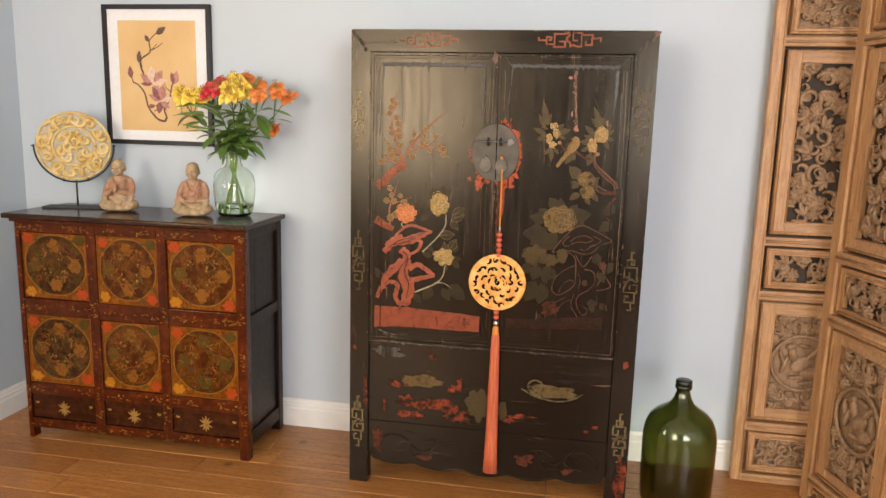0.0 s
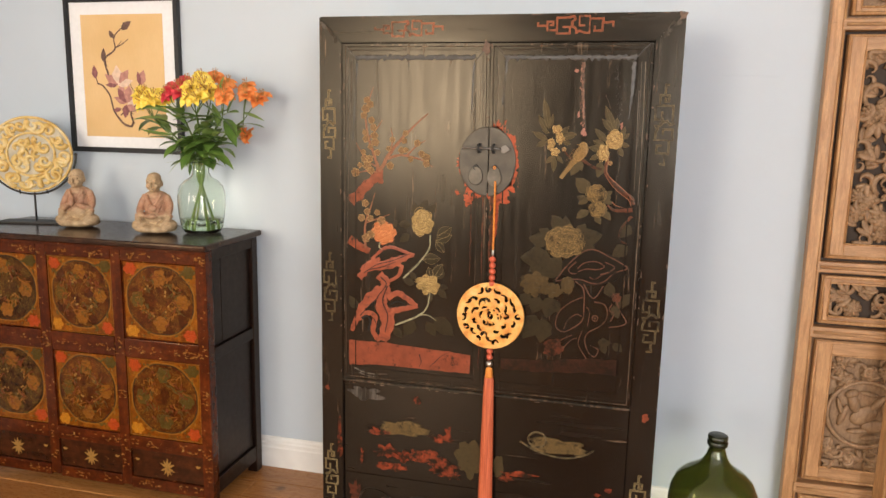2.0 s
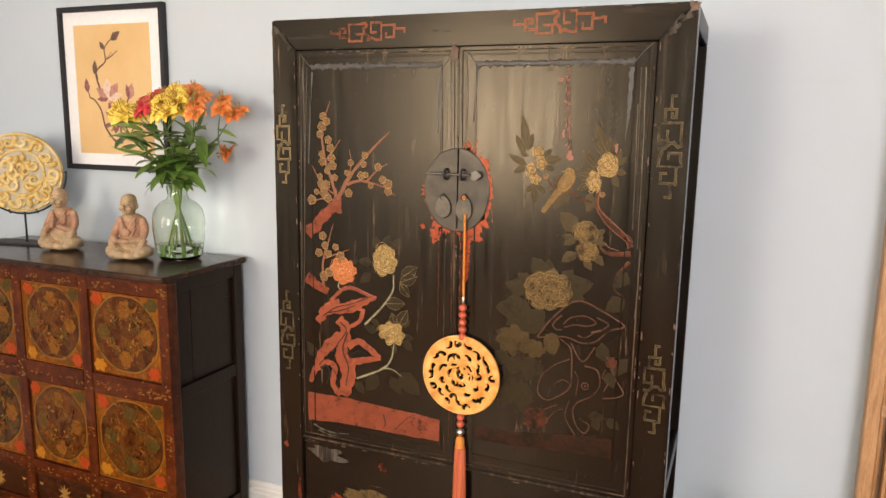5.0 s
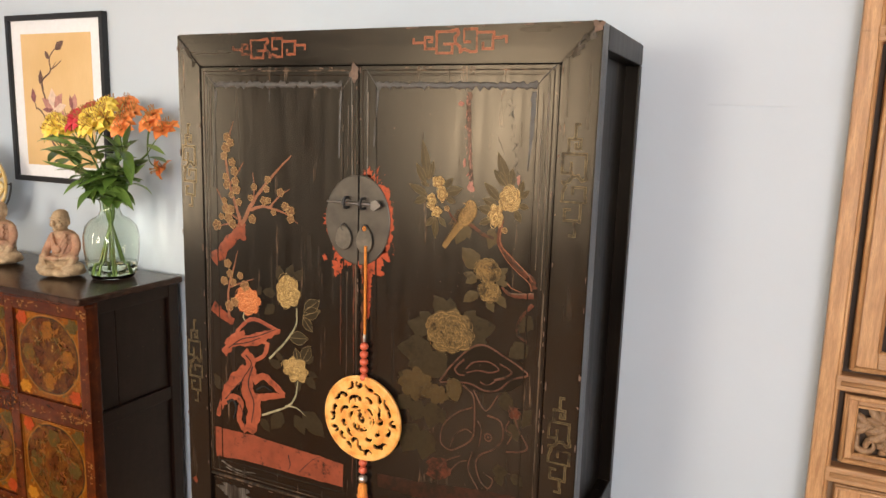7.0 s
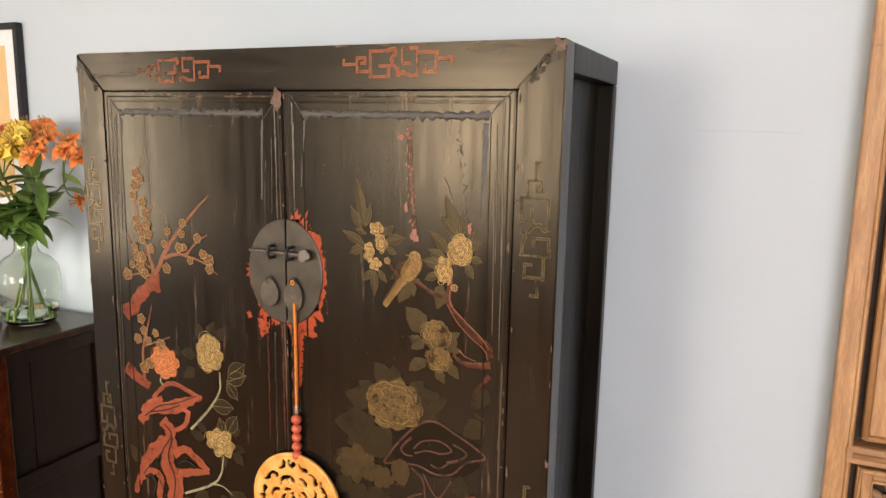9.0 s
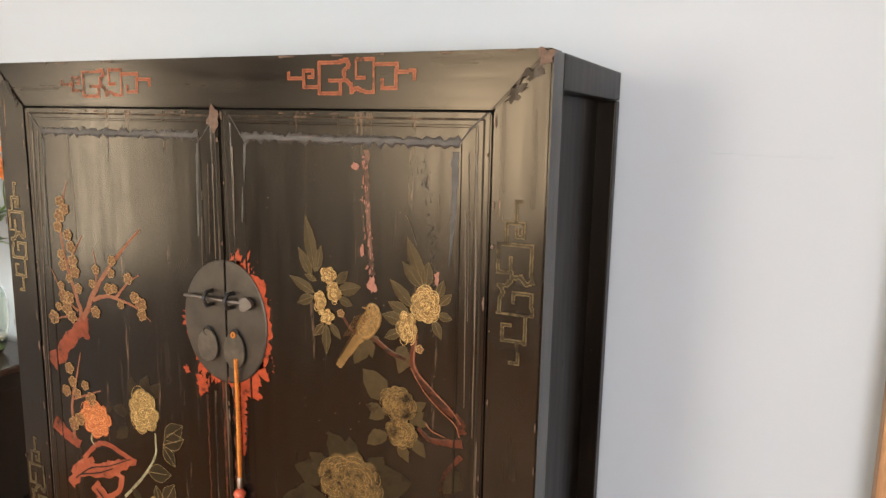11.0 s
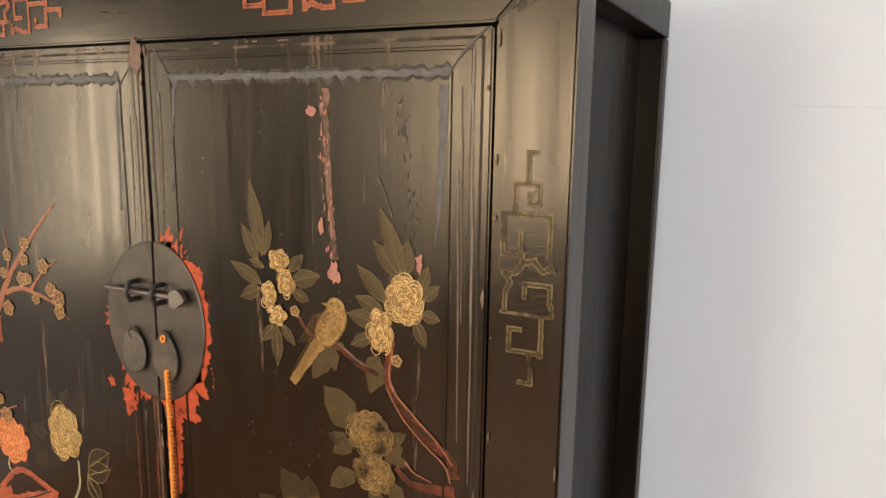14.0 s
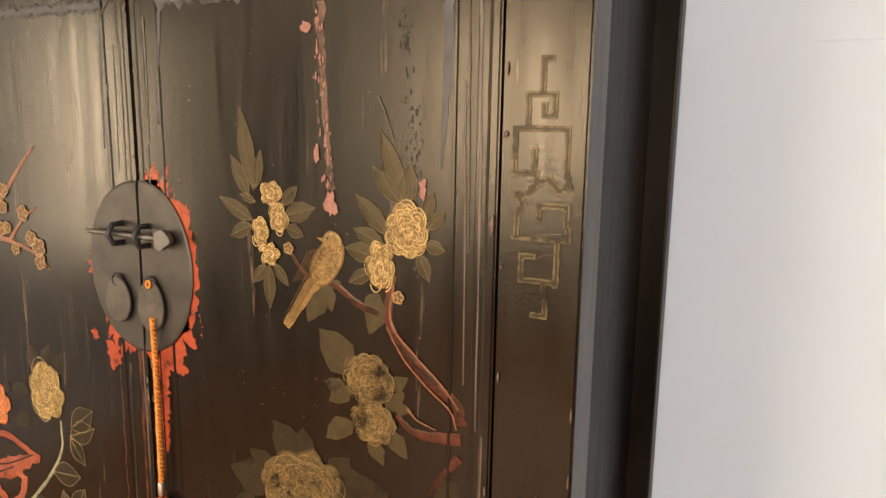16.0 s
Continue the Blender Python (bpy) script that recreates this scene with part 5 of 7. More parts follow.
part("tassel_cap", lathe(TX, TY + 0.003, [(0.004, 0.724), (0.010, 0.720), (0.0125, 0.708), (0.012, 0.696), (0.0145, 0.690)], 20), M_CORD, orn, smooth=True)
bm, seg = bmesh.new(), 48
rings = []
for r, z in ((0.0125, 0.694), (0.0155, 0.680), (0.0168, 0.640), (0.0185, 0.560), (0.0205, 0.440), (0.0225, 0.320), (0.0250, 0.200), (0.0280, 0.112)):
    rings.append([(TX + 0.001 + r * (1 + 0.05 * math.sin(k * 2.1) + 0.03 * math.sin(k * 5.3)) * math.cos(2 * math.pi * k / seg),
                   TY + 0.003 + 0.6 * r * (1 + 0.06 * math.sin(k * 2.1)) * math.sin(2 * math.pi * k / seg), z - (0.006 * noise.noise((k, 0, 0)) if z < 0.12 else 0)) for k in range(seg)])
part("tassel", grid_faces(bm, rings), M_TASSEL, orn, "long orange silk tassel", True)

# ---------------------------------------------------------------- painted sideboard
def stain(name, a, b, wear=0.3, axis=0, worn=(0.42, 0.26, 0.10), ornate=None, rough=(0.15, 0.27)):
    m = Mat(name)
    s = [1, 1, 1]
    s[axis] = 0.1
    c = m.ramp(m.noise(40, 6, s=tuple(s)), (0.3, a), (0.7, b))
    c = m.mix(m.ramp(m.noise(5, 4), (0.4, 0.0), (0.75, 0.6)), c, tuple(v * 0.5 for v in a))
    c = m.mix(m.ramp(m.noise(28, 5, 0.7), (0.42, 0.55), (0.60, 0.0)), c, tuple(v * 0.35 for v in a))
    c = m.mix(m.ramp(m.noise(55, 6, 0.75), (0.68 - wear * 0.1, 0.0), (0.72 - wear * 0.1, 0.8)), c, worn)
    if ornate:
        curls = m.ramp(m.noise(62, 1, 0.4, dist=0.8), (0.36, 0.0), (0.39, 1.0), (0.42, 0.0), (0.48, 0.0), (0.51, 1.0), (0.54, 0.0), (0.60, 0.0), (0.63, 1.0), (0.66, 0.0))
        tint = m.ramp(m.noise(30, 2), (0.42, tuple(v * 0.22 for v in a)), (0.52, ornate), (0.60, tuple(v * 1.5 for v in ornate)))
        c = m.mix(m.mix(0.8, (0, 0, 0), curls), c, tint)
    m.set(Base_Color=c, Roughness=m.ramp(m.noise(50), (0.3, rough[0]), (0.7, rough[1])), Specular_IOR_Level=0.36, Specular_Tint=(1.0, 0.74, 0.5))
    return m.bump(m.noise(90, 5, s=tuple(s)), 0.12, 0.0015).m


M_RBROWN = stain("red_brown_painted_frame", (0.062, 0.0100, 0.0030), (0.135, 0.027, 0.0055), 0.42)
M_RBROWN_V = stain("red_brown_painted_post", (0.062, 0.0100, 0.0030), (0.135, 0.027, 0.0055), 0.42, 2)
M_DBROWN = stain("dark_brown_side", (0.009, 0.0040, 0.0034), (0.018, 0.0075, 0.006), 0.0, 2, rough=(0.36, 0.48))
M_TOP = stain("dark_polished_top", (0.030, 0.013, 0.009), (0.060, 0.027, 0.017), 0.05)
M_OCHRE = stain("ochre_painted_panel", (0.19, 0.042, 0.0034), (0.37, 0.115, 0.008), 0.6, 2, (0.60, 0.30, 0.04), (0.060, 0.052, 0.010))
M_DRAWER = stain("brown_drawer_paint", (0.036, 0.010, 0.004), (0.078, 0.020, 0.006), 0.25)
M_MEDAL = stain("dark_medallion_paint", (0.065, 0.013, 0.0024), (0.135, 0.032, 0.0045), 0.45, 2, (0.30, 0.14, 0.03), (0.17, 0.085, 0.012))
M_MEDAL2 = stain("olive_medallion_paint", (0.046, 0.013, 0.0026), (0.095, 0.029, 0.005), 0.5, 2, (0.27, 0.14, 0.03), (0.13, 0.085, 0.014))
M_SGOLD = paint("sideboard_gold", (0.27, 0.105, 0.010), 0.25, 0.55, 120, 0.4)
M_SGOLD2 = paint("sideboard_dull_gold", (0.40, 0.140, 0.014), 0.30, 0.55, 120, 0.4, 0.5, (0.08, 0.03, 0.01), True)
M_SRED = paint("sideboard_orange_red", (0.62, 0.085, 0.014), 0.24, 0.6, 120, 0.4, 0.3, (0.2, 0.03, 0.01), True)
M_SYELLOW = paint("sideboard_orange_yellow", (0.70, 0.28, 0.020), 0.22, 0.6, 120, 0.4, 0.3, (0.3, 0.08, 0.01), True)
M_SRED2 = paint("sideboard_dim_red", (0.16, 0.030, 0.006), 0.30, 0.5, 120, 0.4)
M_SGREEN = paint("sideboard_olive", (0.090, 0.056, 0.009), 0.28, 0.5, 120, 0.4)
M_SPALE = paint("sideboard_pale_gold", (0.33, 0.180, 0.046), 0.30, 0.6, 150, 0.4)

SX0, SX1, SY0, SY1, SZ = -2.425, -1.335, 2.790, 3.178, 1.030
side = thing("sideboard", ((SX0 + SX1) / 2, (SY0 + SY1) / 2, 0), "red-brown Tibetan sideboard with painted orange floral medallion panels", "sideboard")
part("tabletop", box(SX0 - 0.030, SX1 + 0.022, SY0 - 0.042, SY1 + 0.004, SZ + 0.002, SZ + 0.026, 0.009, 3), M_TOP, side, "dark polished wooden top")
part("moulding", box(SX0 - 0.012, SX1 + 0.012, SY0 - 0.016, SY0 + 0.02, SZ - 0.014, SZ - 0.001, 0.004), M_RBROWN, side)
P1, P2, P3 = (-2.402, -2.077), (-2.031, -1.741), (-1.697, -1.378)
ZU, ZL, ZD = (0.668, 0.972), (0.272, 0.592), (0.098, 0.216)
for x0, x1 in ((SX0, P1[0]), (P3[1], SX1)):
    part("post", box(x0, x1, SY0, SY0 + 0.045, 0, SZ - 0.001, 0.003), M_RBROWN_V, side)
for x0, x1 in ((SX0, SX0 + 0.045), (SX1 - 0.045, SX1)):
    part("back_post", box(x0, x1, SY1 - 0.045, SY1, 0, SZ - 0.001, 0.003), M_DBROWN, side)
for x0, x1 in ((P1[1], P2[0]), (P2[1], P3[0])):
    part("muntin", box(x0, x1, SY0 + 0.001, SY0 + 0.040, 0.06, SZ - 0.015, 0.003), M_RBROWN_V, side)
for z0, z1 in ((ZU[1], SZ - 0.0145), (ZL[1], ZU[0]), (ZD[1], ZL[0]), (0.052, ZD[0])):
    for x0, x1 in (P1, P2, P3):
        part("rail", box(x0 + 0.0004, x1 - 0.0004, SY0 + 0.0005, SY0 + 0.038, z0, z1, 0.003), M_RBROWN, side)
# sides
for x, sg in ((SX1, 1), (SX0, -1)):
    a, b = sorted((x - sg * 0.040, x - sg * 0.002))
    p, q = sorted((x - sg * 0.024, x - sg * 0.014))
    for z0, z1 in ((0.985, SZ - 0.001), (0.600, 0.648), (0.055, 0.120)):
        part("side_rail", box(a, b, SY0 + 0.0455, SY1 - 0.0455, z0, z1, 0.003), M_DBROWN, side)
    for z0, z1, y0, y1 in ((0.649, 0.984, SY0 + 0.046, SY0 + 0.12), (0.649, 0.984, SY0 + 0.1225, SY1 - 0.046), (0.121, 0.599, SY0 + 0.046, SY1 - 0.046)):
        part("side_panel", box(p, q, y0, y1, z0, z1, 0.002), M_DBROWN, side)
part("back_board", box(SX0 + 0.046, SX1 - 0.046, SY1 - 0.02, SY1 - 0.005, 0.06, SZ - 0.002), M_DBROWN, side)
part("bottom_board", box(SX0 + 0.046, SX1 - 0.046, SY0 + 0.041, SY1 - 0.021, 0.055, 0.07), M_DBROWN, side)
PY = SY0 + 0.010


def medallion_panel(x0, x1, z0, z1, seed):
    rnd = random.Random(seed)
    pan = part("painted_panel", box(x0 + 0.001, x1 - 0.001, PY, PY + 0.012, z0 + 0.001, z1 - 0.001), M_OCHRE, side, "orange painted panel with a round floral medallion")
    w, h = x1 - x0, z1 - z0
    cx, cz, rx, rz = (x0 + x1) / 2, (z0 + z1) / 2 + 0.005, w * 0.455, h * 0.445
    y = PY - 0.0004
    part("medallion_border", pool(cx, cz, rx * 1.028, rz * 1.028, y, None, 56, 0.0, seed, 8), M_SGOLD, pan)
    part("medallion_line", pool(cx, cz, rx * 0.985, rz * 0.985, y - 0.0005, None, 56, 0.0, seed, 8), M_DBROWN, pan)
    part("medallion", pool(cx, cz, rx * 0.955, rz * 0.955, y - 0.001, None, 56, 0.0, seed, 8), M_MEDAL2 if seed % 3 == 0 else M_MEDAL, pan)
    y -= 0.0018
    for a, mat in ((90, M_SGOLD2), (0, M_SGOLD), (270, M_SGOLD2), (180, M_SGREEN)):
        c, s = math.cos(radians(a)), math.sin(radians(a))
        dim = seed == 5
        bloom("painted_bloom", M_SGREEN if dim or mat is M_SGREEN else M_SGOLD2, M_SGREEN if dim else M_SGOLD, side, cx + rx * 0.66 * c, cz + rz * 0.66 * s, w * 0.095, h * 0.10, y, 2, 7, seed + a)
    for k in range(4):
        a = radians(45 + 90 * k)
        bx, bz = cx + rx * 0.40 * math.cos(a), cz + rz * 0.40 * math.sin(a)
        for q in range(22):
            t = a + rnd.uniform(-0.75, 0.75)
            lx, lz = cx + rx * rnd.uniform(0.35, 0.75) * math.cos(t), cz + rz * rnd.uniform(0.35, 0.75) * math.sin(t)
            part("painted_tendril", ribbon([(lx, lz), (lx + rnd.uniform(-0.02, 0.02), lz + rnd.uniform(0.004, 0.02)), (lx + rnd.uniform(-0.03, 0.03), lz + rnd.uniform(-0.02, 0.02))], 0.006, 0.002, y - 0.0001 * q, None, 0.3),
                 rnd.choice((M_SGREEN, M_SGOLD2, M_SRED2)), pan)
        if seed != 5:
            for q in range(3):
                part("painted_bud", pool(bx + rnd.uniform(-0.022, 0.022), bz + rnd.uniform(-0.022, 0.022), 0.0042, 0.0042, y - 0.0015, None, 8, 0.2, q + seed), M_SPALE, pan)
    for dx, dz, mat in ((-1, 1, M_SRED), (1, 1, M_SGREEN), (-1, -1, M_SYELLOW), (1, -1, M_SRED)):
        bx, bz = cx + dx * w * 0.39, (z0 + z1) / 2 + dz * h * 0.40
        bloom("painted_bloom", mat, mat, side, bx, bz, w * 0.085, h * 0.075, PY - 0.0018, 2, 7, seed + dx * 3 + dz)
        for q in range(4):
            lx, lz = bx - dx * w * rnd.uniform(0.06, 0.2), bz + dz * h * rnd.uniform(-0.02, 0.04)
            part("painted_leaf", leaf_flat(lx, lz, lx - dx * rnd.uniform(0.005, 0.022), lz - dz * rnd.uniform(-0.01, 0.014), PY - 0.0012, 0.5), rnd.choice((M_SGREEN, M_SGREEN, M_SGOLD)), pan)
            lx, lz = bx + dx * w * rnd.uniform(-0.02, 0.03), bz - dz * h * rnd.uniform(0.07, 0.2)
            part("painted_leaf", leaf_flat(lx, lz, lx - dx * rnd.uniform(-0.008, 0.012), lz - dz * rnd.uniform(0.005, 0.022), PY - 0.0012, 0.5), rnd.choice((M_SGREEN, M_SGREEN, M_SGOLD)), pan)
    bead_bm = tube([(x0 + 0.003, PY - 0.002, z0 + 0.003), (x1 - 0.003, PY - 0.002, z0 + 0.003), (x1 - 0.003, PY - 0.002, z1 - 0.003), (x0 + 0.003, PY - 0.002, z1 - 0.003), (x0 + 0.003, PY - 0.002, z0 + 0.003)], 0.0026, 6)
    part("panel_bead", bead_bm, M_SGOLD2 if seed % 2 else M_RBROWN, pan)


for i, (zr, cols) in enumerate(((ZU, (P1, P2, P3)), (ZL, (P1, P2, P3)))):
    for j, (x0, x1) in enumerate(cols):
        medallion_panel(x0, x1, *zr, i * 3 + j)
for x0, x1 in (P1, P2, P3):
    d = part("drawer_front", box(x0 + 0.002, x1 - 0.002, PY - 0.003, PY + 0.012, ZD[0] + 0.002, ZD[1] - 0.002, 0.003), M_DRAWER, side)
    cx, cz, y = (x0 + x1) / 2, (ZD[0] + ZD[1]) / 2 - 0.004, PY - 0.0036
    for a in (-150, -115, -90, -65, -30, 30, 62, 90, 118, 150):
        r = 0.040 if a in (-90, 90) else 0.034
        part("painted_petal", leaf_flat(cx, cz, cx + r * 1.1 * math.cos(radians(a)), cz + r * math.sin(radians(a)), y - 0.0001 * abs(a % 7), 0.26), M_SPALE, d)
    for sx in (-1, 1):
        part("painted_corner", pool(cx + sx * (x1 - x0) * 0.42, cz + 0.02, 0.010, 0.006, y, None, 14, 0.4, 3), M_SPALE, d)
# gold scroll flecks on the frame
rnd = random.Random(8)
for k in range(400):
    if k % 3 == 0:
        x, z = rnd.choice((SX0 + 0.012, P1[1] + 0.022, P2[1] + 0.022, SX1 - 0.020)), rnd.choice((0.98, 0.80, 0.63, 0.45, 0.24, 0.16)) + rnd.uniform(-0.035, 0.035)
        x += rnd.uniform(-0.010, 0.010)
    else:
        x, z = rnd.choice((-2.35, -2.12, -1.95, -1.80, -1.62, -1.42)) + rnd.uniform(-0.06, 0.06), rnd.choice((0.993, 0.63, 0.244, 0.076)) + rnd.uniform(-0.012, 0.012)
    a = rnd.uniform(0, 6.3)
    part("gilt_scroll", ribbon([(x, z), (x + 0.008 * math.cos(a), z + 0.005 * math.sin(a)), (x + 0.013 * math.cos(a + 1), z + 0.007 * math.sin(a + 1))], 0.004, 0.0015, SY0 - 0.0005, None, 0.4, 4, k), M_SPALE if k % 4 == 0 else M_SGOLD2, side)
STOP = SZ + 0.026


# ---------------------------------------------------------------- things on the sideboard
M_JADEP = Mat("pale_yellow_stone")
_c = M_JADEP.ramp(M_JADEP.noise(22, 5, 0.6), (0.3, (0.48, 0.29, 0.07)), (0.5, (0.66, 0.47, 0.16)), (0.72, (0.72, 0.62, 0.38)))
M_JADEP.set(Base_Color=_c, Roughness=0.4)
M_JADEP = M_JADEP.bump(M_JADEP.noise(80), 0.2).m
M_GREYST = plain("grey_stone_ground", (0.46, 0.42, 0.32), 0.6, 0.2, 40)


def turned(c, deg):
    return Matrix.Translation(c) @ Matrix.Rotation(radians(deg), 4, "Z") @ Matrix.Translation(-Vector(c))


def put(name, bm, mat, parent, m, label="", smooth=False):
    bmesh.ops.transform(bm, matrix=m, verts=bm.verts)
    return part(name, bm, mat, parent, label, smooth)


DC = (-2.275, 3.02, 1.343)
R = 0.158
stand = thing("carved_disc_on_stand", (DC[0], DC[1], STOP), "pale yellow carved stone disc on a black metal stand", "ornament")
M33 = turned(DC, 33)
put("base_plate", box(DC[0] - 0.145, DC[0] + 0.145, DC[1] - 0.045, DC[1] + 0.045, STOP, STOP + 0.009, 0.002), M_IRON, stand, turned(DC, 12))
put("stem", tube([(DC[0], DC[1] + 0.008, STOP + 0.008), (DC[0], DC[1] + 0.008, DC[2] - R)], 0.004, 10), M_IRON, stand, M33, "", True)
put("cradle", tube([(DC[0] + (R + 0.008) * math.cos(a), DC[1] + 0.004, DC[2] + (R + 0.008) * math.sin(a)) for a in (radians(178 + 184 * k / 40) for k in range(41))], 0.004, 8), M_IRON, stand, M33, "", True)
for sx in (-1, 1):
    put("hook", tube([(DC[0] + sx * (R + 0.016), DC[1] - 0.012, DC[2]), (DC[0] + sx * (R + 0.004), DC[1] - 0.014, DC[2] + 0.001)], 0.003, 6), M_IRON, stand, M33)
    put("hook", tube([(DC[0] + sx * 0.05, DC[1] - 0.014, DC[2] - R + 0.012), (DC[0] + sx * 0.052, DC[1] + 0.004, DC[2] - R - 0.006)], 0.003, 6), M_IRON, stand, M33)
dsk = put("disc", lathe(0, 0, [(R * 0.985, -0.007), (R, -0.003), (R, 0.003), (R * 0.985, 0.007)], 64), M_GREYST, stand, M33 @ Matrix.Translation(DC) @ Matrix.Rotation(radians(90), 4, "X"), "round carved stone plate")
rnd = random.Random(21)


def curl_pts(cx, cz, r, a0, turns, y, n=22):
    return [(cx + r * (1 - 0.78 * k / n) * math.cos(a0 + turns * 6.28 * k / n), y, cz + r * (1 - 0.78 * k / n) * math.sin(a0 + turns * 6.28 * k / n)) for k in range(n + 1)]


y = DC[1] - 0.0075
put("carved_rim", tube([(DC[0] + R * 0.965 * math.cos(k * 6.2832 / 64), y, DC[2] + R * 0.965 * math.sin(k * 6.2832 / 64)) for k in range(65)], 0.0055, 8), M_JADEP, dsk, M33, "", True)
put("carved_ring", tube([(DC[0] + R * 0.56 * math.cos(k * 6.2832 / 48), y, DC[2] + R * 0.56 * math.sin(k * 6.2832 / 48)) for k in range(49)], 0.0055, 8), M_JADEP, dsk, M33, "", True)
for k in range(21):
    a = 6.2832 * k / 21 + rnd.uniform(-0.1, 0.1)
    c = curl_pts(DC[0] + R * 0.765 * math.cos(a), DC[2] + R * 0.765 * math.sin(a), R * rnd.uniform(0.13, 0.19), a + rnd.uniform(0, 6), rnd.choice((-1, 1)) * rnd.uniform(0.9, 1.3), y)
    put("carved_curl", tube(c, [0.0135 - 0.0060 * i / (len(c) - 1) for i in range(len(c))], 7, None, 0.7), M_JADEP, dsk, M33, "", True)
for k in range(12):
    a, q = 6.2832 * k / 12, (0.36 if k % 3 else 0.14)
    c = curl_pts(DC[0] + R * q * math.cos(a), DC[2] + R * q * math.sin(a), R * rnd.uniform(0.12, 0.18), a + rnd.uniform(0, 6), rnd.choice((-1, 1)) * rnd.uniform(0.7, 1.2), y)
    put("carved_curl", tube(c, [0.0145 - 0.0065 * i / (len(c) - 1) for i in range(len(c))], 7, None, 0.7), M_JADEP, dsk, M33, "", True)

# two small seated figures of carved wood
M_FIG = Mat("worn_painted_wood_figure")
_z = M_FIG.axis(2)
_tan = M_FIG.ramp(M_FIG.noise(45, 6, 0.7), (0.3, (0.24, 0.155, 0.085)), (0.7, (0.58, 0.42, 0.25)))
_red = M_FIG.ramp(M_FIG.noise(60, 6, 0.7), (0.3, (0.22, 0.075, 0.048)), (0.7, (0.50, 0.215, 0.140)))
_f = M_FIG.ramp(M_FIG.mix(0.12, _z, M_FIG.noise(25), "ADD"), (0.12, 0.0), (0.15, 0.58), (0.205, 0.58), (0.225, 0.0))
M_FIG.set(Base_Color=M_FIG.mix(_f, _tan, _red), Roughness=0.6)
M_FIG = M_FIG.bump(M_FIG.noise(140, 5), 0.2, 0.002).m


def seated_figure(base, deg, praying, tilt, k=1.0):
    bm = bmesh.new()

    def ell(c, r, m=None):
        blob(c, r, m, bm, 16, 12)

    ell((0, 0.0, 0.020), (0.074, 0.052, 0.022))
    for s in (-1, 1):
        ell((s * 0.045, -0.018, 0.032), (0.036, 0.040, 0.026))
        ell((s * 0.022, -0.046, 0.020), (0.040, 0.018, 0.015))
        arm = [(s * 0.036, 0.008, 0.148), (s * 0.051, 0.0, 0.112), (s * 0.050, -0.022, 0.080), (s * (0.012 if praying else 0.022), -0.050, 0.100 if praying else 0.070)]
        tube(curve(arm, 5), [0.012, 0.013, 0.013, 0.013, 0.013, 0.013, 0.013, 0.013, 0.013, 0.013, 0.013, 0.014, 0.013, 0.011, 0.009, 0.008], 12, bm)
        tube(curve([(s * 0.056, -0.020, 0.075), (s * 0.050, -0.035, 0.05), (s * 0.035, -0.045, 0.035)], 5), [0.014] * 11, 8, bm)
        for q in range(3):
            tube(curve([(s * 0.026, -0.016, 0.152 - q * 0.016), (s * 0.014, -0.026, 0.122 - q * 0.018), (0, -0.028, 0.104 - q * 0.016)], 4), 0.0056, 6, bm)
            tube(curve([(s * (0.02 + 0.018 * q), -0.058 + 0.012 * q, 0.030), (s * (0.03 + 0.02 * q), -0.052 + 0.016 * q, 0.012)], 4), 0.004, 6, bm)
    ell((0, 0.010, 0.095), (0.045, 0.034, 0.064))
    ell((0, 0.009, 0.142), (0.045, 0.027, 0.025))
    ell((0, 0.002, 0.060), (0.048, 0.038, 0.040))
    ell((0, 0.0, 0.168), (0.017, 0.016, 0.016))

    def head(c, r):
        ell((c[0] * 1.14, c[1] * 1.12 - 0.002, 0.2005 + (c[2] - 0.206) * 1.08), tuple(v * 1.14 for v in r), Matrix.Rotation(radians(tilt), 4, "X"))

    head((0, -0.003, 0.206), (0.0240, 0.0265, 0.0310))
    head((0, -0.010, 0.190), (0.0200, 0.0195, 0.0175))
    head((0, -0.002, 0.221), (0.0215, 0.0235, 0.0185))
    head((0, -0.0285, 0.178), (0.0070, 0.0050, 0.0050))
    head((0, -0.0335, 0.199), (0.0040, 0.0060, 0.0095))
    head((0, -0.0312, 0.1865), (0.0068, 0.0042, 0.0022))
    for s in (-1, 1):
        head((s * 0.0100, -0.0272, 0.2045), (0.0068, 0.0042, 0.0026))
        head((s * 0.0100, -0.0268, 0.2140), (0.0085, 0.0042, 0.0024))
        head((s * 0.0120, -0.0230, 0.1925), (0.0080, 0.0070, 0.0080))
        head((s * 0.0238, 0.002, 0.200), (0.0022, 0.0045, 0.0100))
    if praying:
        ell((0, -0.052, 0.112), (0.009, 0.010, 0.024), Matrix.Rotation(radians(-15), 4, "X"))
    else:
        ell((0, -0.050, 0.070), (0.024, 0.013, 0.011))
        ell((0, -0.034, 0.100), (0.017, 0.008, 0.014))
    for v in bm.verts:
        if v.co.z < 0:
            v.co.z = 0
    ob = part("seated_figurine", bm, M_FIG, None, "", True)
    ob.matrix_world = pose(*base, 0, 0, deg) @ Matrix.Diagonal((k * 1.08, k * 1.05, k, 1))
    r = ob.modifiers.new("one_skin", "REMESH")
    r.mode, r.voxel_size, r.use_smooth_shade = "VOXEL", 0.0014, True
    s = ob.modifiers.new("soften", "SMOOTH")
    s.factor, s.iterations = 0.5, 1
    return ob


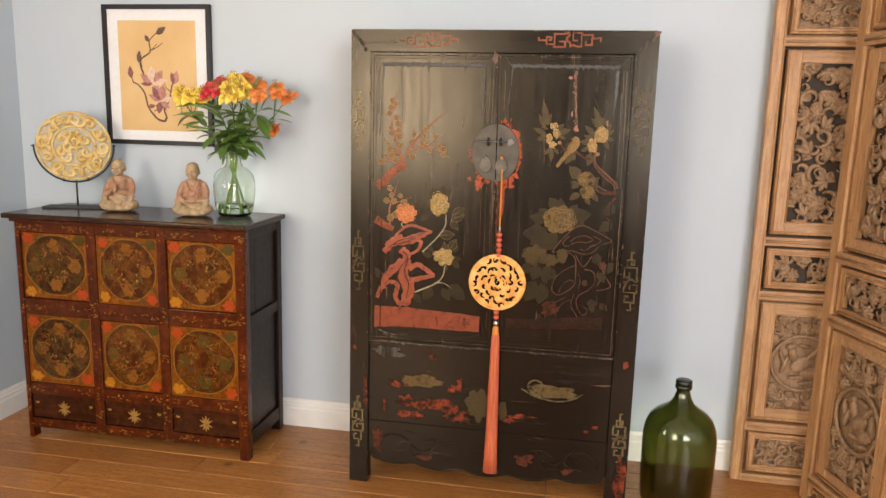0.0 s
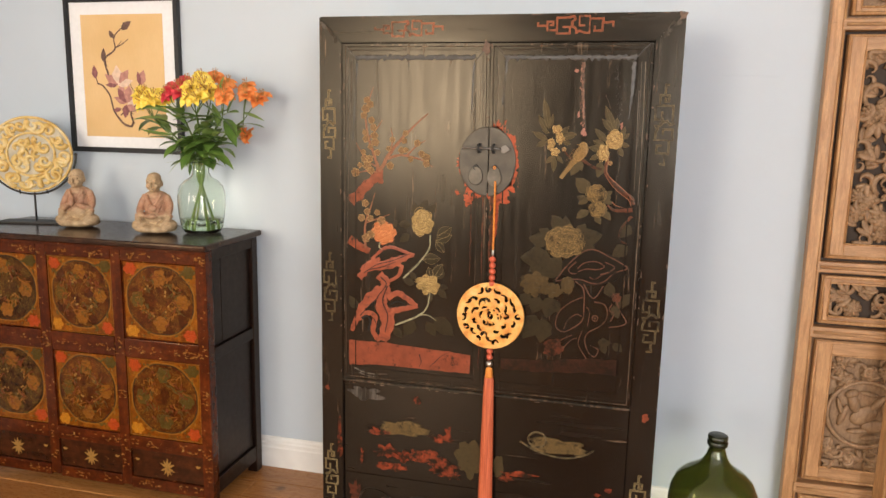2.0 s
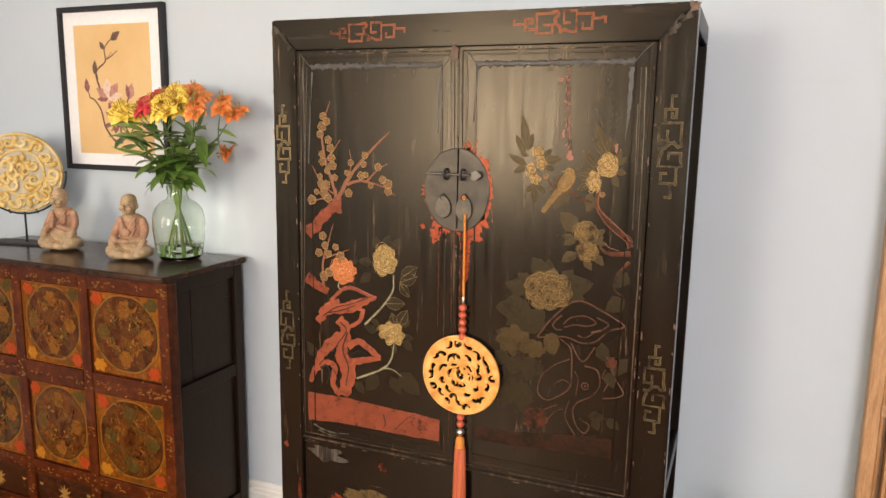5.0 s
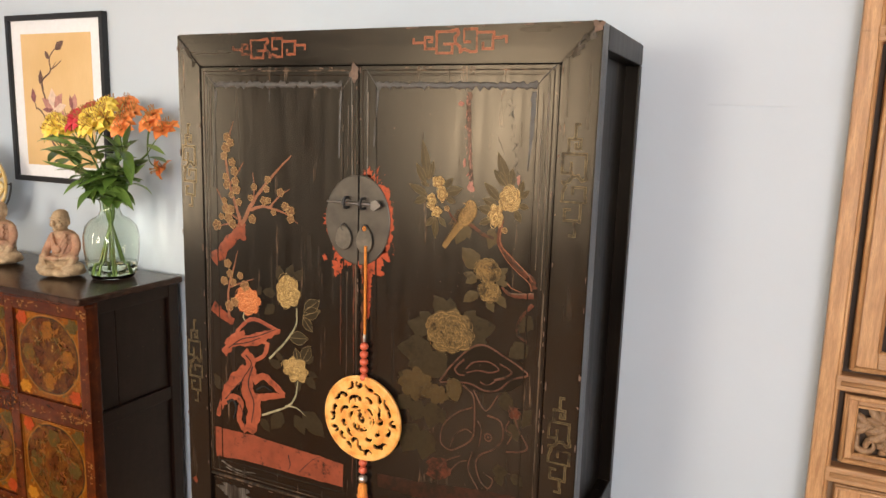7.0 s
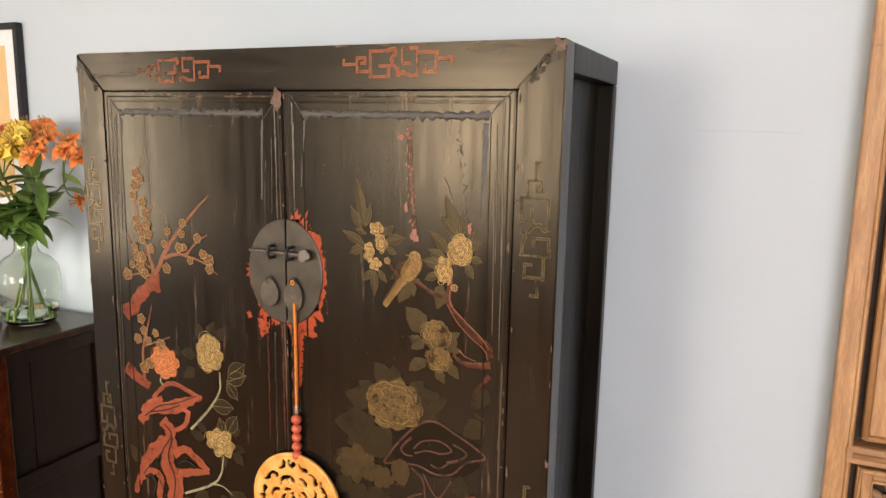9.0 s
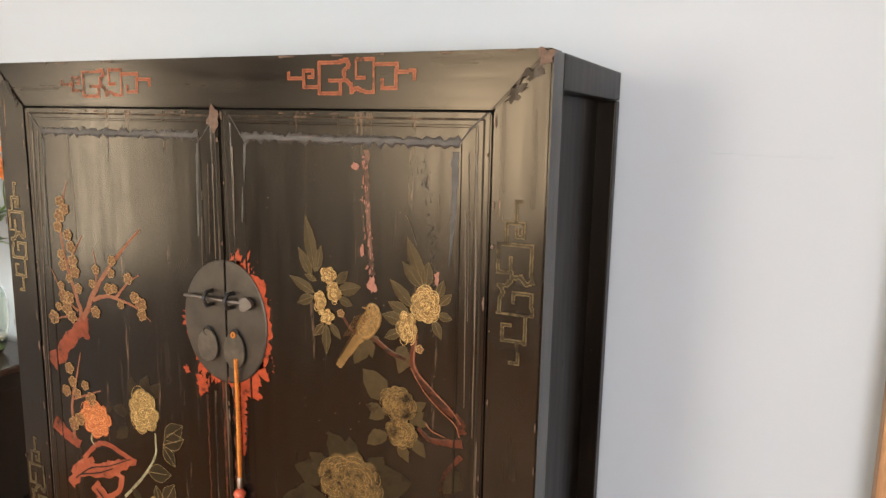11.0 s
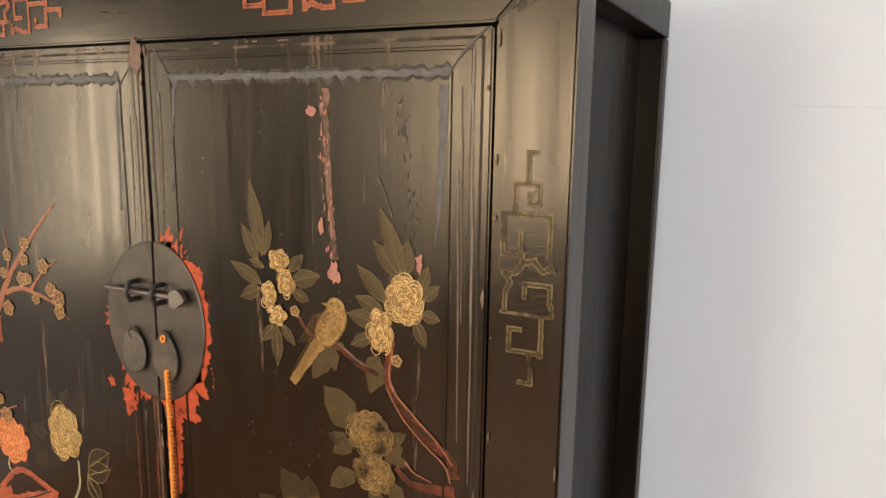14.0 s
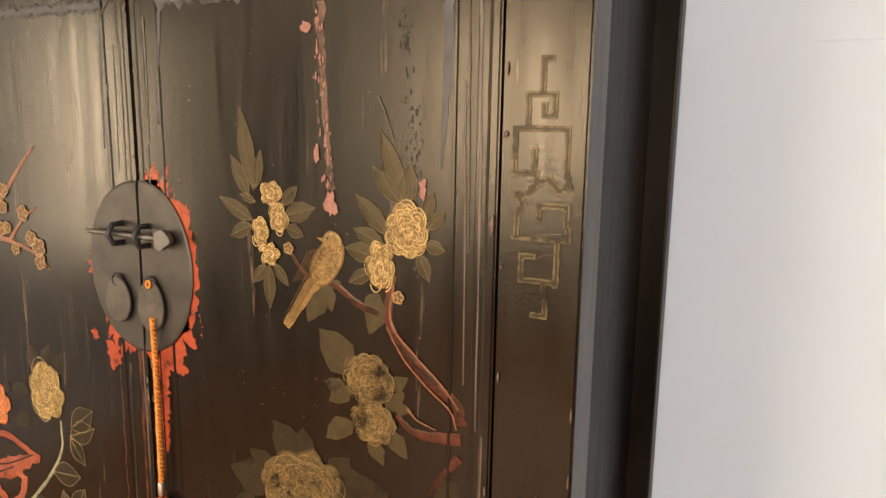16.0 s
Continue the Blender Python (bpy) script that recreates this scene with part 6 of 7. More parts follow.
tagged(seated_figure((-2.035, 2.995, STOP), 12, True, -6), "worn carved wooden seated monk figurine with joined hands", "figurine", "pair of seated figurines")
tagged(seated_figure((-1.655, 2.965, STOP), 14, False, 8), "worn carved wooden seated monk figurine with hands in lap", "figurine", "pair of seated figurines")

# glass vase with water and flowers
VX, VY = -1.495, 3.035
M_VASE = glass("pale_green_glass", (0.89, 0.93, 0.86))
M_WATER = glass("green_tinted_water", (0.92, 0.97, 0.90), 0.0, 1.33)
vase = thing("glass_vase", (VX, VY, STOP), "pale green glass vase part filled with water on the sideboard", "vase")
outer = [(0.052, 0.0), (0.066, 0.004), (0.076, 0.022), (0.083, 0.060), (0.088, 0.110), (0.088, 0.150), (0.080, 0.185), (0.060, 0.208), (0.037, 0.222), (0.031, 0.240), (0.031, 0.262), (0.036, 0.276), (0.037, 0.279)]
inner = [(r - 0.0035, max(z, 0.010)) for r, z in outer[::-1]]
part("vessel", lathe(VX, VY, [(r * 1.05, STOP + 0.001 + z) for r, z in outer + inner], 40), M_VASE, vase, smooth=True).visible_shadow = False
part("water", lathe(VX, VY, [(0.047, STOP + 0.0115)] + [(r * 1.05 - 0.0030, STOP + 0.001 + z) for r, z in ((0.066, 0.012), (0.076, 0.022), (0.0825, 0.056))], 40), M_WATER, vase, "clear greenish water", True).visible_shadow = False

M_STEMG = plain("green_stem", (0.10, 0.160, 0.035), 0.45, 0.3, 60)
M_LEAFG = Mat("glossy_green_leaf")
_c = M_LEAFG.ramp(M_LEAFG.rand(), (0.0, (0.075, 0.155, 0.025)), (0.6, (0.135, 0.245, 0.045)), (1.0, (0.24, 0.35, 0.095)))
_c = M_LEAFG.mix(M_LEAFG.ramp(M_LEAFG.noise(60, 4), (0.4, 0.0), (0.7, 0.4)), _c, (0.17, 0.25, 0.07))
M_LEAFG.set(Base_Color=_c, Roughness=0.36)
M_LEAFG = M_LEAFG.bump(M_LEAFG.noise(150), 0.3).m


def petal_mat(name, a, b):
    m = Mat(name)
    m.set(Base_Color=m.ramp(m.noise(70, 4), (0.3, a), (0.7, b)), Roughness=0.5, Subsurface_Weight=0.1, Subsurface_Scale=0.006)
    return m.m


M_PY = petal_mat("yellow_petal", (0.82, 0.53, 0.03), (0.90, 0.74, 0.17))
M_PR = petal_mat("red_petal", (0.52, 0.02, 0.03), (0.70, 0.06, 0.08))
M_PO = petal_mat("orange_petal", (0.78, 0.19, 0.03), (0.88, 0.36, 0.11))
M_STAMEN = plain("brown_stamen", (0.42, 0.20, 0.05), 0.6)
bouquet = thing("flower_bouquet", (VX, VY, STOP + 0.02), "yellow, red and orange alstroemeria bouquet standing in a glass vase", "flowers")
rnd = random.Random(17)


def blade(base, d, up, length, width, curl, n=6, fold=0.25):
    """A curved pointed leaf or petal from base along d, bending towards -up by curl."""
    bm = bmesh.new()
    d, up = Vector(d).normalized(), Vector(up).normalized()
    s = d.cross(up).normalized()
    up = s.cross(d).normalized()
    p, rings = Vector(base), []
    for k in range(n + 1):
        f = k / n
        w = width * 0.5 * math.sin(math.pi * min(1, 0.08 + 0.92 * f) ** 0.85) + 0.0004
        rings.append([p - s * w + up * w * fold, p - s * w * 0.5 + up * w * fold * 0.3, p.copy(), p + s * w * 0.5 + up * w * fold * 0.3, p + s * w + up * w * fold])
        d = (Matrix.Rotation(curl / n, 3, s) @ d).normalized()
        up = s.cross(d).normalized()
        p = p + d * length / n
    return grid_faces(bm, rings, False)


def lily(c, axis, r, mat):
    """An alstroemeria bloom: six petals round a funnel, with stamens."""
    axis = Vector(axis).normalized()
    q = axis.to_track_quat("Z", "Y").to_matrix().to_4x4()
    fl = None
    for k in range(6):
        a = math.pi * k / 3 + rnd.uniform(-0.15, 0.15)
        d = Vector((math.cos(a), math.sin(a), 1.35 if k % 2 else 1.05))
        bm = blade((0, 0, 0), d, Vector((-math.cos(a), -math.sin(a), 1)), r * (1.0 if k % 2 else 1.1), r * (0.88 if k % 2 == 0 else 0.62), -1.25, 6, 0.45)
        fl = merge(fl, bm)
    bmesh.ops.transform(fl, matrix=Matrix.Translation(Vector(c) - axis * r * 0.55) @ q, verts=fl.verts)
    ob = part("bloom", fl, mat, bouquet, "", True)
    st = bmesh.new()
    for k in range(5):
        a = k * 1.26
        e = Vector(c) - axis * r * 0.4 + q.to_3x3() @ Vector((math.cos(a) * r * 0.22, math.sin(a) * r * 0.22, r * 0.75))
        tube([Vector(c) - axis * r * 0.5, e], 0.0009, 5, st)
        blob(e, (0.0018, 0.0018, 0.003), None, st, 6, 4)
    part("stamen_tuft", st, M_STAMEN, ob)
    return ob


BLOOMS = [(-1.655, 2.95, 1.585, "y"), (-1.715, 2.99, 1.600, "y"), (-1.695, 2.96, 1.572, "y"), (-1.615, 2.97, 1.580, "y"), (-1.635, 3.02, 1.598, "y"), (-1.560, 2.97, 1.622, "r"), (-1.525, 2.99, 1.640, "r"), (-1.545, 3.03, 1.645, "r"), (-1.520, 2.95, 1.610, "r"),
          (-1.465, 2.94, 1.628, "y"), (-1.420, 2.95, 1.632, "y"), (-1.440, 2.92, 1.592, "y"), (-1.475, 2.93, 1.590, "y"), (-1.400, 2.96, 1.610, "y"), (-1.355, 2.97, 1.618, "o"), (-1.335, 2.95, 1.590, "o"), (-1.365, 3.02, 1.640, "o"),
          (-1.275, 3.01, 1.608, "o"), (-1.245, 3.04, 1.590, "o"), (-1.295, 3.04, 1.630, "o"), (-1.455, 2.99, 1.655, "y"), (-1.430, 2.98, 1.612, "y"), (-1.585, 2.96, 1.600, "r"), (-1.500, 3.06, 1.665, "o"), (-1.440, 3.07, 1.668, "o"), (-1.345, 3.10, 1.44, "o")]
HUBS = [Vector((-1.66, 2.99, 1.50)), Vector((-1.54, 2.98, 1.53)), Vector((-1.45, 2.95, 1.52)), Vector((-1.36, 2.98, 1.51)), Vector((-1.30, 3.03, 1.50)), Vector((-1.47, 3.07, 1.54))]
for i, h in enumerate(HUBS):
    a = i * 1.05 + 2.6
    foot = Vector((VX + 0.050 * math.cos(a), VY + 0.050 * math.sin(a), STOP + 0.016))
    neck = Vector((VX + 0.014 * math.cos(a + 2.8), VY + 0.014 * math.sin(a + 2.8), STOP + 0.250))
    part("stem", tube(curve([foot, (foot + neck) / 2, neck, neck * 0.45 + h * 0.55 + Vector((0, 0, 0.02)), h], 5), 0.0036, 8), M_STEMG, bouquet, smooth=True)
for i in range(5):
    a = i * 1.3 + 0.4
    part("stem", tube([(VX + 0.055 * math.cos(a), VY + 0.055 * math.sin(a), STOP + 0.016), (VX + 0.012 * math.cos(a + 3), VY + 0.012 * math.sin(a + 3), STOP + 0.24), (VX + 0.03 * math.cos(a + 3), VY + 0.03 * math.sin(a + 3), STOP + 0.36)], 0.0036, 8), M_STEMG, bouquet, smooth=True)
for x, yy, z, col in BLOOMS:
    c = Vector((x, yy, z))
    h = min(HUBS, key=lambda v: (v - c).length)
    d = (c - h) * 0.5 + Vector((rnd.uniform(-0.02, 0.05), -0.075, 0.02))
    part("stalk", tube(curve([h, (h + c) / 2 + Vector((0, 0, -0.006)), c - d.normalized() * 0.02], 4), 0.0018, 6), M_STEMG, bouquet, smooth=True)
    lily(c + Vector((rnd.uniform(-0.012, 0.012), 0.020, 0.016)), d + Vector((rnd.uniform(-0.05, 0.05), 0, 0.06)), 0.040, {"y": M_PY, "r": M_PR, "o": M_PO}[col])
    lily(c, d, 0.050 if col == "y" else 0.042, {"y": M_PY, "r": M_PR, "o": M_PO}[col])
for k in range(120):
    if k < 90:
        h = HUBS[k % 6]
        root = Vector((VX, VY, STOP + 0.27)).lerp(h, rnd.uniform(0.15, 1.0))
    else:
        root = Vector((VX, VY, STOP + 0.27)) + Vector((rnd.uniform(-0.05, 0.05), rnd.uniform(-0.05, 0.03), rnd.uniform(0.0, 0.12)))
    a = rnd.uniform(0, 6.28)
    d = Vector((math.cos(a), math.sin(a) * 0.7 - 0.2, rnd.uniform(-0.3, 0.9)))
    d += (root - Vector((VX, VY, root.z))) * 4
    if root.y + d.normalized().y * 0.1 > 3.18:
        d.y = -abs(d.y)
    part("leaf", blade(root, d, (0, 0, 1), rnd.uniform(0.070, 0.120), rnd.uniform(0.034, 0.056), rnd.uniform(-1.4, -0.1), 6, rnd.uniform(0.05, 0.4)), M_LEAFG, bouquet, smooth=True)
for base, d, ln, wd, cu in (((-1.60, 2.96, 1.545), (-1, -0.3, 0.0), 0.12, 0.040, -0.3), ((-1.55, 2.94, 1.52), (-0.7, -0.6, 0.4), 0.10, 0.042, -0.4), ((-1.45, 2.92, 1.50), (-0.2, -1, 0.5), 0.09, 0.042, -0.6), ((-1.40, 2.93, 1.48), (0.5, -0.8, 0.5), 0.10, 0.040, -0.6), ((-1.34, 2.96, 1.52), (0.8, -0.5, 0.3), 0.10, 0.042, -0.4), ((-1.52, 2.95, 1.46), (-0.5, -0.8, 0.6), 0.11, 0.040, -0.3),
                            ((-1.42, 2.99, 1.385), (1, -0.3, -0.25), 0.13, 0.034, -0.7), ((-1.47, 2.98, 1.37), (1, -0.2, 0.25), 0.11, 0.030, -0.5), ((-1.52, 3.0, 1.36), (-1, -0.2, -0.45), 0.12, 0.022, -0.5), ((-1.50, 2.97, 1.37), (0.1, -1, -0.4), 0.09, 0.034, -0.6),
                            ((-1.62, 2.98, 1.50), (-1, -0.2, 0.15), 0.13, 0.036, -0.4), ((-1.56, 2.97, 1.44), (-1, -0.2, -0.05), 0.14, 0.028, 0.4), ((-1.36, 3.0, 1.50), (0.5, -0.3, -0.8), 0.14, 0.036, 0.3), ((-1.30, 3.03, 1.53), (1, -0.2, -0.2), 0.10, 0.022, -0.2),
                            ((-1.37, 2.98, 1.60), (0.3, 0, 1), 0.07, 0.024, -0.1), ((-1.33, 2.97, 1.53), (0.5, -0.3, 0.8), 0.09, 0.034, -0.2)):
    part("leaf", blade(base, d, (0, -0.4, 1), ln, wd, cu, 8, 0.2), M_LEAFG, bouquet, smooth=True)


# ---------------------------------------------------------------- framed print
QX0, QX1, QZ0, QZ1, QY = -2.221, -1.675, 1.353, 1.997, WALL_Y - 0.001
pic = thing("framed_picture", ((QX0 + QX1) / 2, QY, QZ0), "black framed magnolia branch print with wide white mount", "picture")
fw = 0.021
M_MOUNT = plain("white_mount_board", (0.79, 0.80, 0.82), 0.8, 0.03, 60)
M_PAPER = Mat("buff_silk_paper")
_c = M_PAPER.ramp(M_PAPER.noise(3, 3), (0.3, (0.66, 0.43, 0.19)), (0.7, (0.76, 0.53, 0.27)))
M_PAPER.set(Base_Color=M_PAPER.mix(M_PAPER.ramp(M_PAPER.noise(300, 2, s=(1, 1, 0.1)), (0.4, 0.0), (0.7, 0.12)), _c, (0.5, 0.33, 0.15)), Roughness=0.8)
M_PAPER = M_PAPER.m
for pts in (((QX0, QZ0), (QX0 + fw, QZ0 + fw), (QX0 + fw, QZ1 - fw), (QX0, QZ1)), ((QX1, QZ0), (QX1, QZ1), (QX1 - fw, QZ1 - fw), (QX1 - fw, QZ0 + fw)),
            ((QX0, QZ1), (QX0 + fw, QZ1 - fw), (QX1 - fw, QZ1 - fw), (QX1, QZ1)), ((QX0, QZ0), (QX1, QZ0), (QX1 - fw, QZ0 + fw), (QX0 + fw, QZ0 + fw))):
    part("frame_bar", prism(list(pts), QY - 0.024, QY, 0.0015), M_FRAME, pic)
ax0, ax1, az0, az1 = -2.146, -1.752, 1.420, 1.926
part("mount_board", box(QX0 + fw, QX1 - fw, QY - 0.012, QY - 0.006, QZ0 + fw, QZ1 - fw), M_MOUNT, pic)
paper = part("print", box(ax0, ax1, QY - 0.0128, QY - 0.0122, az0, az1), M_PAPER, pic, "buff paper with a painted magnolia branch")
AYY = QY - 0.0132
M_INK = plain("brown_ink", (0.135, 0.075, 0.058), 0.8, 0.3, 90)
M_MAG = plain("pink_ink", (0.46, 0.22, 0.18), 0.8, 0.25, 60)
M_MAGD = plain("plum_ink", (0.26, 0.10, 0.10), 0.8, 0.3, 60)
M_MAGP = plain("cream_ink", (0.70, 0.52, 0.40), 0.8, 0.15, 60)


def art(u, v):
    """Sheet position, u to the right and v down, in hundredths of its size."""
    return ax0 + (ax1 - ax0) * u / 100, az1 - (az1 - az0) * v / 100


for w0, w1, *pts in ((3, 6, (18, 56), (24, 58), (32, 66), (36, 78), (46, 88), (56, 91), (60, 87)), (5, 3, (60, 88), (57, 80), (64, 71), (68, 58), (74, 52)), (5, 2.5, (33, 52), (28, 40), (30, 34), (41, 28), (41, 18), (52, 10)),
                     (3, 1.5, (41, 27), (50, 24), (58, 20)), (3, 1.5, (44, 82), (52, 78), (60, 81)), (3, 1.2, (30, 42), (27, 32)), (2, 1.2, (44, 26), (50, 21)), (3, 1.5, (18, 57), (15, 50)), (2.4, 1.2, (66, 64), (60, 60), (58, 56))):
    part("painted_branch", ribbon([art(*p) for p in pts], w0 * 0.0019, w1 * 0.0019, AYY, None, 0.5), M_INK, paper)
for i, (u0, v0, u1, v1, wd, mat) in enumerate([(43, 57, 30, 50, 0.4, M_MAG), (43, 57, 42, 44, 0.5, M_MAGP), (44, 57, 54, 47, 0.45, M_MAG), (43, 57, 58, 54, 0.35, M_MAGP), (42, 57, 30, 57, 0.3, M_MAGD), (44, 58, 50, 62, 0.5, M_MAG),
                                              (52, 72, 44, 62, 0.4, M_MAGD), (53, 72, 56, 60, 0.45, M_MAG), (52, 72, 40, 68, 0.35, M_MAG), (53, 73, 66, 70, 0.35, M_MAGP), (52, 73, 50, 82, 0.5, M_MAGD), (53, 73, 62, 78, 0.4, M_MAG),
                                              (71, 57, 74, 47, 0.45, M_MAG), (71, 57, 68, 48, 0.35, M_MAGD), (15, 52, 14, 43, 0.4, M_MAGD), (26, 38, 27, 29, 0.35, M_INK), (40, 19, 36, 14, 0.45, M_INK), (50, 12, 60, 7, 0.42, M_INK), (36, 78, 44, 77, 0.4, M_MAGD)]):
    part("painted_petal", leaf_flat(*art(u0, v0), *art(u0 + (u1 - u0) * 1.25, v0 + (v1 - v0) * 1.25), AYY - 0.0003 - 0.0001 * (i % 4), wd * 1.25), mat, paper)
for v in (76, 79, 82):
    part("written_mark", pool(*art(79, v), 0.0035, 0.005, AYY, None, 8, 0.4, v), M_INK, paper)

# ---------------------------------------------------------------- green glass demijohn
JX, JY = 0.479, 2.865
M_BOTTLE = glass("olive_bottle_glass", (0.27, 0.29, 0.115), 0.03, 1.5)
demi = thing("demijohn", (JX, JY, 0), "large dark green glass demijohn bottle standing on the floor", "bottle")
outer = [(0.115, 0.0), (0.134, 0.006), (0.143, 0.025), (0.146, 0.12), (0.147, 0.240), (0.146, 0.275), (0.139, 0.312), (0.124, 0.342), (0.100, 0.364), (0.070, 0.382), (0.047, 0.400), (0.034, 0.422), (0.028, 0.442), (0.0255, 0.452), (0.031, 0.455), (0.0315, 0.468), (0.0285, 0.471), (0.031, 0.474), (0.031, 0.486), (0.027, 0.490)]
inner = [(r - 0.005, max(z, 0.012)) for r, z in outer[::-1]]
part("vessel", lathe(JX, JY, [(r * 0.975, z * 1.06) for r, z in outer + inner], 48), M_BOTTLE, demi, smooth=True).visible_shadow = False

M_LIP = plain("dark_bottle_lip", (0.018, 0.022, 0.010), 0.2, 0.2, 60)
part("lip_ring", lathe(JX, JY, [(0.0300, 0.4840), (0.0325, 0.4860), (0.0328, 0.4990), (0.0300, 0.5010)], 32), M_LIP, demi, "dark glass ring below the mouth", True)
part("mouth_ring", lathe(JX, JY, [(0.0296, 0.5030), (0.0318, 0.5045), (0.0318, 0.5170), (0.0270, 0.5205)], 32), M_LIP, demi, "dark glass rim", True)

# ---------------------------------------------------------------- carved screens
M_PINE = timber("waxed_pine", (0.36, 0.172, 0.070), (0.64, 0.375, 0.175), (9, 9, 0.8), 0.5, 9, False)
M_PINE_H = timber("waxed_pine_rail", (0.30, 0.148, 0.064), (0.58, 0.34, 0.165), (0.8, 9, 9), 0.5, 9, False)
M_CARVE = timber("carved_pine", (0.19, 0.105, 0.052), (0.41, 0.255, 0.138), (5, 5, 2), 0.55, 16, False, False)
# near-black wood colour that stands in for the shade behind the pierced fields
M_FIELD_SHADE = timber("painted_field_shade", (0.030, 0.017, 0.009), (0.055, 0.032, 0.018), (6, 6, 1), 0.7, 9, False, False)


def carve_elements(bm, u0, u1, v0, v1, y, seed, step=0.05, ring=None):
    """Fills a field with scrolls, blooms and leaves in deep relief; a ring keeps them inside or outside it."""
    rnd = random.Random(seed)
    v = v0 + step * 0.5
    row = 0
    while v < v1:
        u = u0 + step * (0.3 if row % 2 else 0.75)
        while u < u1:
            cu, cv = u + rnd.uniform(-0.3, 0.3) * step, v + rnd.uniform(-0.3, 0.3) * step
            u += step
            cu, cv = min(max(cu, u0 + 0.018), u1 - 0.018), min(max(cv, v0 + 0.018), v1 - 0.018)
            if ring and abs(math.hypot(cu - ring[0], cv - ring[1]) - ring[2]) < 0.018:
                continue
            if ring and math.hypot(cu - ring[0], cv - ring[1]) < ring[2]:
                continue
            kind = rnd.random()
            yy = y - rnd.uniform(0.0, 0.008)
            if kind < 0.42:
                c = curl_pts(cu, cv, step * rnd.uniform(0.46, 0.66), rnd.uniform(0, 6.3), rnd.choice((-1, 1)) * rnd.uniform(0.6, 1.05), yy, 14)
                c = [(min(max(p, u0 + 0.006), u1 - 0.006), q - 0.006 * i / 14, min(max(r, v0 + 0.006), v1 - 0.006)) for i, (p, q, r) in enumerate(c)]
                tube(c, [step * (0.05 + 0.105 * math.sin(math.pi * min(1, (i + 2) / 13))) for i in range(len(c))], 8, bm)
            elif kind < 0.64:
                r = step * rnd.uniform(0.48, 0.64)
                for n, q, f in ((8, 0.66, 0.0), (5, 0.34, 0.006)):
                    for k in range(n):
                        t = k * 6.2832 / n + rnd.uniform(-0.1, 0.1)
                        blob((min(max(cu + r * q * math.cos(t), u0 + 0.008), u1 - 0.008), yy - f, min(max(cv + r * q * math.sin(t), v0 + 0.008), v1 - 0.008)), (r * 0.40, 0.007, r * 0.27), Matrix.Rotation(-t, 4, "Y") @ Matrix.Rotation(0.5, 4, "Z"), bm, 8, 5)
                blob((cu, yy - 0.010, cv), (r * 0.20, 0.007, r * 0.20), None, bm, 8, 5)
            else:
                a0 = rnd.uniform(0, 6.3)
                for k in range(3):
                    t = a0 + k * 0.65
                    ln = step * rnd.uniform(0.6, 0.9)
                    blob((min(max(cu + ln * 0.5 * math.cos(t), u0 + 0.014), u1 - 0.014), yy - 0.003 * k, min(max(cv + ln * 0.5 * math.sin(t), v0 + 0.014), v1 - 0.014)), (ln * 0.58, 0.007, ln * 0.23), Matrix.Rotation(-t, 4, "Y") @ Matrix.Rotation(0.35, 4, "X"), bm, 10, 6)
        v += step * 0.85
        row += 1
    return bm


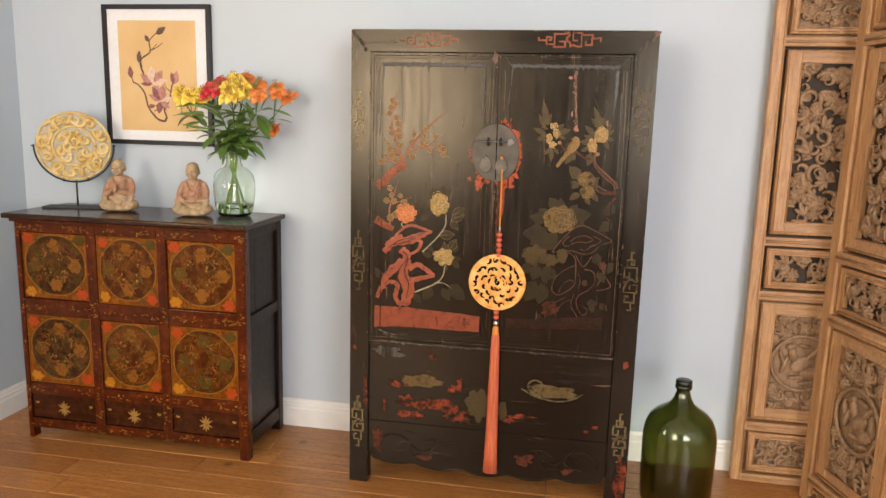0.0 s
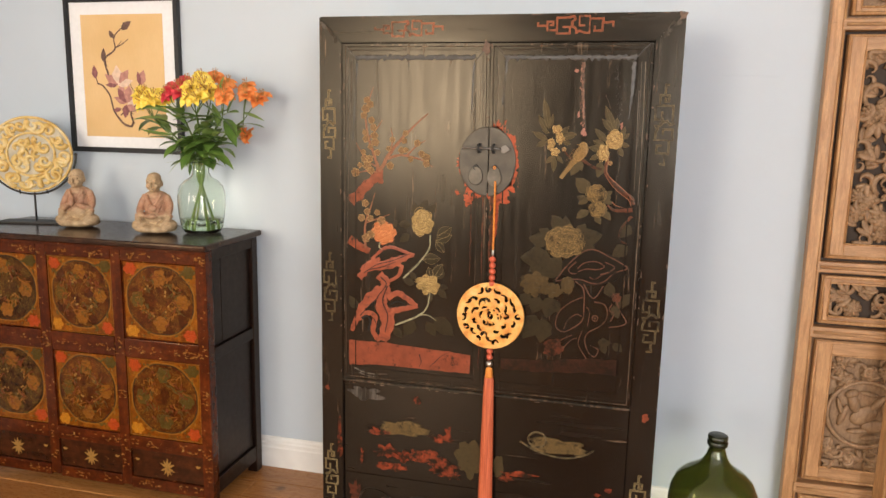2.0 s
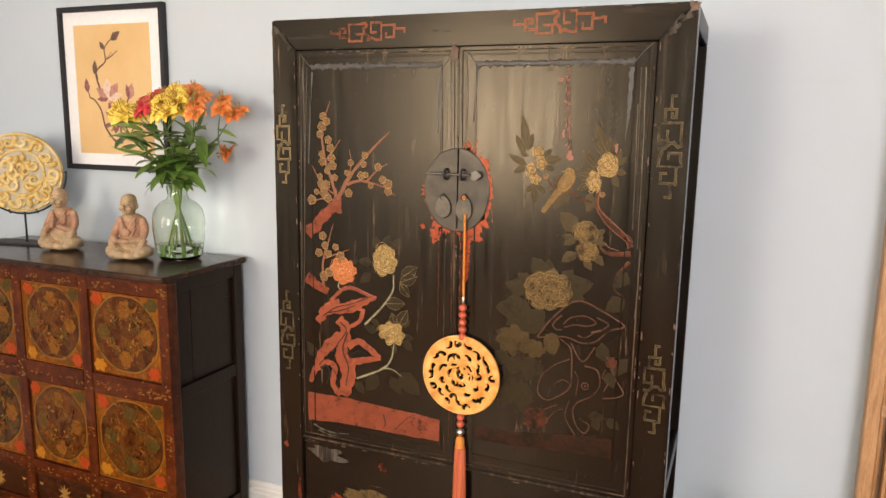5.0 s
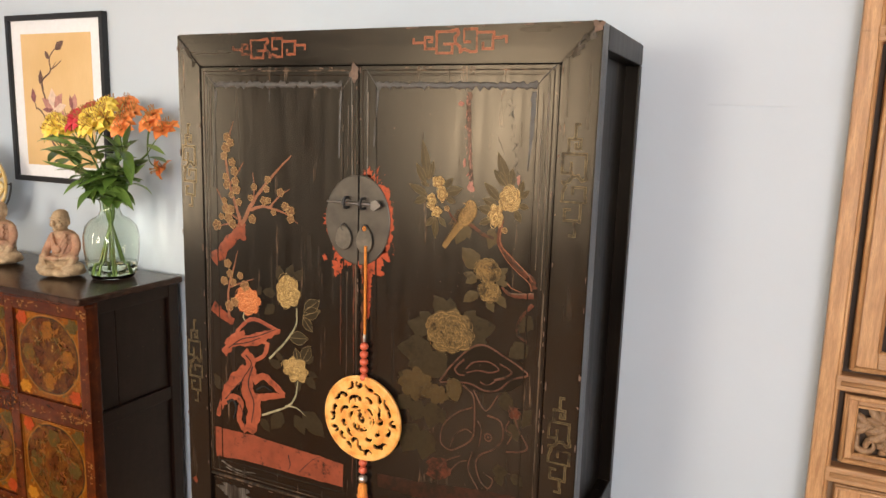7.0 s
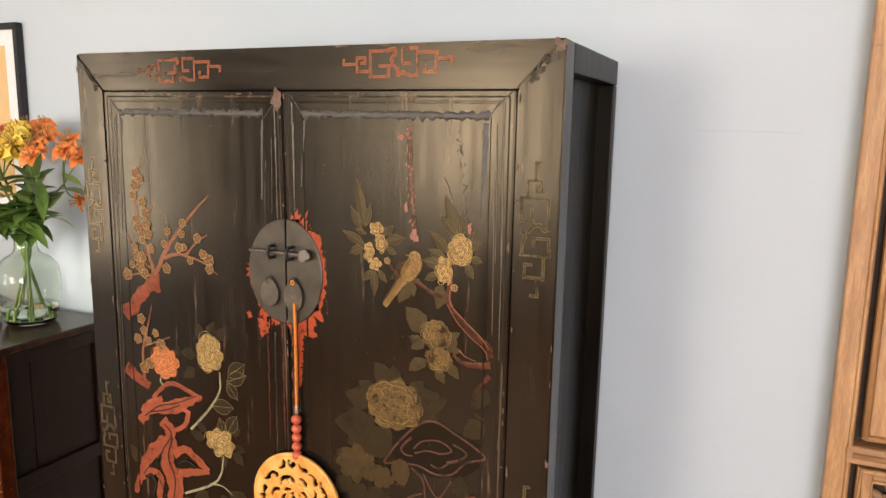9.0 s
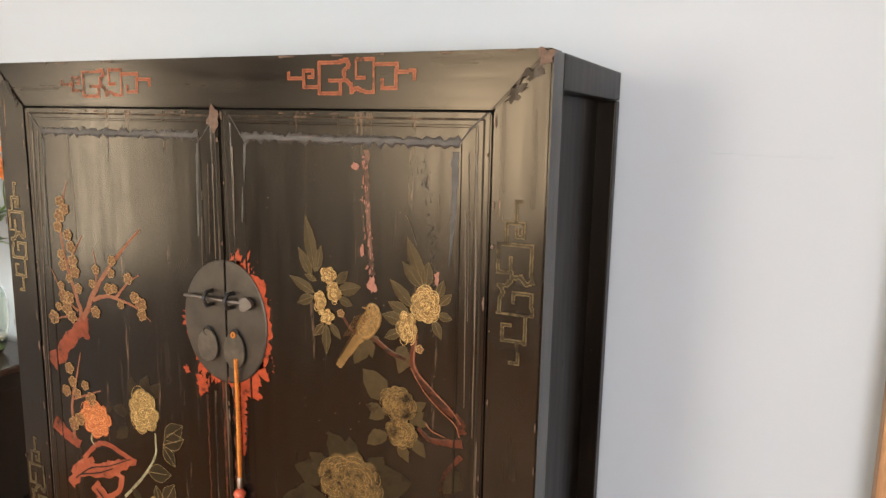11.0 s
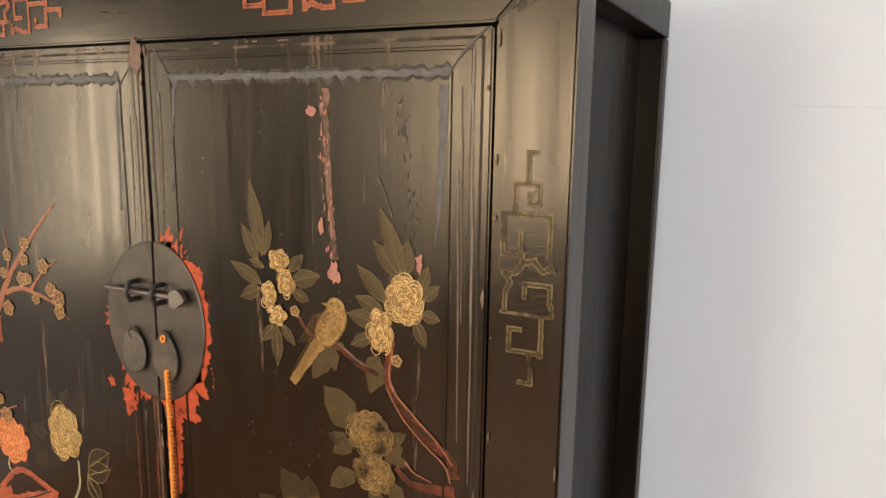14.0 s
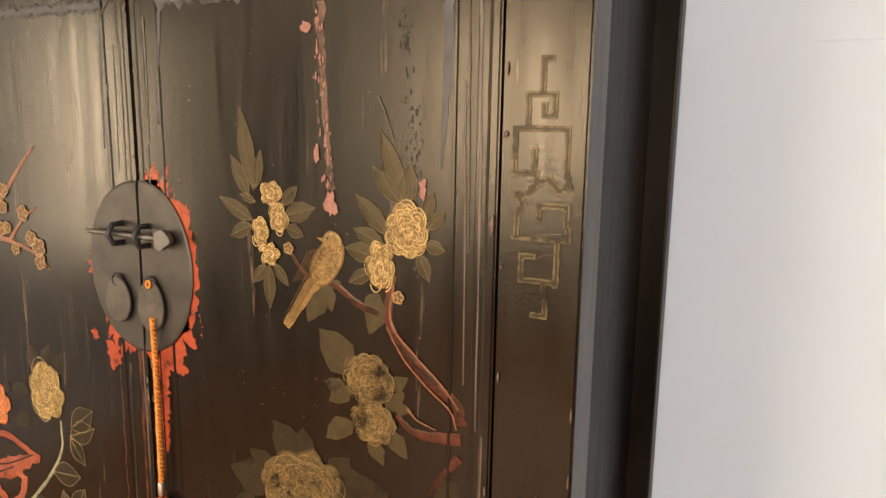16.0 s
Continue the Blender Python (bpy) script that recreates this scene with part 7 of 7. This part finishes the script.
def carved_screen(origin, deg, lean, width, rails, top, stile, label, seed):
    """A tall panelled screen. rails: (z0, z1) of each cross rail, from the foot up; fields between them hold carved panels."""
    sc = thing("carved_screen", origin, label, "screen", "carved screens")
    m = Matrix.Translation(origin) @ Matrix.Rotation(radians(deg), 4, "Z") @ Matrix.Rotation(radians(lean), 4, "X")

    def add(name, bm, mat, parent=None, smooth=False):
        return put(name, bm, mat, parent or sc, m, "", smooth)

    for x0 in (0, width - stile):
        s = add("stile", box(x0, x0 + stile, 0, 0.045, 0, top, 0.004), M_PINE)
        xi = x0 + stile if x0 == 0 else x0
        add("stile_bead", tube([(xi + (-0.006 if x0 == 0 else 0.006), -0.001, 0.02), (xi + (-0.006 if x0 == 0 else 0.006), -0.001, top - 0.02)], 0.0045, 8), M_PINE, s, True)
    for z0, z1 in rails:
        r = add("rail", box(stile - 0.012, width - stile + 0.012, -0.006, 0.040, z0, z1, 0.006, 3), M_PINE_H)
        add("rail_bead", tube([(stile, -0.007, (z0 + z1) / 2), (width - stile, -0.007, (z0 + z1) / 2)], 0.006, 8), M_PINE_H, r, True)
    for i, ((a0, a1), (b0, b1)) in enumerate(zip(rails, rails[1:])):
        z0, z1, x0, x1 = a1, b0, stile, width - stile
        tall = z1 - z0
        mg = 0.070 if tall > 0.4 else 0.042
        fx0, fx1, fz0, fz1 = x0 + 0.014, x1 - 0.014, z0 + 0.010, z1 - 0.010
        f = add("field_frame", box(fx0, fx0 + mg - 0.014, 0.012, 0.034, fz0, fz1, 0.003), M_PINE)
        add("field_frame", box(fx1 - mg + 0.014, fx1, 0.012, 0.034, fz0, fz1, 0.003), M_PINE)
        add("field_frame", box(fx0 + mg - 0.014, fx1 - mg + 0.014, 0.013, 0.034, fz0, fz0 + mg * 0.9 - 0.012, 0.003), M_PINE_H)
        add("field_frame", box(fx0 + mg - 0.014, fx1 - mg + 0.014, 0.013, 0.034, fz1 - mg * 0.9 + 0.012, fz1, 0.003), M_PINE_H)
        u0, u1, v0, v1 = x0 + mg, x1 - mg, z0 + mg * 0.9 - 0.002, z1 - mg * 0.9 + 0.002
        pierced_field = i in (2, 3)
        # added board; behind pierced fields its dark colour is painted shade
        add("backing", box(x0, x1, 0.0345, 0.040, z0, z1), M_FIELD_SHADE if pierced_field else M_CARVE)
        add("field_bead", tube([(u0, 0.011, v0), (u1, 0.011, v0), (u1, 0.011, v1), (u0, 0.011, v1), (u0, 0.011, v0)], 0.004, 6), M_PINE, f, True)
        add("field_moulding", tube([(fx0 + 0.006, 0.010, fz0 + 0.006), (fx1 - 0.006, 0.010, fz0 + 0.006), (fx1 - 0.006, 0.010, fz1 - 0.006), (fx0 + 0.006, 0.010, fz1 - 0.006), (fx0 + 0.006, 0.010, fz0 + 0.006)], 0.007, 6), M_PINE, f, True)
        bm = bmesh.new()
        ring = None
        if 0.3 < tall < 0.7:
            ring = ((u0 + u1) / 2, (v0 + v1) / 2, (u1 - u0) * 0.47)
            tube([(ring[0] + ring[2] * math.cos(k * 6.2832 / 40), 0.018, ring[1] + ring[2] * math.sin(k * 6.2832 / 40)) for k in range(41)], 0.008, 8, bm)
        if ring:
            q = ring[2]
            for du, dv, ru, rv, turn in ((0.02, -0.05, 0.42, 0.26, 0.6), (0.30, -0.38, 0.34, 0.22, 0.1), (-0.28, 0.30, 0.16, 0.34, 0.3), (-0.36, 0.58, 0.20, 0.13, 0.4), (-0.10, -0.55, 0.30, 0.09, 0.1), (0.35, 0.35, 0.34, 0.10, 0.9),
                                         (-0.55, -0.10, 0.10, 0.36, -0.3), (-0.65, 0.15, 0.08, 0.30, 0.3), (0.60, 0.05, 0.12, 0.36, 0.2), (0.10, 0.62, 0.26, 0.08, -0.2), (0.25, -0.72, 0.28, 0.08, 0.2)):
                blob((ring[0] + du * q, 0.028, ring[1] + dv * q), (ru * q, 0.014, rv * q), Matrix.Rotation(-turn, 4, "Y"), bm, 14, 8)
        carve_elements(bm, u0, u1, v0, v1, 0.024, seed + i, 0.070 if tall > 0.7 else 0.052, ring)
        carve_elements(bm, u0, u1, v0, v1, 0.030, seed + i + 50, 0.054, ring)
        add("carving", bm, M_CARVE, None, True)
    return sc


carved_screen((0.748, 3.118, 0.0), 0, -0.6, 0.48, ((0.0, 0.035), (0.232, 0.272), (0.806, 0.845), (1.034, 1.072), (1.828, 1.866), (2.10, 2.16)), 2.16, 0.045,
              "tall waxed pine screen with carved flower panels leaning on the wall", 100)
carved_screen((1.005, 3.035, 0.0), -75, -0.3, 0.52, ((0.0, 0.03), (0.085, 0.125), (0.755, 0.800), (1.005, 1.050), (1.815, 1.86), (2.08, 2.14)), 2.14, 0.060,
              "tall waxed pine screen with carved panels standing folded from the wall", 200)


# ---------------------------------------------------------------- oak floor boards
floor = tagged(part("floor", box(LEFT_X - 0.15, RIGHT_X + 0.15, REAR_Y - 0.15, WALL_Y + 0.15, -0.06, -0.016), M_GAP), "honey-coloured oiled oak plank floor", "floor", kind="structure")
rnd = random.Random(5)
PLANK_W, boards = 0.142, {}
for i, ln in enumerate((0.9, 1.2, 1.5, 1.8)):
    me = bpy.data.meshes.new("plank")
    bm = box(-ln / 2 + 0.0008, ln / 2 - 0.0008, -PLANK_W / 2 + 0.0008, PLANK_W / 2 - 0.0008, -0.016, 0, 0.0024, 1)
    bm.to_mesh(me)
    bm.free()
    me.materials.append(M_OAK)
    boards[ln] = me
yy = WALL_Y - PLANK_W / 2
while yy > REAR_Y:
    x = LEFT_X
    first = rnd.uniform(0.3, 1.0)
    while x < RIGHT_X:
        ln = rnd.choice((0.9, 1.2, 1.5, 1.8))
        real = min(ln * first, RIGHT_X - x)
        ob = new("plank", boards[ln])
        ob.parent = floor
        ob.location = (x + real / 2, yy, rnd.uniform(-0.0006, 0.0))
        ob.scale = (real / ln, 1, 1)
        x, first = x + real, 1.0
    yy -= PLANK_W
